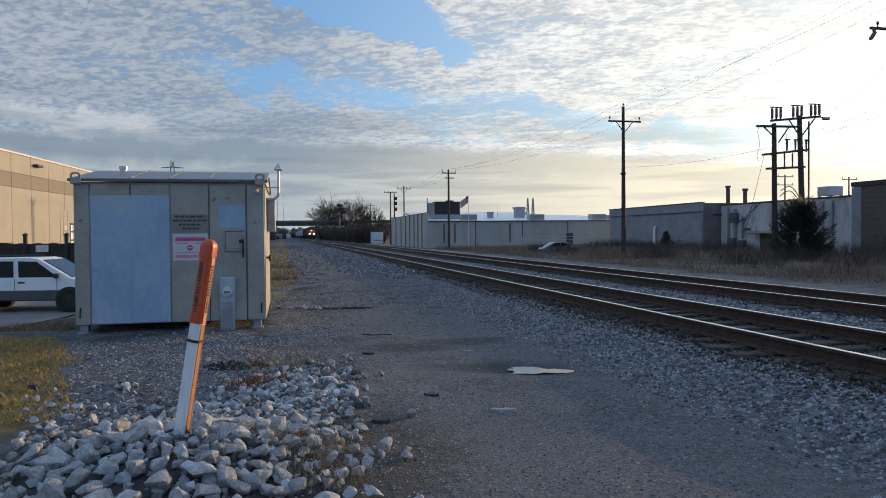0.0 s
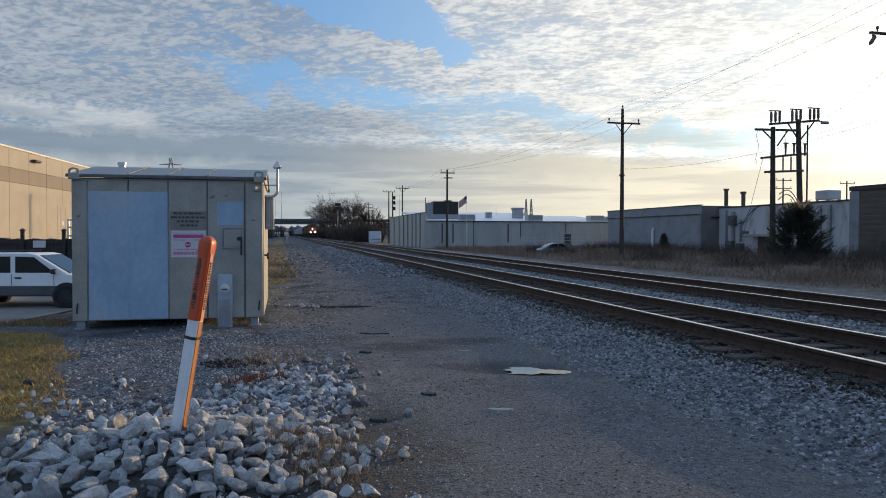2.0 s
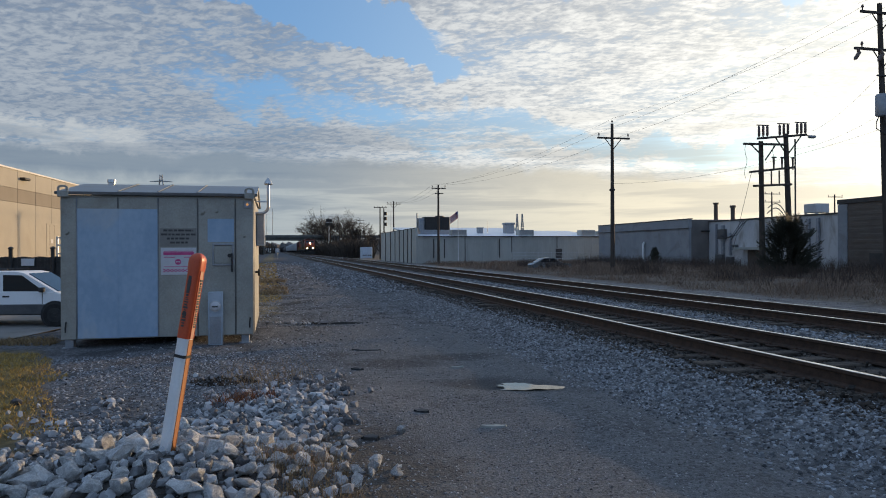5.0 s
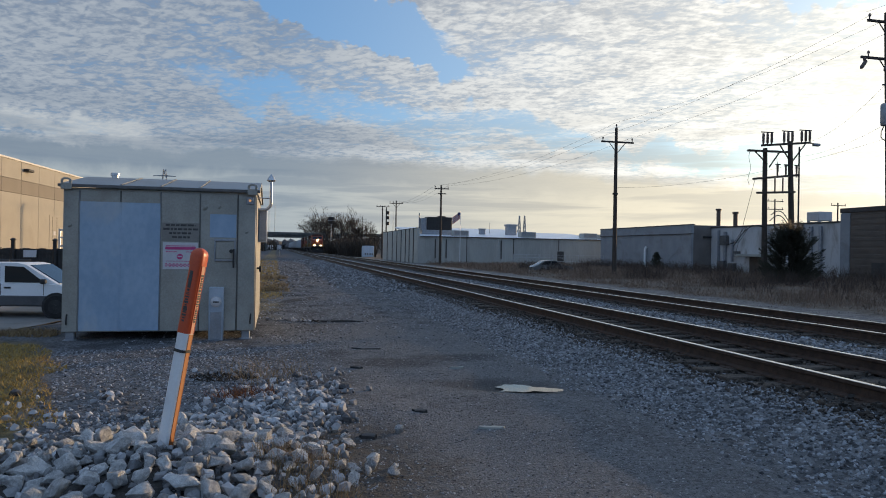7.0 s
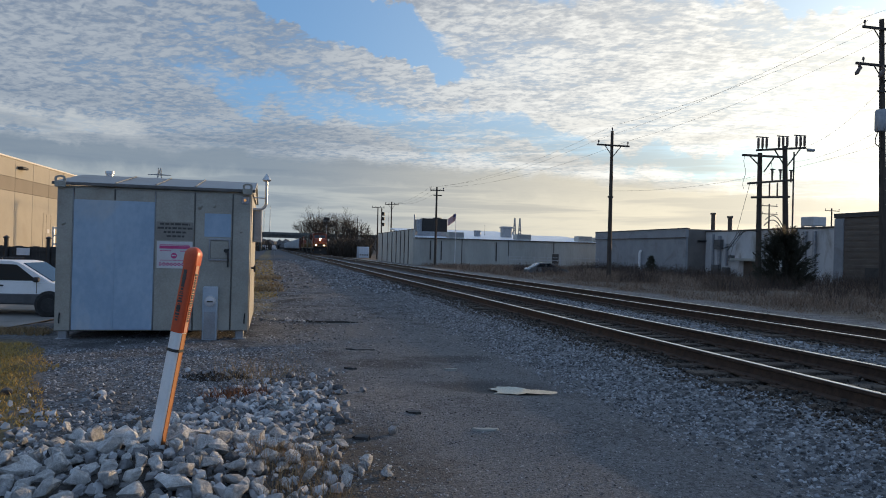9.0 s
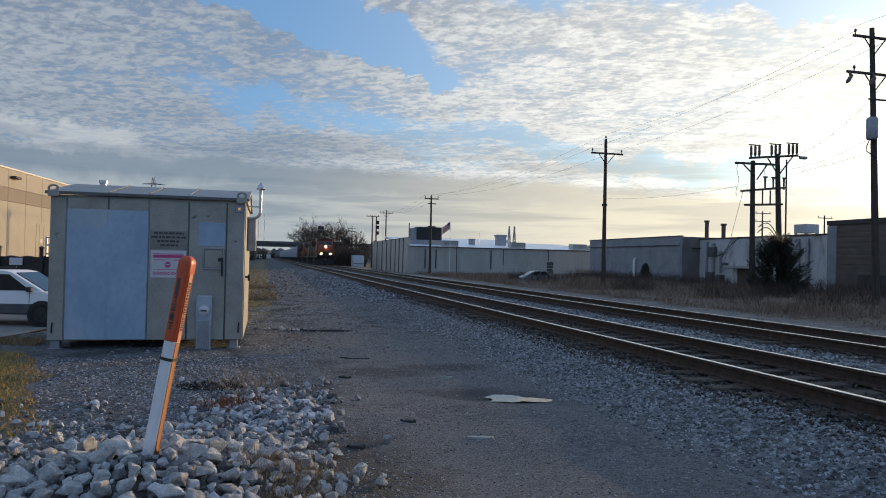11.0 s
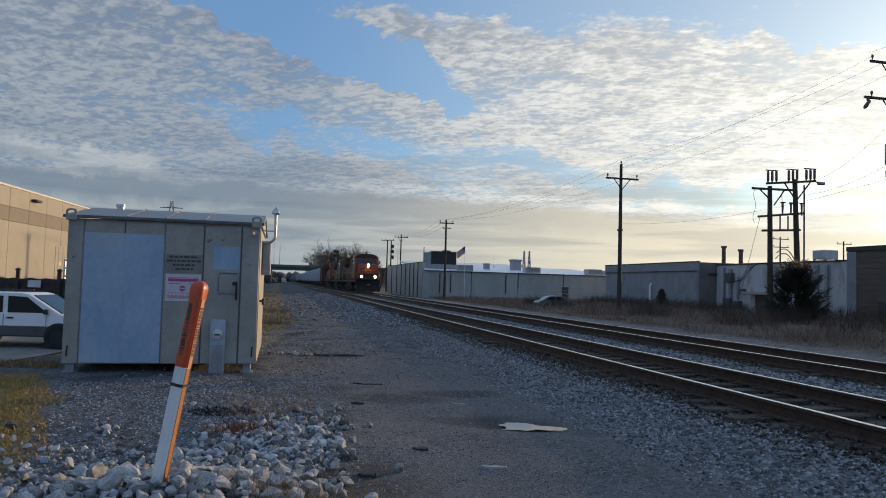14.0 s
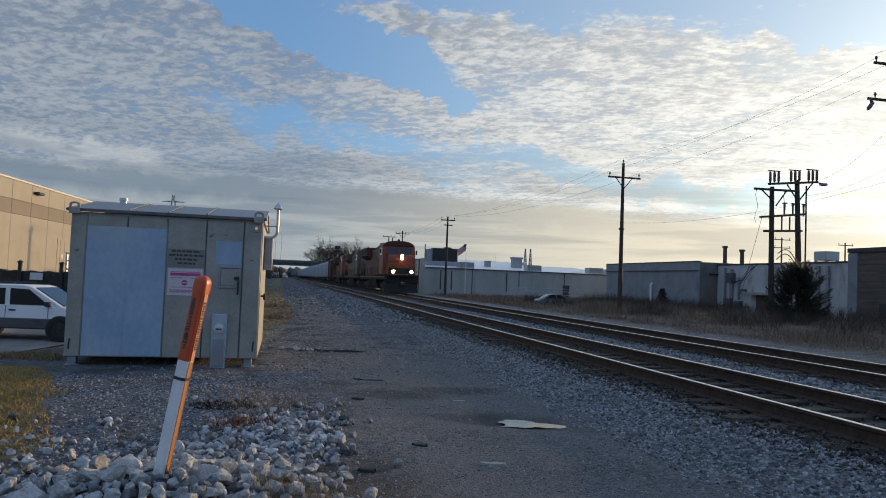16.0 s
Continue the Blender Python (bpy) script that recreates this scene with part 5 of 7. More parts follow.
for dx, z in ((-1.3, 11.5), (1.4, 11.5), (0, 12.75)):
    wire((28.0 + dx, 55.05, z), (34.0 + dx * 1.1, 33.35, 15.4), 0.5)
    wire((28.0 + dx, 55.05, z), (22.6 + dx * 0.7, 97.25, 10.8), 0.9)
    wire((22.6 + dx * 0.7, 97.25, 10.8), (24.5 + dx, 147.1, 11.7), 1.0, 0.01)
wire((34.0 - 0.9, 33.3, 9.0), (43.7, 53.9, 10.4), 0.5)
wire((34.2, 33.3, 8.6), (28.0, 55.05, 7.2), 0.8)
wire((34.0, 33.3, 12.0), (46.0, 53.9, 11.8), 0.6)
wire((34.0 - 2.0, 33.3, 15.4), (27.0, -10.0, 14.5), 0.6)
wire((34.0 + 0.9, 33.3, 15.4), (30.0, -10.0, 14.5), 0.6)
wire((35.0, 33.3, 10.5), (49.0, 42.0, 5.6), 0.3)


# ---- the bridge and the distance ----
def build_bridge():
    b = thing("road_bridge", at(0, 335, 0), "concrete road bridge over the railway", "bridge")
    part("deck", Geo().box(-60, 75, 0, 11, 7.4, 8.0, 0.05), "bridge_concrete", b)
    for y in (0.8, 3.2, 5.6, 8.0, 10.2):
        part("girder", Geo().box(-22, 30, y - 0.25, y + 0.25, 6.3, 7.4, 0.04), "bridge_concrete", b)
    part("parapet", Geo().box(-60, 75, -0.15, 0.15, 7.7, 8.75, 0.04), "bridge_concrete", b, "pale concrete parapet")
    part("parapet", Geo().box(-60, 75, 10.85, 11.15, 7.7, 8.75, 0.04), "bridge_concrete", b, "pale concrete parapet")
    for L in (-4.5, 14.8):
        part("pier_cap", Geo().box(L - 0.7, L + 0.7, 0.3, 10.7, 5.5, 6.3, 0.05), "bridge_concrete", b)
        for y in (1.5, 5.5, 9.5):
            part("pier_column", Geo().tube([(L, y, -0.6), (L, y, 5.5)], 0.5, 12), "bridge_concrete", b)
    for L0, L1 in ((-23, -20), (28, 31)):
        part("abutment", Geo().box(L0, L1, 0, 11, -1, 6.4), "bridge_concrete", b)
    for L, h in ((-3.2, 9.5), (-0.6, 12.0)):
        lamp = thing("street_lamp", at(L, 336, 8.7), "thin steel street lamp on the bridge", "street lamp", "bridge lamps")
        part("post", Geo().tube([(0, 0, 0), (0, 0, h)], [0.14, 0.08], 8), "steel_grey", lamp)
        part("arm", Geo().tube([(0, 0, h), (0, 1.4, h + 0.2)], 0.05, 6), "steel_grey", lamp)
        part("lantern", Geo().box(-0.15, 0.15, 1.2, 1.9, h + 0.1, h + 0.28, 0.04), "steel_grey", lamp)


build_bridge()


def build_pylon(L, a, height, half, arm):
    p = thing("lattice_tower", at(L, a, 0), "distant steel lattice tower", "lattice tower", "lattice towers")
    g = Geo()
    n = 8
    for k in range(n):
        z0, z1 = height * k / n, height * (k + 1) / n
        w0, w1 = half * (1 - 0.85 * k / n), half * (1 - 0.85 * (k + 1) / n)
        c0 = [(-w0, -w0, z0), (w0, -w0, z0), (w0, w0, z0), (-w0, w0, z0)]
        c1 = [(-w1, -w1, z1), (w1, -w1, z1), (w1, w1, z1), (-w1, w1, z1)]
        for i in range(4):
            g.tube([c0[i], c1[i]], 0.28, 4)
            g.tube([c0[i], c1[(i + 1) % 4]], 0.16, 4)
            g.tube([c0[(i + 1) % 4], c1[i]], 0.16, 4)
    part("tower_frame", g, "steel_grey", p)
    for z in arm:
        w = 9.0
        part("tower_arm", Geo().tube([(-w, 0, z), (0, 0, z + 0.8), (w, 0, z)], 0.4, 4).tube([(-w, 0, z), (w, 0, z)], 0.25, 4), "steel_grey", p)


build_pylon(-92.3, 635.3, 66, 6, (60.0,))
build_pylon(234.5, 665, 37, 2.2, ())
build_pylon(239.5, 664, 37, 2.2, ())


def blades(name, spots, material, label, category, seed, heights, width, lean=0.35):
    """Grass or weeds: many thin two-piece blades. spots: (x, y, z) of the roots."""
    rs = np.random.RandomState(seed)
    p = np.array(spots)
    k = len(p)
    ang = rs.uniform(0, 2 * np.pi, k)
    h = rs.uniform(heights[0], heights[1], k)
    side = np.stack([np.cos(ang), np.sin(ang), np.zeros(k)], 1) * (width * rs.uniform(0.6, 1.3, k) / 2)[:, None]
    out = rs.normal(0, lean, (k, 2)) * h[:, None]
    tip = p + np.concatenate([out, h[:, None]], 1)
    mid = p + np.concatenate([out * 0.35, h[:, None] * 0.55], 1)
    verts = np.stack([p - side, p + side, mid + side * 0.8, mid - side * 0.8, tip], 1).reshape(-1, 3)
    faces = []
    for i in range(k):
        b = 5 * i
        faces += [(b, b + 1, b + 2, b + 3), (b + 3, b + 2, b + 4)]
    me = bpy.data.meshes.new(name)
    me.from_pydata(verts.tolist(), [], faces)
    me.materials.append(M[material])
    ob = new(name, me)
    return tagged(ob, label, category, kind="stuff")


def limb(g, tips, rs, p, way, length, r, depth):
    """A branch that bends and forks."""
    pts, radii = [p], [r]
    q, w = p.copy(), way.copy()
    for k in range(3):
        w = (w + Vector(rs.normal(0, 0.14, 3)) + Vector((0, 0, 0.06))).normalized()
        q = q + w * length / 3
        pts.append(q.copy())
        radii.append(r * (1 - 0.16 * (k + 1)))
    g.tube(pts, radii, 6 if depth > 2 else 4 if depth > 1 else 3, caps=False)
    if depth == 0:
        return
    for k in range(4 if depth > 2 else 4):
        t = rs.uniform(0.45, 1.0) if k else 1.0
        i = min(2, int(t * 3))
        start = pts[i].lerp(pts[i + 1], t * 3 - i) if t < 1 else pts[-1]
        axis = Vector(rs.normal(0, 1, 3)).normalized()
        turn = Matrix.Rotation(rs.uniform(0.35, 0.85), 3, axis)
        limb(g, tips, rs, start, (turn @ w).normalized(), length * rs.uniform(0.62, 0.8), max(0.028, radii[-1] * 0.72), depth - 1)


def build_bare_tree(L, a, height, seed, depth=5):
    rs = np.random.RandomState(seed)
    p = TRACK @ Vector((L, a, 0))
    z = level(p.x, p.y)
    tree = thing("bare_tree", at(L, a, z), "leafless winter tree with a broad twiggy crown", "tree", "bare trees")
    t = height * 0.17
    part("trunk", Geo().tube([(0, 0, -0.3), (0.1, 0, t * 0.5), (0.0, 0.1, t)], [height * 0.03, height * 0.022, height * 0.02], 10), "bark", tree)
    crown = Geo()
    for k in range(5):
        ang = 2 * math.pi * k / 5 + rs.uniform(-0.4, 0.4)
        w = Vector((math.cos(ang) * 0.75, math.sin(ang) * 0.75, rs.uniform(0.7, 1.3))).normalized()
        limb(crown, None, rs, Vector((0, 0.1, t * rs.uniform(0.8, 1.0))), w, height * 0.27, height * 0.016, depth - 1)
    limb(crown, None, rs, Vector((0, 0.1, t)), Vector((0, 0, 1)), height * 0.3, height * 0.018, depth - 1)
    part("crown", crown, "bark", tree, "dense dark bare branches", fix=False)


for L, a, h, s in ((21.0, 392, 26, 3), (27.5, 398, 25, 4), (17.6, 405, 15, 5), (25.5, 285, 19, 6), (30.0, 300, 20, 7), (29.0, 238, 12.5, 8), (34.0, 232, 8.5, 9), (24.0, 388, 22, 10), (22.0, 330, 13, 13)):
    build_bare_tree(L, a, h, s)


def build_thicket():
    rs = np.random.RandomState(21)
    spots, n = [], 34000
    for k in range(n):
        a = rs.uniform(176, 328)
        L = rs.uniform(16.0, 24.5 + (a - 176) * 0.08)
        p = TRACK @ Vector((L, a, 0))
        spots.append((p.x, p.y, level(p.x, p.y)))
    blades("thicket", spots, "thicket", "dark leafless brush thicket along the track", "brush", 22, (1.6, 5.2), 0.12, 0.3)


build_thicket()


def build_brush_beyond():
    """Dark brush on both sides of the line behind the bridge."""
    rs = np.random.RandomState(23)
    spots = []
    for k in range(9000):
        a = rs.uniform(400, 640)
        L = rs.uniform(-60, 0.5 - (a - 400) * 0.004) if k % 3 else rs.uniform(15, 70)
        p = TRACK @ Vector((L, a, 0))
        spots.append((p.x, p.y, level(p.x, p.y)))
    blades("brush_beyond_bridge", spots, "thicket", "dark leafless brush along the line beyond the bridge", "brush", 24, (2.0, 7.0), 0.5, 0.22)


build_brush_beyond()


def build_far_woods():
    """A low line of far trees closing the view under the bridge."""
    rs = np.random.RandomState(77)
    g = Geo()
    for k in range(700):
        L, a = rs.uniform(-190, 330), rs.uniform(640, 720)
        r, h = rs.uniform(3, 9), rs.uniform(4, 9)
        pts = [(L, a, -1), (L + rs.normal(0, 0.6), a, h * 0.35), (L + rs.normal(0, 0.8), a, h * 0.75), (L + rs.normal(0, 1), a, h)]
        g.tube(pts, [r * 0.8, r, r * 0.8, r * 0.25], 7)
    ob = part("far_woods", g, "far_hill", smooth=False, fix=False)
    ob.matrix_world = TRACK
    tagged(ob, "far dark line of leafless woods", "woods", kind="stuff")


build_far_woods()


def build_sign_tower():
    s = thing("pole_sign", at(22.5, 300, level(*(TRACK @ Vector((22.5, 300, 0)))[:2])), "dark pole sign rising above the trees", "sign")
    part("pole", Geo().tube([(0, 0, 0), (0, 0, 12.5)], 0.25, 10), "steel_grey", s)
    part("board", Geo().box(-1.3, 1.3, -0.3, 0.3, 12.3, 15.2, 0.05), "black_metal", s)
    part("board_rail", Geo().box(-1.4, 1.4, -0.34, -0.3, 13.6, 13.8), "steel_grey", s)
    k = thing("roadside_container", at(21.1, 164.3, -0.4), "pale blue-white storage container", "container")
    part("box", Geo().box(-1.2, 1.2, 0, 4.0, 0.1, 2.75, 0.04), "blue_white", k)
    for x in (-0.58, 0.58):
        part("door_leaf", Geo().box(x - 0.52, x + 0.52, -0.06, 0.0, 0.2, 2.65, 0.02), "blue_white", k)
    for x in (-0.8, -0.3, 0.3, 0.8):
        part("vent_dot", Geo().box(x - 0.15, x + 0.15, -0.09, -0.06, 0.7, 1.0), "dark_trim", k)
    d = thing("diamond_sign", at(0.75, 150, 0), "white diamond trackside sign on a post", "sign")
    part("post", Geo().tube([(0, 0, 0), (0, 0, 1.5)], 0.05, 8), "steel_grey", d)
    part("plate", Geo().box(-0.33, 0.33, -0.02, 0.02, -0.33, 0.33, 0.005, pose(0, -0.06, 1.75, 0, 45, 0)), "sign_white", d)


build_sign_tower()


# ---- vehicles at rest ----
def build_wheel(parent, x, y, z, r, w, tone="galv"):
    """A road wheel with its axle along y."""
    s = 1 if y > 0 else -1
    g = Geo().tube([(x, y - w / 2, z), (x, y - w / 2 + 0.03, z), (x, y + w / 2 - 0.03, z), (x, y + w / 2, z)], [r * 0.93, r, r, r * 0.93], 24)
    wheel = part("wheel", g, "rubber", parent, "black rubber tyre")
    part("rim", Geo().tube([(x, y + s * (w / 2 - 0.01), z), (x, y + s * (w / 2 + 0.012), z)], r * 0.6, 20), tone, wheel, "metal wheel rim")
    part("hub", Geo().tube([(x, y + s * (w / 2), z), (x, y + s * (w / 2 + 0.03), z)], r * 0.18, 12), "black_metal", wheel)


def build_suv():
    """Front towards +x."""
    car = thing("suv", pose(-11.55, 22.6, -0.64, 0, 0, 3), "white four-door SUV with dark grey lower cladding, parked", "car")
    lower = [(-3.75, 0.42), (-3.8, 0.75), (-3.75, 1.02), (-1.0, 1.06), (0.05, 1.03), (0.85, 0.92), (0.95, 0.78), (0.95, 0.45)]
    part("body", Geo().prism(lower, -0.88, 0.88, "y", 0.05), "car_white", car, "white painted body")
    cabin = [(-3.68, 1.0), (-3.55, 1.60), (-3.3, 1.66), (-1.15, 1.68), (-0.9, 1.63), (0.06, 1.03)]
    part("cabin", Geo().prism(cabin, -0.78, 0.78, "y", 0.07), "car_white", car, "white roof and pillars")
    part("cladding", Geo().box(-3.82, 0.99, -0.905, 0.905, 0.36, 0.70, 0.04), "cladding", car, "dark grey plastic cladding")
    part("bumper", Geo().box(0.82, 1.05, -0.85, 0.85, 0.38, 0.72, 0.05), "cladding", car)
    for s in (-1, 1):
        y = s * 0.785
        for pts in ([(-1.0, 1.56), (-1.55, 1.58), (-1.55, 1.08), (-0.38, 1.08)], [(-1.70, 1.58), (-2.62, 1.58), (-2.68, 1.08), (-1.70, 1.08)], [(-2.78, 1.57), (-3.45, 1.55), (-3.55, 1.10), (-2.84, 1.08)]):
            part("side_window", Geo().prism(pts, y - 0.012, y + 0.012, "y"), "glass", car, "dark tinted side window")
        for x in (-1.62, -0.36, -2.72):
            part("door_gap", Geo().box(x - 0.008, x + 0.008, s * 0.883 - 0.004, s * 0.883 + 0.004, 0.7, 1.05), "dark_trim", car)
        for x in (-1.52, -2.55):
            part("door_handle", Geo().box(x, x + 0.2, s * 0.89 - 0.012, s * 0.89 + 0.012, 0.9, 0.95, 0.008), "black_metal", car)
        part("mirror", Geo().box(-0.42, -0.26, s * 0.95 - 0.08, s * 0.95 + 0.08, 1.05, 1.2, 0.03), "black_metal", car)
        part("roof_rack_rail", Geo().tube([(-3.2, s * 0.62, 1.73), (-1.5, s * 0.62, 1.74)], 0.02, 8), "black_metal", car)
        part("headlight", Geo().box(0.88, 0.97, s * 0.62 - 0.16, s * 0.62 + 0.16, 0.75, 0.9, 0.02), "glass", car)
        for x in (-2.95, 0.02):
            part("wheel_arch", Geo().tube([(x, s * 0.70, 0.37), (x, s * 0.91, 0.37)], 0.42, 24), "black_metal", car, "dark wheel arch")
            build_wheel(car, x, s * 0.82, 0.36, 0.36, 0.24, "black_metal")
    part("windscreen", Geo().prism([(-0.87, 1.60), (0.0, 1.06), (0.04, 1.07), (-0.84, 1.62)], -0.68, 0.68, "y"), "glass", car)
    part("rear_window", Geo().prism([(-3.57, 1.55), (-3.68, 1.10), (-3.70, 1.10), (-3.60, 1.55)], -0.6, 0.6, "y"), "glass", car)
    for x in (-1.55, -2.4):
        part("seat_back", Geo().box(x - 0.08, x + 0.08, -0.6, -0.15, 1.0, 1.45, 0.05), "hopper", car)


build_suv()


def build_sedan():
    car = thing("sedan", at(29.3, 72.5, -0.72), "pale silver sedan parked behind the weeds", "car")
    lower = [(-2.25, 0.35), (-2.3, 0.7), (-2.1, 0.88), (-1.3, 0.95), (0.9, 0.95), (2.1, 0.78), (2.28, 0.6), (2.28, 0.35)]
    part("body", Geo().prism(lower, -0.88, 0.88, "y", 0.06), "car_silver", car)
    part("cabin", Geo().prism([(-1.85, 0.93), (-1.1, 1.40), (-0.3, 1.47), (0.3, 1.42), (1.2, 0.93)], -0.72, 0.72, "y", 0.08), "car_silver", car)
    for pts in ([(-1.45, 0.98), (-1.0, 1.32), (-0.35, 1.38), (-0.35, 0.98)], [(-0.28, 0.98), (-0.28, 1.38), (0.25, 1.34), (0.85, 0.98)]):
        for y in (-0.73, 0.73):
            part("side_window", Geo().prism(pts, y - 0.012, y + 0.012, "y"), "glass", car)
    for x in (-1.4, 1.4):
        for y in (-0.8, 0.8):
            build_wheel(car, x, y, 0.32, 0.32, 0.2)


build_sedan()


def build_far_truck(L, a, tone, turn):
    t = thing("parked_truck", at(L, a, -0.35, turn), "pale delivery truck parked beyond the bridge", "truck", "trucks beyond the bridge")
    part("cargo_box", Geo().box(-1.2, 1.2, 0, 5.0, 0.8, 3.2, 0.05), tone, t)
    part("cab", Geo().prism([(-2.0, 0.6), (-1.95, 1.6), (-1.5, 2.4), (0, 2.5), (0, 0.6)], -1.1, 1.1, "x", 0.06), tone, t)
    part("windscreen", Geo().box(-0.95, 0.95, -1.9, -1.72, 1.65, 2.2), "glass", t)
    for x in (-1.0, 1.0):
        for y in (-1.0, 3.8):
            part("wheel", Geo().tube([(x - 0.14, y, 0.42), (x + 0.14, y, 0.42)], 0.42, 14), "rubber", t)


for far_L, far_a, far_tone, far_turn in ((-2.2, 408, "car_white", 20), (1.4, 430, "hopper", 75), (-6.0, 425, "car_white", 85)):
    build_far_truck(far_L, far_a, far_tone, far_turn)


# ---- fences ----
def build_fences():
    f = thing("screen_fence", pose(-17.7, 30, -0.70, 0, 0, 2), "black slatted screen fence with round-topped posts", "fence")
    for x in (-2.2, 0.0, 1.72, 3.6, 5.6):
        p = part("post", Geo().tube([(x, 0, 0), (x, 0, 2.45)], 0.09, 10), "black_metal", f)
        part("post_cap", Geo().tube([(x, 0, 2.45), (x, 0, 2.5), (x, 0, 2.56)], [0.12, 0.12, 0.03], 10), "black_metal", p)
    for k in range(56):
        x = -2.1 + k * 0.138
        part("slat", Geo().box(x, x + 0.134, 0.03, 0.05, 0.08, 2.12 + 0.02 * math.sin(k * 5)), "black_metal", f)
    for z in (0.3, 1.9):
        part("rail", Geo().box(-2.2, 5.6, -0.03, 0.03, z, z + 0.06), "black_metal", f)
    part("small_sign", Geo().box(0.45, 0.98, -0.06, -0.04, 1.75, 2.05, 0.004), "sign_white", f, "small white sign")
    r = thing("storage_rack", pose(-16.9, 33.5, -0.70), "pale metal storage rack behind the fence", "rack")
    for x in (-0.7, 0.1, 0.9, 1.7):
        part("upright", Geo().box(x - 0.04, x + 0.04, -0.04, 0.04, 0, 3.05), "galv", r)
    for z in (2.2, 2.6, 2.95):
        part("shelf_beam", Geo().box(-0.74, 1.74, -0.05, 0.05, z, z + 0.08), "galv", r)
    b = thing("yellow_gate_box", pose(-18.9, 30.5, -0.70), "yellow plastic gate control box on a plinth", "gate box")
    part("box", Geo().box(-0.25, 0.25, -0.2, 0.2, 0.5, 2.1, 0.04), "yellow_plastic", b)
    part("plinth", Geo().box(-0.3, 0.3, -0.25, 0.25, 0, 0.5, 0.02), "concrete", b)
    part("box_lid", Geo().box(-0.28, 0.28, -0.23, 0.23, 2.1, 2.16, 0.01), "black_metal", b)
    c = thing("wire_fence", at(33.0, 96, -0.5), "low wire fence with thin steel posts", "fence")
    for k in range(9):
        part("post", Geo().tube([(k * 2.0, 0, 0), (k * 2.0, 0, 1.75)], 0.045, 8), "galv", c)
    for z in (0.3, 0.8, 1.3, 1.7):
        part("strand", Geo().tube([(0, 0, z), (16, 0, z)], 0.025, 5), "galv", c)


build_fences()


# ---- the train ----
def build_bogie(parent, y, wheels, gap, r=0.53, half=1.02):
    """A truck with its wheels; rail heads are at z = 0."""
    n = len(wheels)
    b = part("bogie", Geo().box(-0.95, 0.95, y - 0.25, y + 0.25, 0.45, 0.75, 0.05), "loco_black", parent, "black cast steel bogie")
    span = (n - 1) * gap / 2 + 0.45
    for s in (-1, 1):
        g = Geo().prism([(y - span, 0.55), (y - span * 0.9, 0.85), (y - 0.5, 0.95), (y + 0.5, 0.95), (y + span * 0.9, 0.85), (y + span, 0.55), (y + 0.5, 0.40), (y - 0.5, 0.40)], s * half, s * (half + 0.12), "x", 0.02)
        part("side_frame", g, "loco_black", b)
    for k in range(n):
        yy = y + (k - (n - 1) / 2) * gap
        for s in (-1, 1):
            g = Geo().tube([(s * 0.70, yy, r), (s * 0.74, yy, r), (s * 0.84, yy, r)], [r + 0.03, r, r], 20)
            part("wheel", g, "wheel", b, "steel railway wheel")
        part("axle", Geo().tube([(-0.72, yy, r), (0.72, yy, r)], 0.09, 8), "wheel", b)


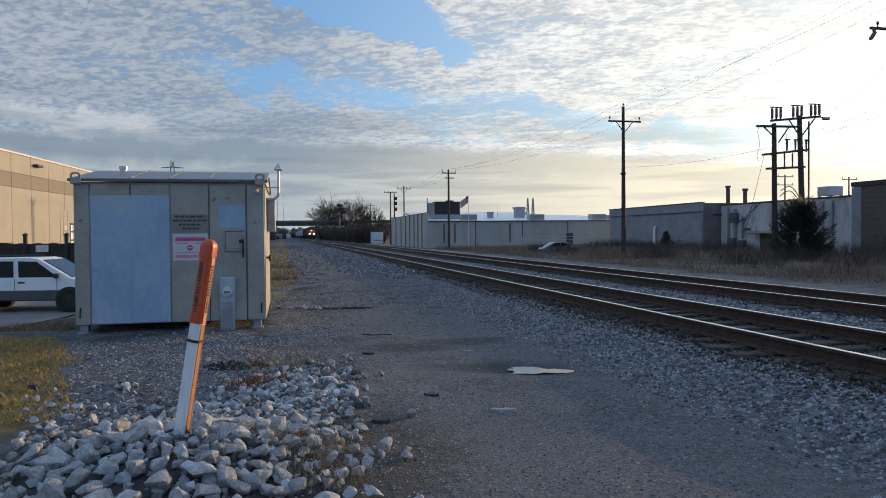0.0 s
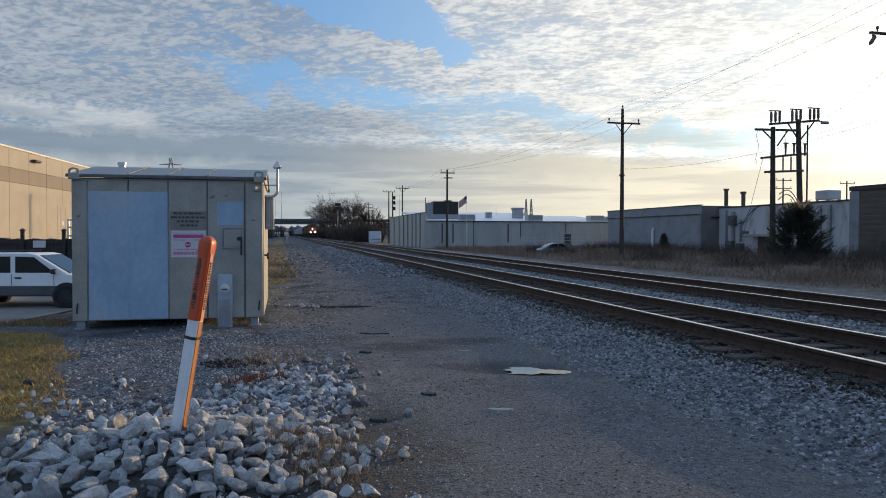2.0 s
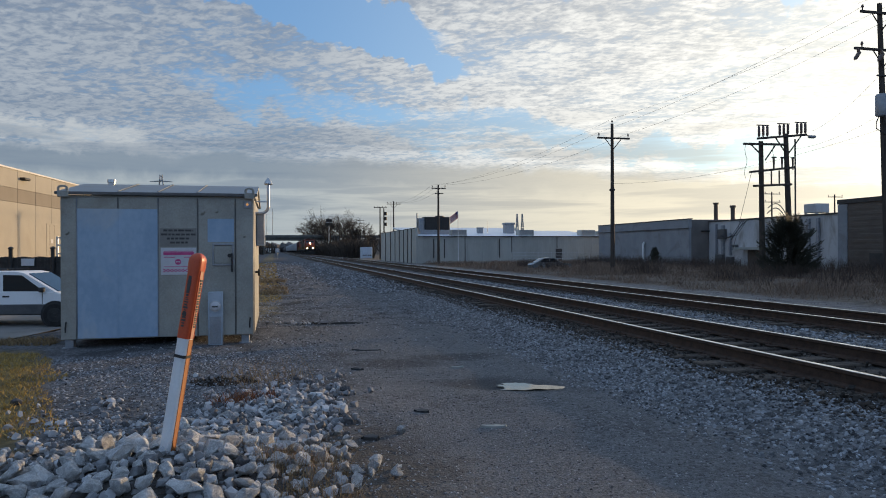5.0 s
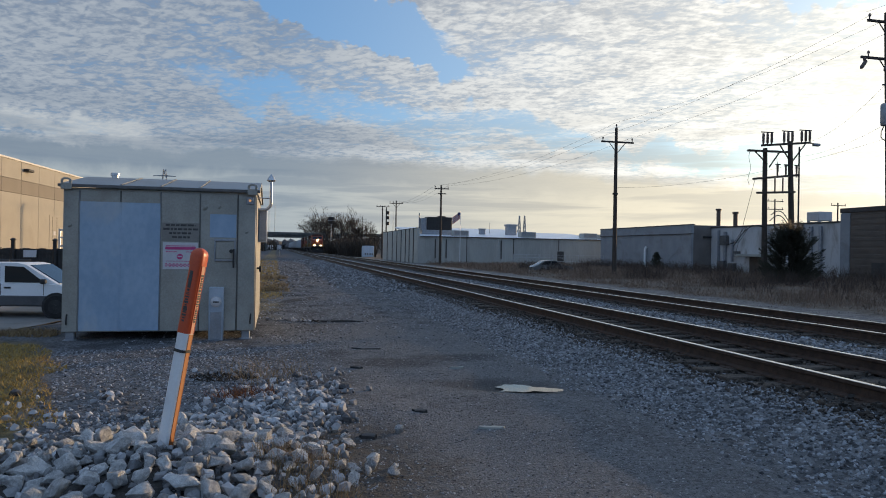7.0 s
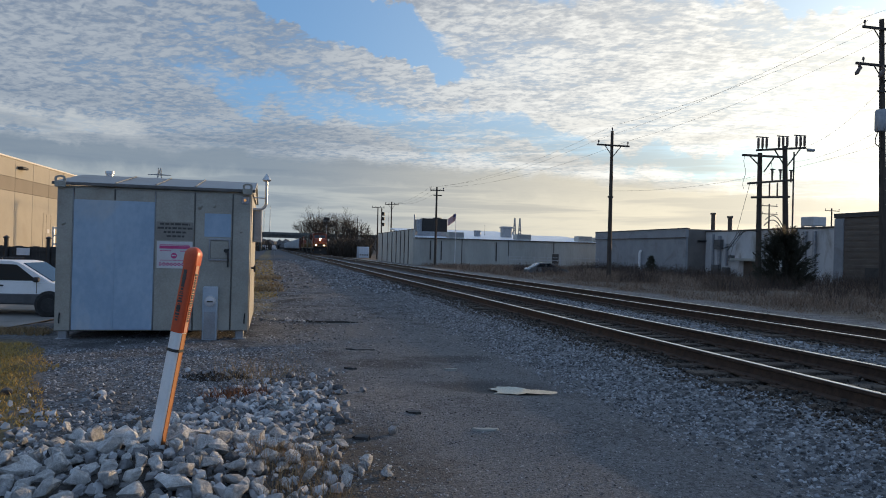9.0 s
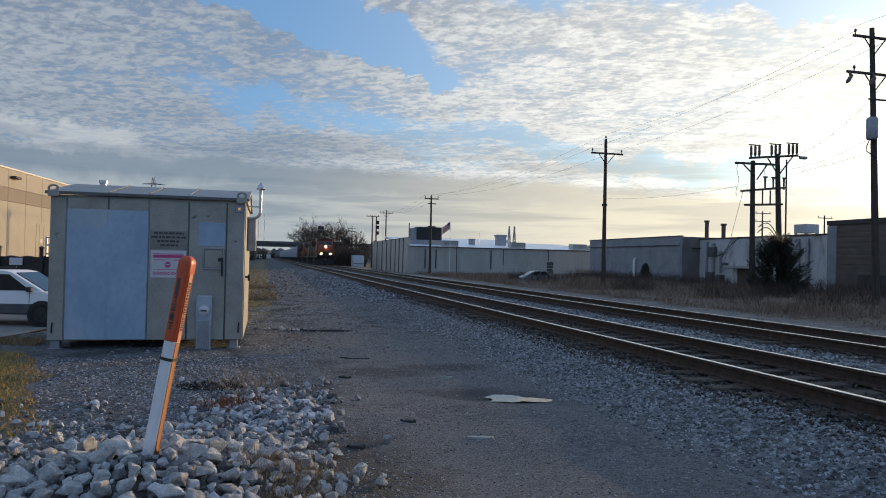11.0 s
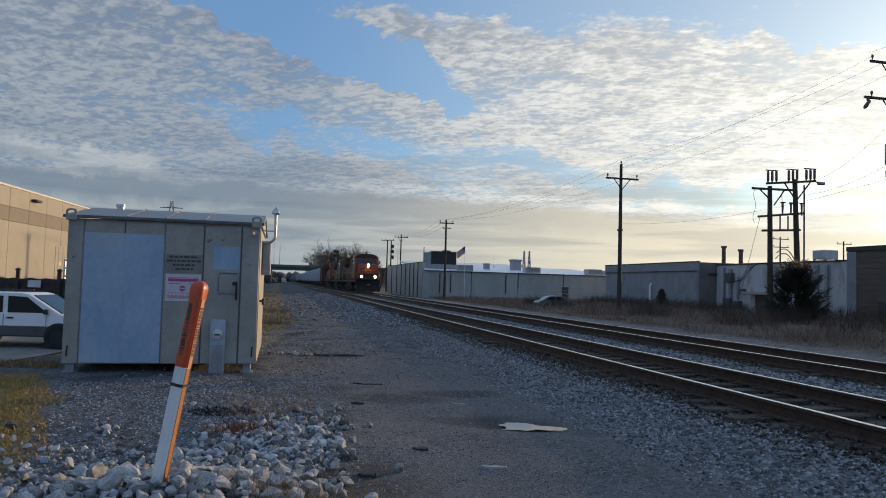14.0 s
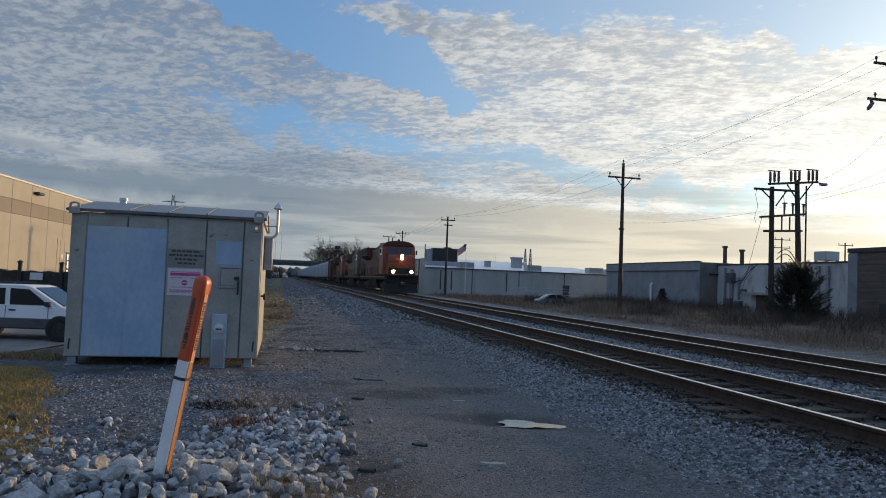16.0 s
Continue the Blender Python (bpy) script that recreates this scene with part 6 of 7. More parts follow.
def build_loco(name, tone, label, lights, dirty="loco_shaded"):
    """The front is at y = 0 and the body runs back along +y. dirty: the tone of hood and cab roof."""
    loco = thing(name, at(FAR_LINE, 300, RAIL), label, "locomotive", "locomotives")
    part("underframe", Geo().box(-1.5, 1.5, 0.7, 21.6, 1.2, 1.55, 0.03), "loco_black", loco)
    part("side_stripe", Geo().box(-1.53, 1.53, 1.0, 21.4, 1.42, 1.50), "stripe_yellow", loco, "yellow stripe along the frame")
    part("snow_plough", Geo().add([(-1.45, 0.55, 0.12), (0, 0.05, 0.12), (1.45, 0.55, 0.12), (-1.45, 0.75, 1.0), (0, 0.45, 1.0), (1.45, 0.75, 1.0),
                                   (-1.45, 0.95, 0.12), (1.45, 0.95, 0.12), (-1.45, 0.95, 1.0), (1.45, 0.95, 1.0)],
                                  [(0, 1, 4, 3), (1, 2, 5, 4), (6, 8, 9, 7), (3, 4, 5, 9, 8), (0, 6, 7, 2, 1), (0, 3, 8, 6), (2, 7, 9, 5)]), "loco_black", loco, "black snow plough")
    part("pilot", Geo().box(-1.5, 1.5, 0.55, 0.95, 0.95, 1.75, 0.04), "loco_black", loco)
    part("anticlimber", Geo().box(-1.25, 1.25, 0.30, 0.9, 1.5, 1.72, 0.04), "loco_black", loco)
    part("coupler", Geo().box(-0.16, 0.16, -0.05, 0.7, 0.75, 1.05, 0.05), "wheel", loco)
    for s in (-1, 1):
        for z in (0.45, 0.85, 1.2):
            part("step", Geo().box(s * 1.2 - 0.28, s * 1.2 + 0.28, 0.85, 1.25, z, z + 0.06), "loco_black", loco)
        part("grab_rail", Geo().tube([(s * 1.42, 0.7, 0.7), (s * 1.42, 0.6, 2.5), (s * 1.1, 0.5, 2.65)], 0.025, 6), "stripe_yellow", loco)
    g = Geo().prism([(0.95, 1.55), (0.92, 2.95), (1.12, 3.35), (1.5, 3.5), (2.7, 3.6), (2.7, 1.55)], -1.15, 1.15, "x", 0.14)
    nose = part("nose", g, tone, loco)
    part("nose_door", Geo().box(-0.85, -0.25, 0.89, 0.93, 1.7, 3.0, 0.02), tone, nose)
    cab = part("cab", Geo().prism([(2.5, 1.55), (2.45, 3.45), (2.85, 4.35), (3.2, 4.62), (5.3, 4.70), (5.3, 1.55)], -1.5, 1.5, "x", 0.22), tone, loco)
    part("cab_roof", Geo().prism([(-1.46, 4.35), (-1.3, 4.58), (-0.95, 4.74), (-0.45, 4.82), (0.45, 4.82), (0.95, 4.74), (1.3, 4.58), (1.46, 4.35)], 2.78, 5.4, "y", 0.08), dirty, cab, "arched cab roof, sooty and toned darker")
    part("lower_nose", Geo().box(-1.18, 1.18, 0.86, 0.94, 1.56, 2.28, 0.02), "loco_black", nose, "black lower nose")
    for s in (-1, 1):
        m = pose(s * 0.72, 0.85, 2.28, 0, s * 38, 0)
        part("nose_chevron", Geo().box(-0.62, 0.62, -0.012, 0.012, -0.03, 0.03, 0, m), "stripe_yellow", nose)
        part("cab_window_frame", Geo().box(s * 0.64 - 0.6, s * 0.64 + 0.6, 2.42, 2.46, 3.46, 3.55), "loco_black", cab)
    for s in (-1, 1):
        g = Geo().add([(s * 0.10, 2.455, 3.55), (s * 1.18, 2.50, 3.55), (s * 1.18, 2.80, 4.18), (s * 0.10, 2.76, 4.22), (s * 0.10, 2.43, 3.56), (s * 1.18, 2.475, 3.56), (s * 1.18, 2.775, 4.19), (s * 0.10, 2.735, 4.23)],
                      [(0, 1, 2, 3), (4, 5, 6, 7), (0, 1, 5, 4), (1, 2, 6, 5), (2, 3, 7, 6), (3, 0, 4, 7)])
        part("windscreen", g, "glass", cab, "dark windscreen pane")
        for y0, y1 in ((3.2, 4.0), (4.1, 4.9)):
            part("side_window", Geo().box(s * 1.5 - 0.015, s * 1.5 + 0.015, y0, y1, 3.5, 4.15, 0.01), "glass", cab)
        part("number_board", Geo().box(s * 0.75 - 0.35, s * 0.75 + 0.35, 2.86, 2.98, 4.33, 4.52, 0.02), "stencil", cab)
        part("mirror", Geo().box(s * 1.68 - 0.08, s * 1.68 + 0.08, 3.0, 3.05, 3.6, 4.0), "black_metal", cab)
    part("hood", Geo().box(-0.95, 0.95, 5.3, 20.9, 1.55, 4.35, 0.12), dirty, loco, "engine hood, sooty and toned darker for shade")
    for k in range(11):
        y = 5.6 + k * 0.92
        for s in (-1, 1):
            part("hood_door", Geo().box(s * 0.955 - 0.02, s * 0.955 + 0.02, y, y + 0.84, 1.75, 3.7, 0.01), dirty, loco)
    part("hood_top", Geo().box(-0.7, 0.7, 6.0, 15.0, 4.35, 4.62, 0.08), "loco_black", loco, "sooty roof equipment")
    part("exhaust", Geo().box(-0.35, 0.35, 9.2, 10.4, 4.6, 4.85, 0.05), "loco_black", loco)
    part("inverter_cab", Geo().box(-1.4, 1.4, 5.3, 7.4, 3.0, 4.5, 0.1), dirty, loco)
    part("radiator", Geo().prism([(-0.95, 3.3), (-1.52, 3.75), (-1.52, 4.62), (1.52, 4.62), (1.52, 3.75), (0.95, 3.3)], 15.4, 20.9, "y", 0.06), dirty, loco)
    for s in (-1, 1):
        part("radiator_grille", Geo().box(s * 1.525 - 0.02, s * 1.525 + 0.02, 15.8, 20.5, 3.85, 4.5), "loco_black", loco, "dark radiator grille")
        for k in range(9):
            y = 5.8 + k * 1.75
            part("rail_post", Geo().tube([(s * 1.46, y, 1.55), (s * 1.46, y, 2.55)], 0.025, 6), "stripe_yellow", loco)
        part("handrail", Geo().tube([(s * 1.46, 5.4, 2.5), (s * 1.46, 20.5, 2.5)], 0.025, 6), "stripe_yellow", loco)
    part("front_rail", Geo().tube([(-1.3, 0.45, 1.7), (-1.3, 0.45, 2.6), (-0.5, 0.4, 2.7), (0.5, 0.4, 2.7), (1.3, 0.45, 2.6), (1.3, 0.45, 1.7)], 0.025, 6), "stripe_yellow", loco)
    part("fuel_tank", Geo().prism([(-1.4, 0.9), (-1.4, 1.2), (1.4, 1.2), (1.4, 0.9), (1.1, 0.35), (-1.1, 0.35)], 7.6, 13.6, "y", 0.05), "loco_black", loco, "black fuel tank")
    part("horn", Geo().tube([(0, 4.0, 4.8), (0, 3.4, 4.9), (0, 3.2, 4.9)], [0.05, 0.06, 0.12], 8), "black_metal", loco)
    build_bogie(loco, 4.3, (0, 1, 2), 1.85)
    build_bogie(loco, 17.4, (0, 1, 2), 1.85)
    house = part("headlight_case", Geo().box(-0.19, 0.19, 0.93, 1.3, 3.00, 3.56, 0.05), "loco_black", loco)
    for s in (-1, 1):
        if lights:
            part("headlight", Geo().tube([(0, 0.93, 3.28 + s * 0.115), (0, 0.86, 3.28 + s * 0.12)], [0.13, 0.12], 16), "lamp", house, "lit headlight")
        case = part("ditch_light_case", Geo().box(s * 0.82 - 0.17, s * 0.82 + 0.17, 0.42, 0.7, 1.78, 2.1, 0.04), "loco_black", loco)
        if lights:
            part("ditch_light", Geo().tube([(s * 0.82, 0.43, 1.94), (s * 0.82, 0.36, 1.94)], [0.15, 0.14], 16), "lamp", case, "lit ditch light")
    return loco


def build_boxcar():
    car = thing("boxcar", at(FAR_LINE, 380, RAIL), "dark red boxcar with ribbed steel sides", "freight wagon")
    part("body", Geo().box(-1.5, 1.5, 0.4, 12.4, 1.1, 4.4, 0.06), "loco_red", car)
    part("roof", Geo().prism([(-1.55, 4.4), (-1.2, 4.6), (1.2, 4.6), (1.55, 4.4)], 0.35, 12.45, "y", 0.03), "loco_red", car)
    for k in range(13):
        for s in (-1, 1):
            part("side_rib", Geo().box(s * 1.5 - 0.05, s * 1.5 + 0.05, 0.8 + k * 0.93, 0.9 + k * 0.93, 1.2, 4.3), "loco_red", car)
    for s in (-1, 1):
        part("sliding_door", Geo().box(s * 1.56 - 0.03, s * 1.56 + 0.03, 5.0, 8.0, 1.25, 4.2, 0.02), "loco_red", car)
    build_bogie(car, 2.2, (0, 1), 1.75, 0.46)
    build_bogie(car, 10.6, (0, 1), 1.75, 0.46)
    return car


def build_hopper():
    car = thing("covered_hopper", at(FAR_LINE, 400, RAIL), "light grey covered hopper wagon with curved sides", "freight wagon", "hopper wagons")
    prof = [(-1.45, 1.25), (-1.60, 2.0), (-1.62, 2.9), (-1.5, 3.8), (-1.2, 4.35), (-0.5, 4.6), (0.5, 4.6), (1.2, 4.35), (1.5, 3.8), (1.62, 2.9), (1.60, 2.0), (1.45, 1.25)]
    part("body", Geo().prism(prof, 2.3, 15.3, "y", 0.1), "hopper", car, "pale grey curved steel body")
    for k in range(11):
        y = 2.5 + k * 1.24
        part("body_rib", Geo().prism([(a * 1.03, 2.95 + (b - 2.95) * 1.02) for a, b in prof], y, y + 0.09, "y"), "hopper", car)
    for y, s in ((2.3, -1), (15.3, 1)):
        part("end_slope", Geo().prism([(y, 4.2), (y, 2.0), (y + s * 0.2, 4.2)], -1.3, 1.3, "x"), "hopper", car)
        part("end_platform", Geo().box(-1.45, 1.45, min(y, y + s * 1.2), max(y, y + s * 1.2), 1.0, 1.2, 0.02), "loco_black", car)
        for x in (-1.3, 1.3):
            part("end_post", Geo().box(x - 0.06, x + 0.06, y + s * 1.1 - 0.06, y + s * 1.1 + 0.06, 1.2, 4.2), "hopper", car)
        for k in range(6):
            part("ladder_rung", Geo().tube([(0.8, y + s * 1.1, 1.5 + k * 0.45), (1.3, y + s * 1.1, 1.5 + k * 0.45)], 0.02, 5), "hopper", car)
    for y in (4.0, 7.2, 10.4, 13.6):
        part("discharge_bay", Geo().add([(-1.2, y - 1.3, 1.3), (1.2, y - 1.3, 1.3), (1.2, y + 1.3, 1.3), (-1.2, y + 1.3, 1.3), (-0.5, y - 0.35, 0.5), (0.5, y - 0.35, 0.5), (0.5, y + 0.35, 0.5), (-0.5, y + 0.35, 0.5)],
                                        [(0, 1, 2, 3), (4, 5, 6, 7), (0, 1, 5, 4), (1, 2, 6, 5), (2, 3, 7, 6), (3, 0, 4, 7)]), "hopper", car)
    part("roof_hatch_row", Geo().box(-0.3, 0.3, 2.0, 15.6, 4.58, 4.75, 0.04), "hopper", car)
    part("underframe", Geo().box(-1.35, 1.35, 0.2, 17.4, 0.95, 1.2, 0.03), "loco_black", car)
    build_bogie(car, 2.1, (0, 1), 1.75, 0.46)
    build_bogie(car, 15.5, (0, 1), 1.75, 0.46)
    return car


LEAD = build_loco("lead_locomotive", "loco_orange", "orange and black diesel locomotive with lit headlights", True)
SECOND = build_loco("second_locomotive", "loco_yellow", "dirty yellow-grey diesel locomotive in the train", False, "loco_yellow")
THIRD = build_loco("third_locomotive", "loco_orange", "dirty orange diesel locomotive behind the others", False)
BOXCAR = build_boxcar()
HOPPERS = [build_hopper()]
for k in range(13):
    HOPPERS.append(copy_thing(HOPPERS[0], at(FAR_LINE, 420 + 18 * k, RAIL)))
TRAIN = [(LEAD, 0.0), (SECOND, 22.5), (THIRD, 45.0), (BOXCAR, 67.5)] + [(h, 81.0 + 18.0 * i) for i, h in enumerate(HOPPERS)]
# seconds, metres along the track to the headlight
RUN = [(0, 290.0), (2, 260.0), (4, 230.5), (6.5, 193.5), (9, 156.5), (11.5, 121.0), (12.5, 107.0), (14, 87.0), (15, 74.5), (16, 62.8)]


# ---- evergreen, weeds, grass ----
def build_evergreen():
    rs = np.random.RandomState(5)
    t = thing("evergreen_shrub", at(39.9, 48.5, -0.45), "dark bushy evergreen tree beside the wall", "tree")
    part("trunk", Geo().tube([(0, 0, -0.3), (0.1, 0, 2.0), (0, 0, 4.6)], [0.16, 0.12, 0.03], 8), "bark", t)
    g = Geo()
    for k in range(560):
        z = 4.7 * rs.uniform(0.02, 1.0) ** 1.15
        full = 2.4 * (1 - (z / 5.15) ** 3.6) * min(1.0, 0.8 + z * 0.2)
        reach = full * (rs.uniform(0.4, 0.95) if k % 4 else rs.uniform(0.9, 1.1))
        a = rs.uniform(0, 2 * math.pi)
        out = Vector((math.cos(a), math.sin(a), 0))
        # each spray leaves the trunk low and sweeps up to its tip
        p = Vector((0, 0, max(0.1, z - 0.7 - 0.25 * reach)))
        q = out * reach + Vector((0, 0, z + rs.uniform(0.0, 0.35)))
        bend = out * reach * 0.62 + Vector((0, 0, p.z + (q.z - p.z) * 0.35))
        for j in range(46):
            f = rs.uniform(0.3, 1.0)
            c = p.lerp(bend, f).lerp(bend.lerp(q, f), f)
            way = (bend.lerp(q, f) - p.lerp(bend, f)).normalized()
            c = c + Vector(rs.normal(0, 0.10 * (1.25 - f), 3))
            w = (way + Vector(rs.normal(0, 0.38, 3))).normalized() * rs.uniform(0.16, 0.34)
            s = w.orthogonal().normalized() * 0.036
            g.add([tuple(c - s), tuple(c + s), tuple(c + w)], [(0, 1, 2)])
    part("crown", g, "needles", t, "dark green needle clumps", smooth=False, fix=False)
    s = thing("small_evergreen", at(45.3, 78.2, -0.45), "small dark evergreen bush by the grey wall", "bush")
    part("stem", Geo().tube([(0, 0, -0.2), (0, 0, 1.5)], [0.08, 0.02], 6), "bark", s)
    g = Geo()
    for k in range(1500):
        z = rs.uniform(0.1, 2.2)
        r = (1.0 * (1 - (z / 2.5) ** 1.5)) * rs.uniform(0.2, 1.05)
        a = rs.uniform(0, 2 * math.pi)
        c = Vector((r * math.cos(a), r * math.sin(a), z))
        w = Vector(rs.normal(0, 1, 3)).normalized() * 0.25
        o = w.orthogonal().normalized() * 0.05
        g.add([tuple(c - o), tuple(c + o), tuple(c + w)], [(0, 1, 2)])
    part("foliage", g, "needles", s, smooth=False, fix=False)


build_evergreen()


def scatter_spots(n, seed, across, along, keep=None):
    rs = np.random.RandomState(seed)
    out = []
    while len(out) < n:
        L, a = rs.uniform(*across), rs.uniform(*along)
        if keep and not keep(L, a, rs):
            continue
        p = TRACK @ Vector((L, a, 0))
        out.append((p.x, p.y, level(p.x, p.y) - 0.01))
    return out


def tuft_keep(freq, cut):
    def keep(L, a, rs):
        return noise.noise((L * freq, a * freq, 3.3)) + rs.uniform(-0.25, 0.25) > cut
    return keep


blades("weed_clumps", scatter_spots(26000, 131, (21.5, 46), (16, 100), lambda L, a, rs: noise.noise((L * 0.22, a * 0.16, 15)) + 0.45 * noise.noise((L * 0.9, a * 0.7, 5)) > 0.22), "weeds", "clumps of tall dry brown weeds", "weeds", 132, (0.15, 0.85), 0.016, 0.5)
blades("dry_weeds", scatter_spots(42000, 31, (17.0, 36), (14, 100), lambda L, a, rs: L > 20.6 + 2.2 * noise.noise((a * 0.3, 1, 1)) and noise.noise((L * 0.35, a * 0.2, 5)) + rs.uniform(-0.4, 0.4) > -0.10),
       "weeds", "low matted dry weeds beside the tracks", "weeds", 32, (0.04, 0.24), 0.02, 1.3)
blades("dry_weeds_far", scatter_spots(9000, 33, (21.5, 46), (60, 104), tuft_keep(0.3, -0.1)), "weeds", "dry brown weeds in front of the warehouses", "weeds", 34, (0.12, 0.6), 0.05, 0.5)
blades("weeds_by_wall", scatter_spots(9000, 35, (42, 53.5), (42, 98), tuft_keep(0.25, -0.02)), "dark_weeds", "dark dry weeds along the walls", "weeds", 36, (0.3, 1.5), 0.03, 0.4)
blades("dark_brush", scatter_spots(9000, 135, (26, 44), (22, 80), lambda L, a, rs: noise.noise((L * 0.3, a * 0.22, 25)) + 0.4 * noise.noise((L * 1.1, a * 0.9, 9)) > 0.34), "dark_weeds", "dark dead brush standing in clumps", "weeds", 136, (0.3, 1.3), 0.02, 0.55)
blades("verge_grass", scatter_spots(11000, 37, (-1.7, 0.25), (23, 95), lambda L, a, rs: noise.noise((L * 0.9, a * 0.5, 7)) + rs.uniform(-0.3, 0.3) > -0.05), "lawn", "low green and tan grass along the gravel edge", "grass", 38, (0.02, 0.09), 0.02, 0.9)
blades("tan_tufts", scatter_spots(1500, 237, (-0.8, 0.55), (27, 40), tuft_keep(0.55, 0.2)), "dry_grass", "pale tan tufts of dry grass by the gravel", "grass", 238, (0.05, 0.28), 0.02, 0.8)


def lawn_keep(L, a, rs):
    p = TRACK @ Vector((L, a, 0))
    w = 0.5 * noise.noise((p.x * 0.8, p.y * 0.8, 2))
    return -9.5 < p.x < -0.545 * p.y + w and 6.2 + w < p.y < 11.6 + w * 0.6


blades("edge_grass", scatter_spots(5000, 137, (-9.0, -3.8), (12.6, 16.5), lambda L, a, rs: -0.42 < (TRACK @ Vector((L, a, 0))).y - 12.9 + 0.3 * noise.noise((L, 1, 1)) < 0.42), "dry_grass", "strip of dry grass along the car park", "grass", 138, (0.03, 0.12), 0.015, 0.6)
blades("lawn_grass", scatter_spots(22000, 39, (-9, -1), (6, 14.5), lawn_keep), "lawn", "short yellowing lawn grass", "grass", 40, (0.02, 0.06), 0.012, 0.7)


def tuft(name, x, y, n, radius, heights, material, label, seed, width=0.008):
    rs = np.random.RandomState(seed)
    spots = []
    for k in range(n):
        r, a = radius * math.sqrt(rs.uniform(0, 1)), rs.uniform(0, 2 * math.pi)
        px, py = x + r * math.cos(a), y + r * 0.8 * math.sin(a)
        spots.append((px, py, level(px, py) - 0.01))
    blades(name, spots, material, label, "weeds", seed + 1, heights, width, 0.55)


tuft("dry_tuft", -2.35, 9.0, 110, 0.42, (0.08, 0.36), "dry_grass", "spindly tuft of pale dry weed among the stones", 50, 0.005)
tuft("dry_tuft", -1.95, 8.4, 90, 0.30, (0.06, 0.30), "dry_grass", "spindly tuft of pale dry weed among the stones", 52, 0.005)
tuft("dry_tuft", -1.75, 9.1, 60, 0.25, (0.06, 0.40), "dry_grass", "spindly tuft of pale dry weed among the stones", 152, 0.005)
tuft("rusty_weed", -1.95, 7.35, 420, 0.36, (0.03, 0.16), "rust_leaf", "low rust-brown weed among the stones", 54, 0.008)
tuft("dark_weed", -2.6, 8.9, 500, 0.42, (0.01, 0.05), "bark", "dark wilted weed lying flat", 64, 0.035)
tuft("dry_tuft", -0.95, 5.05, 420, 0.36, (0.06, 0.22), "dry_grass", "dry grass at the edge of the stones", 56, 0.004)
tuft("dry_tuft", -0.75, 4.55, 300, 0.3, (0.05, 0.18), "dry_grass", "dry grass at the edge of the stones", 58, 0.004)
tuft("dry_stems", -2.75, 4.25, 14, 0.14, (0.2, 0.45), "dry_grass", "a few tall dry stems among the stones", 60, 0.006)


# ---- stones ----
def stone_shape(seed, flat=0.75):
    """An angular stone of about radius 1: the hull of a few points."""
    rs = np.random.RandomState(seed)
    bm = bmesh.new()
    long, deep = rs.uniform(0.85, 1.15), rs.uniform(0.65, 0.95)
    for k in range(13):
        v = Vector(rs.normal(0, 1, 3)).normalized() * rs.uniform(0.82, 1.05)
        bm.verts.new((v.x * long, v.y * deep, v.z * flat * 0.85))
    bmesh.ops.convex_hull(bm, input=bm.verts)
    bmesh.ops.delete(bm, geom=[v for v in bm.verts if not v.link_faces], context="VERTS")
    bmesh.ops.recalc_face_normals(bm, faces=bm.faces)
    return bm


def worn_stone(seed):
    """A larger rock: broken faces, knocked-off edges and corners, a few dents."""
    bm = stone_shape(seed, 0.82)
    bmesh.ops.dissolve_limit(bm, angle_limit=radians(14), verts=bm.verts[:], edges=bm.edges[:])
    bmesh.ops.bevel(bm, geom=bm.edges[:], offset=0.11, segments=2, profile=0.6, affect="EDGES", clamp_overlap=True)
    bmesh.ops.triangulate(bm, faces=bm.faces[:])
    bmesh.ops.subdivide_edges(bm, edges=[e for e in bm.edges if e.calc_length() > 0.45], cuts=1)
    bmesh.ops.triangulate(bm, faces=bm.faces[:])
    bm.normal_update()
    for v in bm.verts:
        c = v.co
        v.co = c + v.normal * (0.13 * noise.noise((c.x * 1.7 + seed, c.y * 1.7, c.z * 1.7)) + 0.06 * noise.noise((c.x * 4.5, c.y * 4.5 + seed, c.z * 4.5)))
    return bm


TURNS = [np.array(Euler((rnd.uniform(-0.7, 0.7), rnd.uniform(-0.7, 0.7), rnd.uniform(0, 6.28))).to_matrix()).T for k in range(64)]


def stones(name, spots, sizes, material, label, seed, sink=0.3):
    """Many small stones in one mesh."""
    rs = np.random.RandomState(seed)
    shapes = []
    for k in range(10):
        bm = stone_shape(seed * 10 + k, 0.95)
        bm.verts.index_update()
        shapes.append((np.array([v.co[:] for v in bm.verts]), np.array([[v.index for v in f.verts] for f in bm.faces])))
        bm.free()
    V, F, base = [], [], 0
    for (x, y, z), s in zip(spots, sizes):
        v, f = shapes[rs.randint(10)]
        turn = TURNS[rs.randint(64)]
        V.append((v * s) @ turn + (x, y, z + s * sink))
        F.append(f + base)
        base += len(v)
    V, F = np.concatenate(V), np.concatenate(F)
    me = bpy.data.meshes.new(name)
    me.from_pydata(V.tolist(), [], F.tolist())
    me.materials.append(M[material])
    tagged(new(name, me), label, "stones", kind="stuff")


def sized(n, seed, lo, hi):
    rs = np.random.RandomState(seed)
    return lo + (hi - lo) * rs.uniform(0, 1, n) ** 2.2


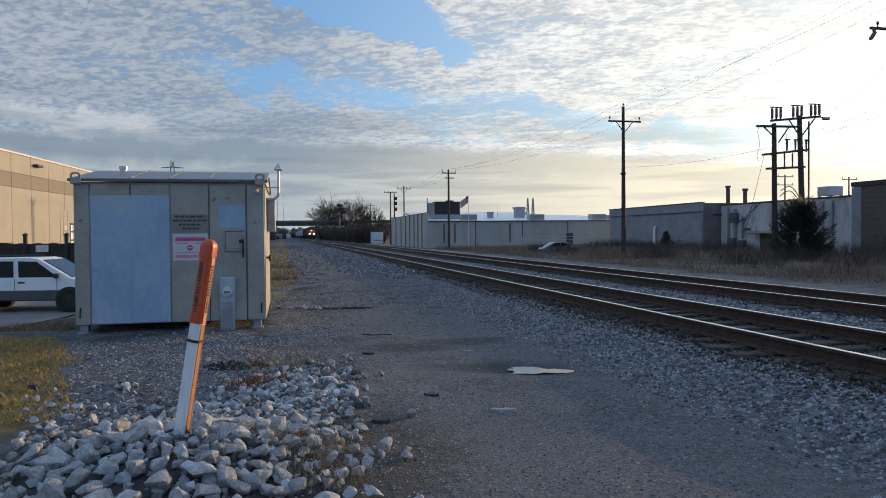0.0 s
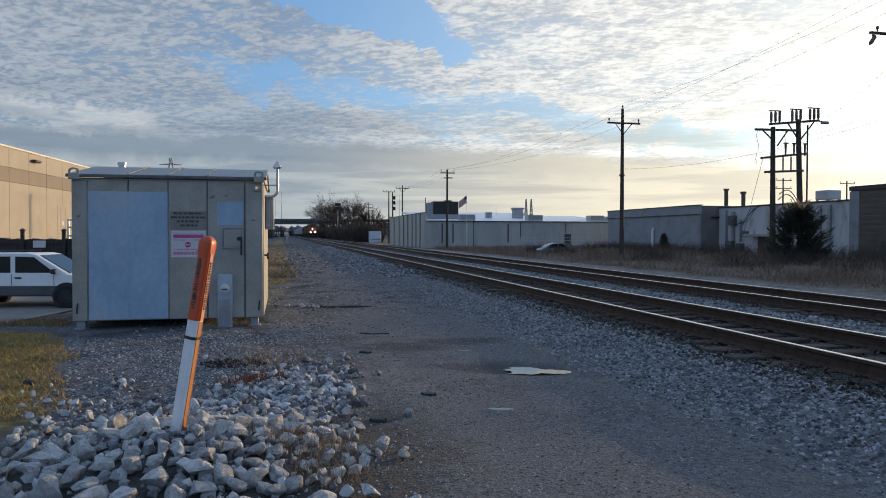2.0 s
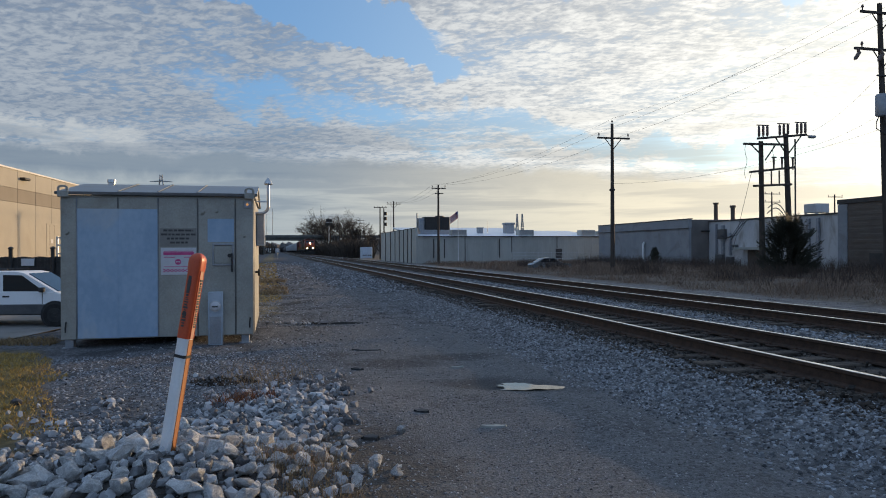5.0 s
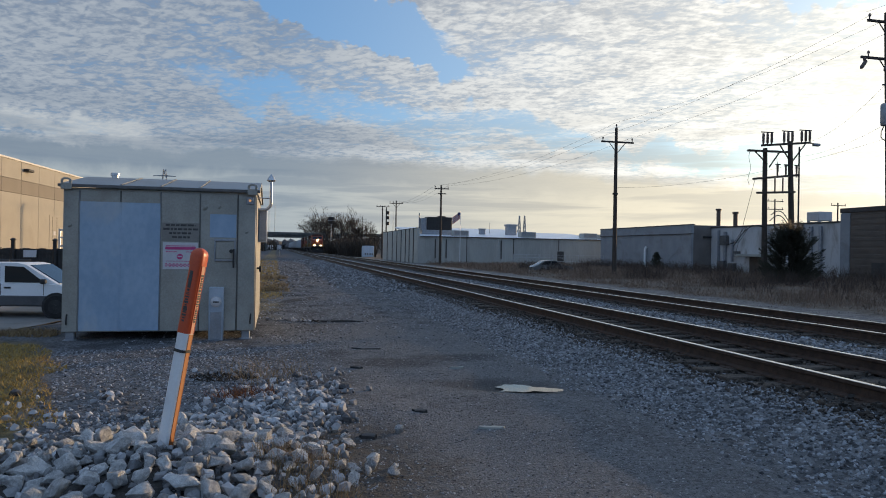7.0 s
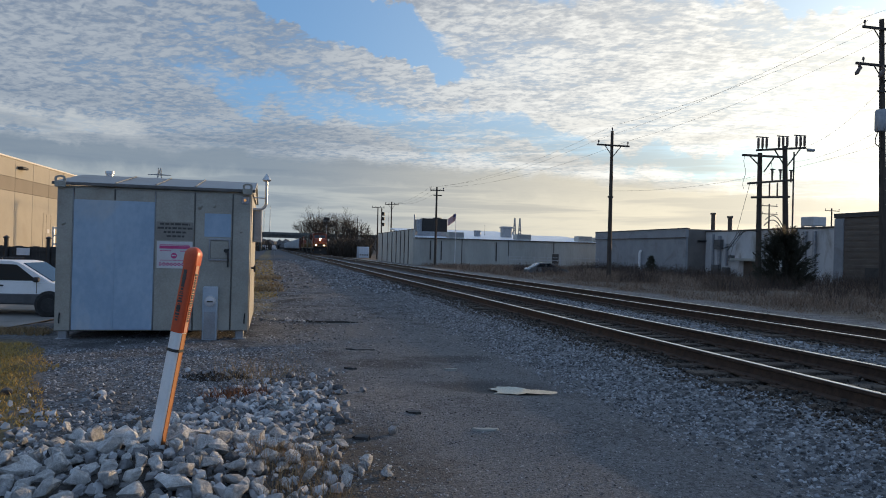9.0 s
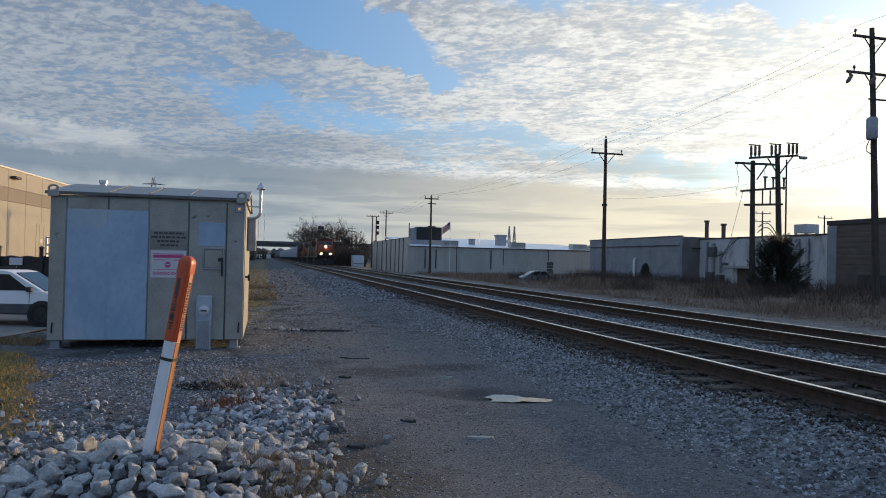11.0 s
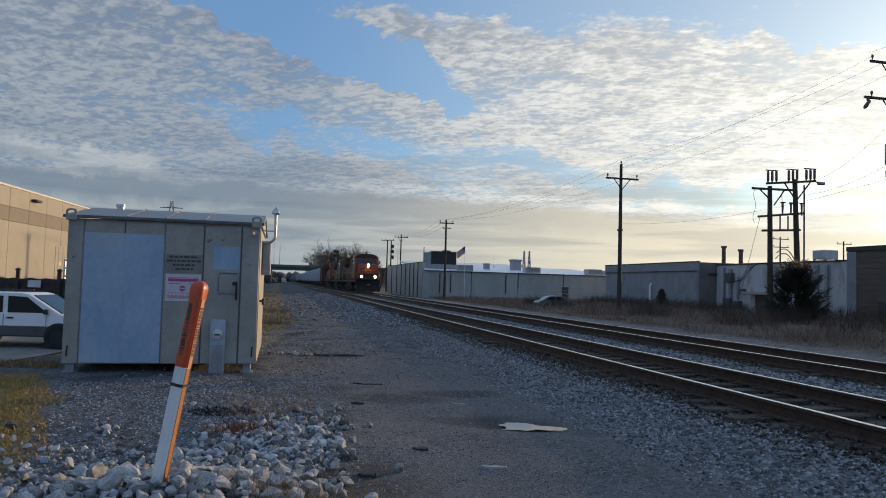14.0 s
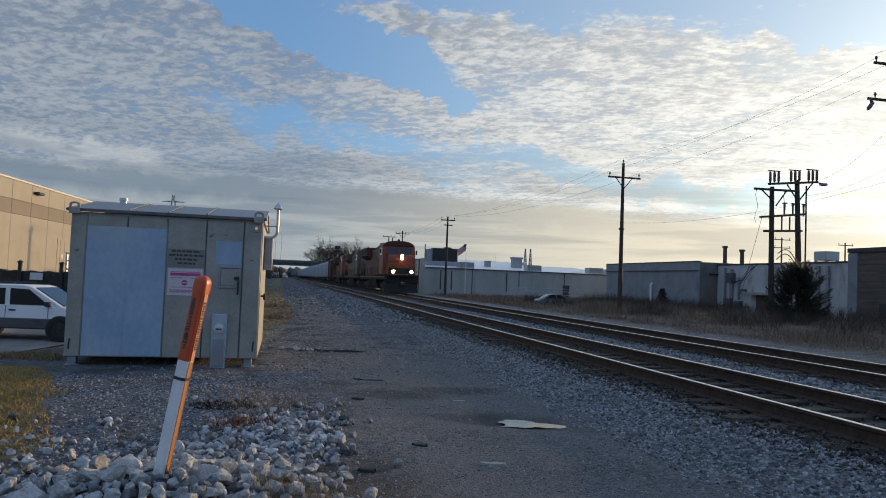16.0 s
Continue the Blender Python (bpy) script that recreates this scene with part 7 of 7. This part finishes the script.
def lane_keep(L, a, rs):
    """Fewer loose stones where tyres have packed the lane."""
    bare = smooth_step(L, 0.9, 1.8) * (1 - smooth_step(L, 3.2, 4.0)) * 0.7 * (1 - smooth_step(a, 12, 16))
    damp = math.exp(-(((L - 2.6) / 1.8) ** 2 + ((a - 9.5) / 2.6) ** 2)) * 0.6
    p = TRACK @ Vector((L, a, 0))
    if p.x < -0.545 * p.y + 0.1 and p.y < 11.8:
        return False
    heap = 0.75 * math.exp(-(((p.x + 1.9) / 1.3) ** 2 + ((p.y - 5.0) / 1.3) ** 2))
    return rs.uniform(0, 1) > bare + damp + heap and noise.noise((L * 0.7, a * 0.7, 8)) + rs.uniform(-0.4, 0.4) > -0.25


GRAVEL = scatter_spots(46000, 71, (-6.5, 4.4), (3.0, 12), lane_keep)
GRAVEL_SIZE = [s * (1 - 0.42 * smooth_step(x * 0.976 + y * 0.218, 0.0, 1.4) * (1 - smooth_step(x * 0.976 + y * 0.218, 3.2, 4.2))) for s, (x, y, z) in zip(sized(46000, 72, 0.005, 0.024), GRAVEL)]
stones("loose_gravel", GRAVEL, GRAVEL_SIZE, "pebbles", "loose grey gravel on the packed ground", 73)
stones("lane_grit", scatter_spots(52000, 171, (0.2, 4.3), (3.2, 14.0), lambda L, a, rs: noise.noise((L * 0.8, a * 0.8, 18)) + rs.uniform(-0.6, 0.6) > -0.15 and rs.uniform(0, 1) > 0.85 * math.exp(-(((L - 2.9) / 0.9) ** 2 + ((a - 8.2) / 0.7) ** 2))),
       sized(52000, 172, 0.005, 0.020), "grit", "fine grit pressed into the packed lane", 173, 0.15)
stones("loose_gravel_far", scatter_spots(17000, 74, (-2.5, 4.4), (12, 44), lambda L, a, rs: lane_keep(L, a, rs) and rs.uniform(0, 1) > smooth_step(a, 20, 44)), sized(17000, 75, 0.008, 0.030), "pebbles", "loose grey gravel along the track", 76)
stones("loose_gravel_distant", scatter_spots(4000, 174, (-1.5, 4.4), (30, 100)), sized(4000, 175, 0.03, 0.09), "pebbles", "loose grey gravel far along the track", 176)
stones("track_ballast", scatter_spots(30000, 77, (3.5, 5.4), (3.5, 26), lambda L, a, rs: rs.uniform(0, 1) < smooth_step(L, 3.2, 4.6) * (1 - smooth_step(a, 8, 26) * 0.7)), sized(30000, 78, 0.012, 0.032), "ballast", "grey crushed stone ballast on the track shoulder", 79)
stones("track_ballast_far", scatter_spots(7000, 177, (3.9, 5.35), (26, 85)), sized(7000, 178, 0.035, 0.07), "ballast", "grey crushed stone ballast on the far track shoulder", 179)
stones("ballast_between", scatter_spots(8000, 80, (7.6, 9.35), (7, 34)), sized(8000, 81, 0.02, 0.05), "ballast", "grey crushed stone ballast between the tracks", 82)
stones("sleeper_end_dirt", scatter_spots(9000, 183, (4.75, 5.45), (4, 34)), sized(9000, 184, 0.012, 0.032), "track_dirt", "brown dusted stones at the sleeper ends", 185, 0.6)
stones("ballast_in_far_track", scatter_spots(13000, 283, (9.2, 11.8), (7, 48)), sized(13000, 284, 0.015, 0.04), "track_dirt", "brown dusted ballast in the farther track", 285, 1.2)
stones("ballast_in_track", scatter_spots(17000, 83, (5.1, 7.8), (4, 40)), sized(17000, 84, 0.015, 0.04), "track_dirt", "brown dusted ballast between the rails", 85, 1.2)
stones("ballast_beyond", scatter_spots(12000, 86, (11.7, 20.5), (10, 60)), sized(12000, 87, 0.012, 0.035), "pink_stone", "pinkish grey gravel beyond the far track", 88)


def build_rock_pile():
    pile = thing("rock_pile", pose(-1.85, 4.95, 0), "pile of angular pale limestone rocks round the marker post", "rock pile")
    shapes = []
    for k in range(16):
        bm = worn_stone(900 + k)
        me = bpy.data.meshes.new("stone")
        bm.to_mesh(me)
        bm.free()
        me.polygons.foreach_set("use_smooth", [True] * len(me.polygons))
        me.set_sharp_from_angle(angle=radians(26))
        me.materials.append(M["limestone"])
        shapes.append(me)
    rs = np.random.RandomState(97)
    placed = []
    tries = 0
    while len(placed) < 300 and tries < 60000:
        tries += 1
        x, y = rs.normal(-1.9, 0.72), rs.normal(4.7, 0.85)
        if y < 3.3 or x < -4.0 or x > -0.1 or math.hypot(x + 1.86, y - 4.98) < 0.13 or (abs(x + 1.86 * y / 4.98) < 0.1 and 4.55 < y < 5.0):
            continue
        close = math.exp(-(((x + 1.95) / 1.05) ** 2 + ((y - 4.6) / 1.1) ** 2))
        s = rs.uniform(0.045, 0.08) + 0.095 * close * rs.uniform(0.0, 1.0) ** 1.3
        if any((x - q[0]) ** 2 + (y - q[1]) ** 2 < (0.60 * (s + q[2])) ** 2 for q in placed):
            continue
        placed.append((x, y, s))
    for x, y, s in placed:
        ob = part("stone", shapes[rs.randint(16)], "limestone", pile)
        ob.matrix_basis = pose(x + 1.85, y - 4.95, level(x, y) + s * rs.uniform(0.35, 0.75), *rs.uniform(-35, 35, 2), rs.uniform(0, 360)) @ Matrix.Diagonal((s * rs.uniform(0.9, 1.25), s, s * rs.uniform(0.8, 1.1), 1))
    spots, sizes = [], []
    for k in range(3400):
        kind = k % 4
        if kind == 0:
            x, y = rs.normal(-1.95, 0.8), rs.normal(4.8, 0.8)
        elif kind == 1:
            x, y = rs.normal(-3.3, 0.65), rs.normal(6.0, 0.8)
        else:
            x, y = rs.normal(-1.5, 0.45), rs.normal(6.6, 1.0)
        lane = -0.125 * y + 0.05 + 0.35 * noise.noise((y * 1.1, 3.0, 1.0)) + 0.3 * rs.uniform(-1, 1) ** 3
        if y < 3.2 or y > 9.6 or x > lane or x < -0.6 * y or (kind == 1 and rs.uniform(0, 1) < 0.6):
            continue
        spots.append((x, y, level(x, y)))
        sizes.append((0.022 + 0.050 * rs.uniform(0, 1) ** 2) * (0.8 if kind == 1 else 1.0))
    stones("scattered_rocks", spots, sizes, "pale_rocks", "small pale rocks scattered about the pile", 98)
    spots, sizes = [], []
    for cx, cy, n, w in ((-2.75, 9.15, 26, 0.3), (-3.0, 16.0, 60, 0.35), (-3.75, 7.7, 10, 0.35)):
        for k in range(n):
            x, y = rs.normal(cx, w), rs.normal(cy, w * 0.5)
            spots.append((x, y, level(x, y)))
            sizes.append(rs.uniform(0.025, 0.075))
    stones("loose_rocks", spots, sizes, "pale_rocks", "loose pale rocks lying on the gravel", 99)


build_rock_pile()


def build_debris():
    """Dark bits lying on the gravel."""
    rs = np.random.RandomState(44)
    for x, y, w, d, h, tone, label in ((-2.15, 15.9, 0.62, 0.10, 0.05, "black_metal", "long dark broken slab lying on the gravel"), (-1.1, 11.74, 0.26, 0.12, 0.03, "black_metal", "scrap of black plastic on the gravel"),
                                (-1.05, 9.75, 0.09, 0.05, 0.03, "black_metal", "scrap of black plastic on the gravel"), (-0.12, 7.05, 0.10, 0.05, 0.03, "black_metal", "scrap of black plastic on the gravel"),
                                (0.33, 9.9, 0.12, 0.04, 0.03, "concrete", "pale flat stone on the gravel"), (0.55, 6.55, 0.14, 0.05, 0.02, "concrete", "pale flat stone on the gravel"),
                                (-0.55, 6.1, 0.09, 0.05, 0.04, "black_metal", "scrap of black plastic on the gravel")):
        g = Geo()
        n = 14
        top, low = [], []
        for k in range(n):
            a = 2 * math.pi * k / n
            r = rs.uniform(0.65, 1.1)
            top.append((w * r * 0.9 * math.cos(a), d * r * 0.85 * math.sin(a), h * rs.uniform(0.5, 1.0)))
            low.append((w * r * math.cos(a), d * r * math.sin(a), -0.02))
        g.add(top + low, [tuple(range(n)), tuple(range(2 * n - 1, n - 1, -1))] + [(k, (k + 1) % n, n + (k + 1) % n, n + k) for k in range(n)])
        ob = part("debris", g, tone)
        ob.matrix_world = pose(x, y, level(x, y))
        tagged(ob, label, "debris")


build_debris()


def motions():
    for car, back in TRAIN:
        walk(car, [(t, at(FAR_LINE, s - 0.9 + back, RAIL)) for t, s in RUN])


motions()
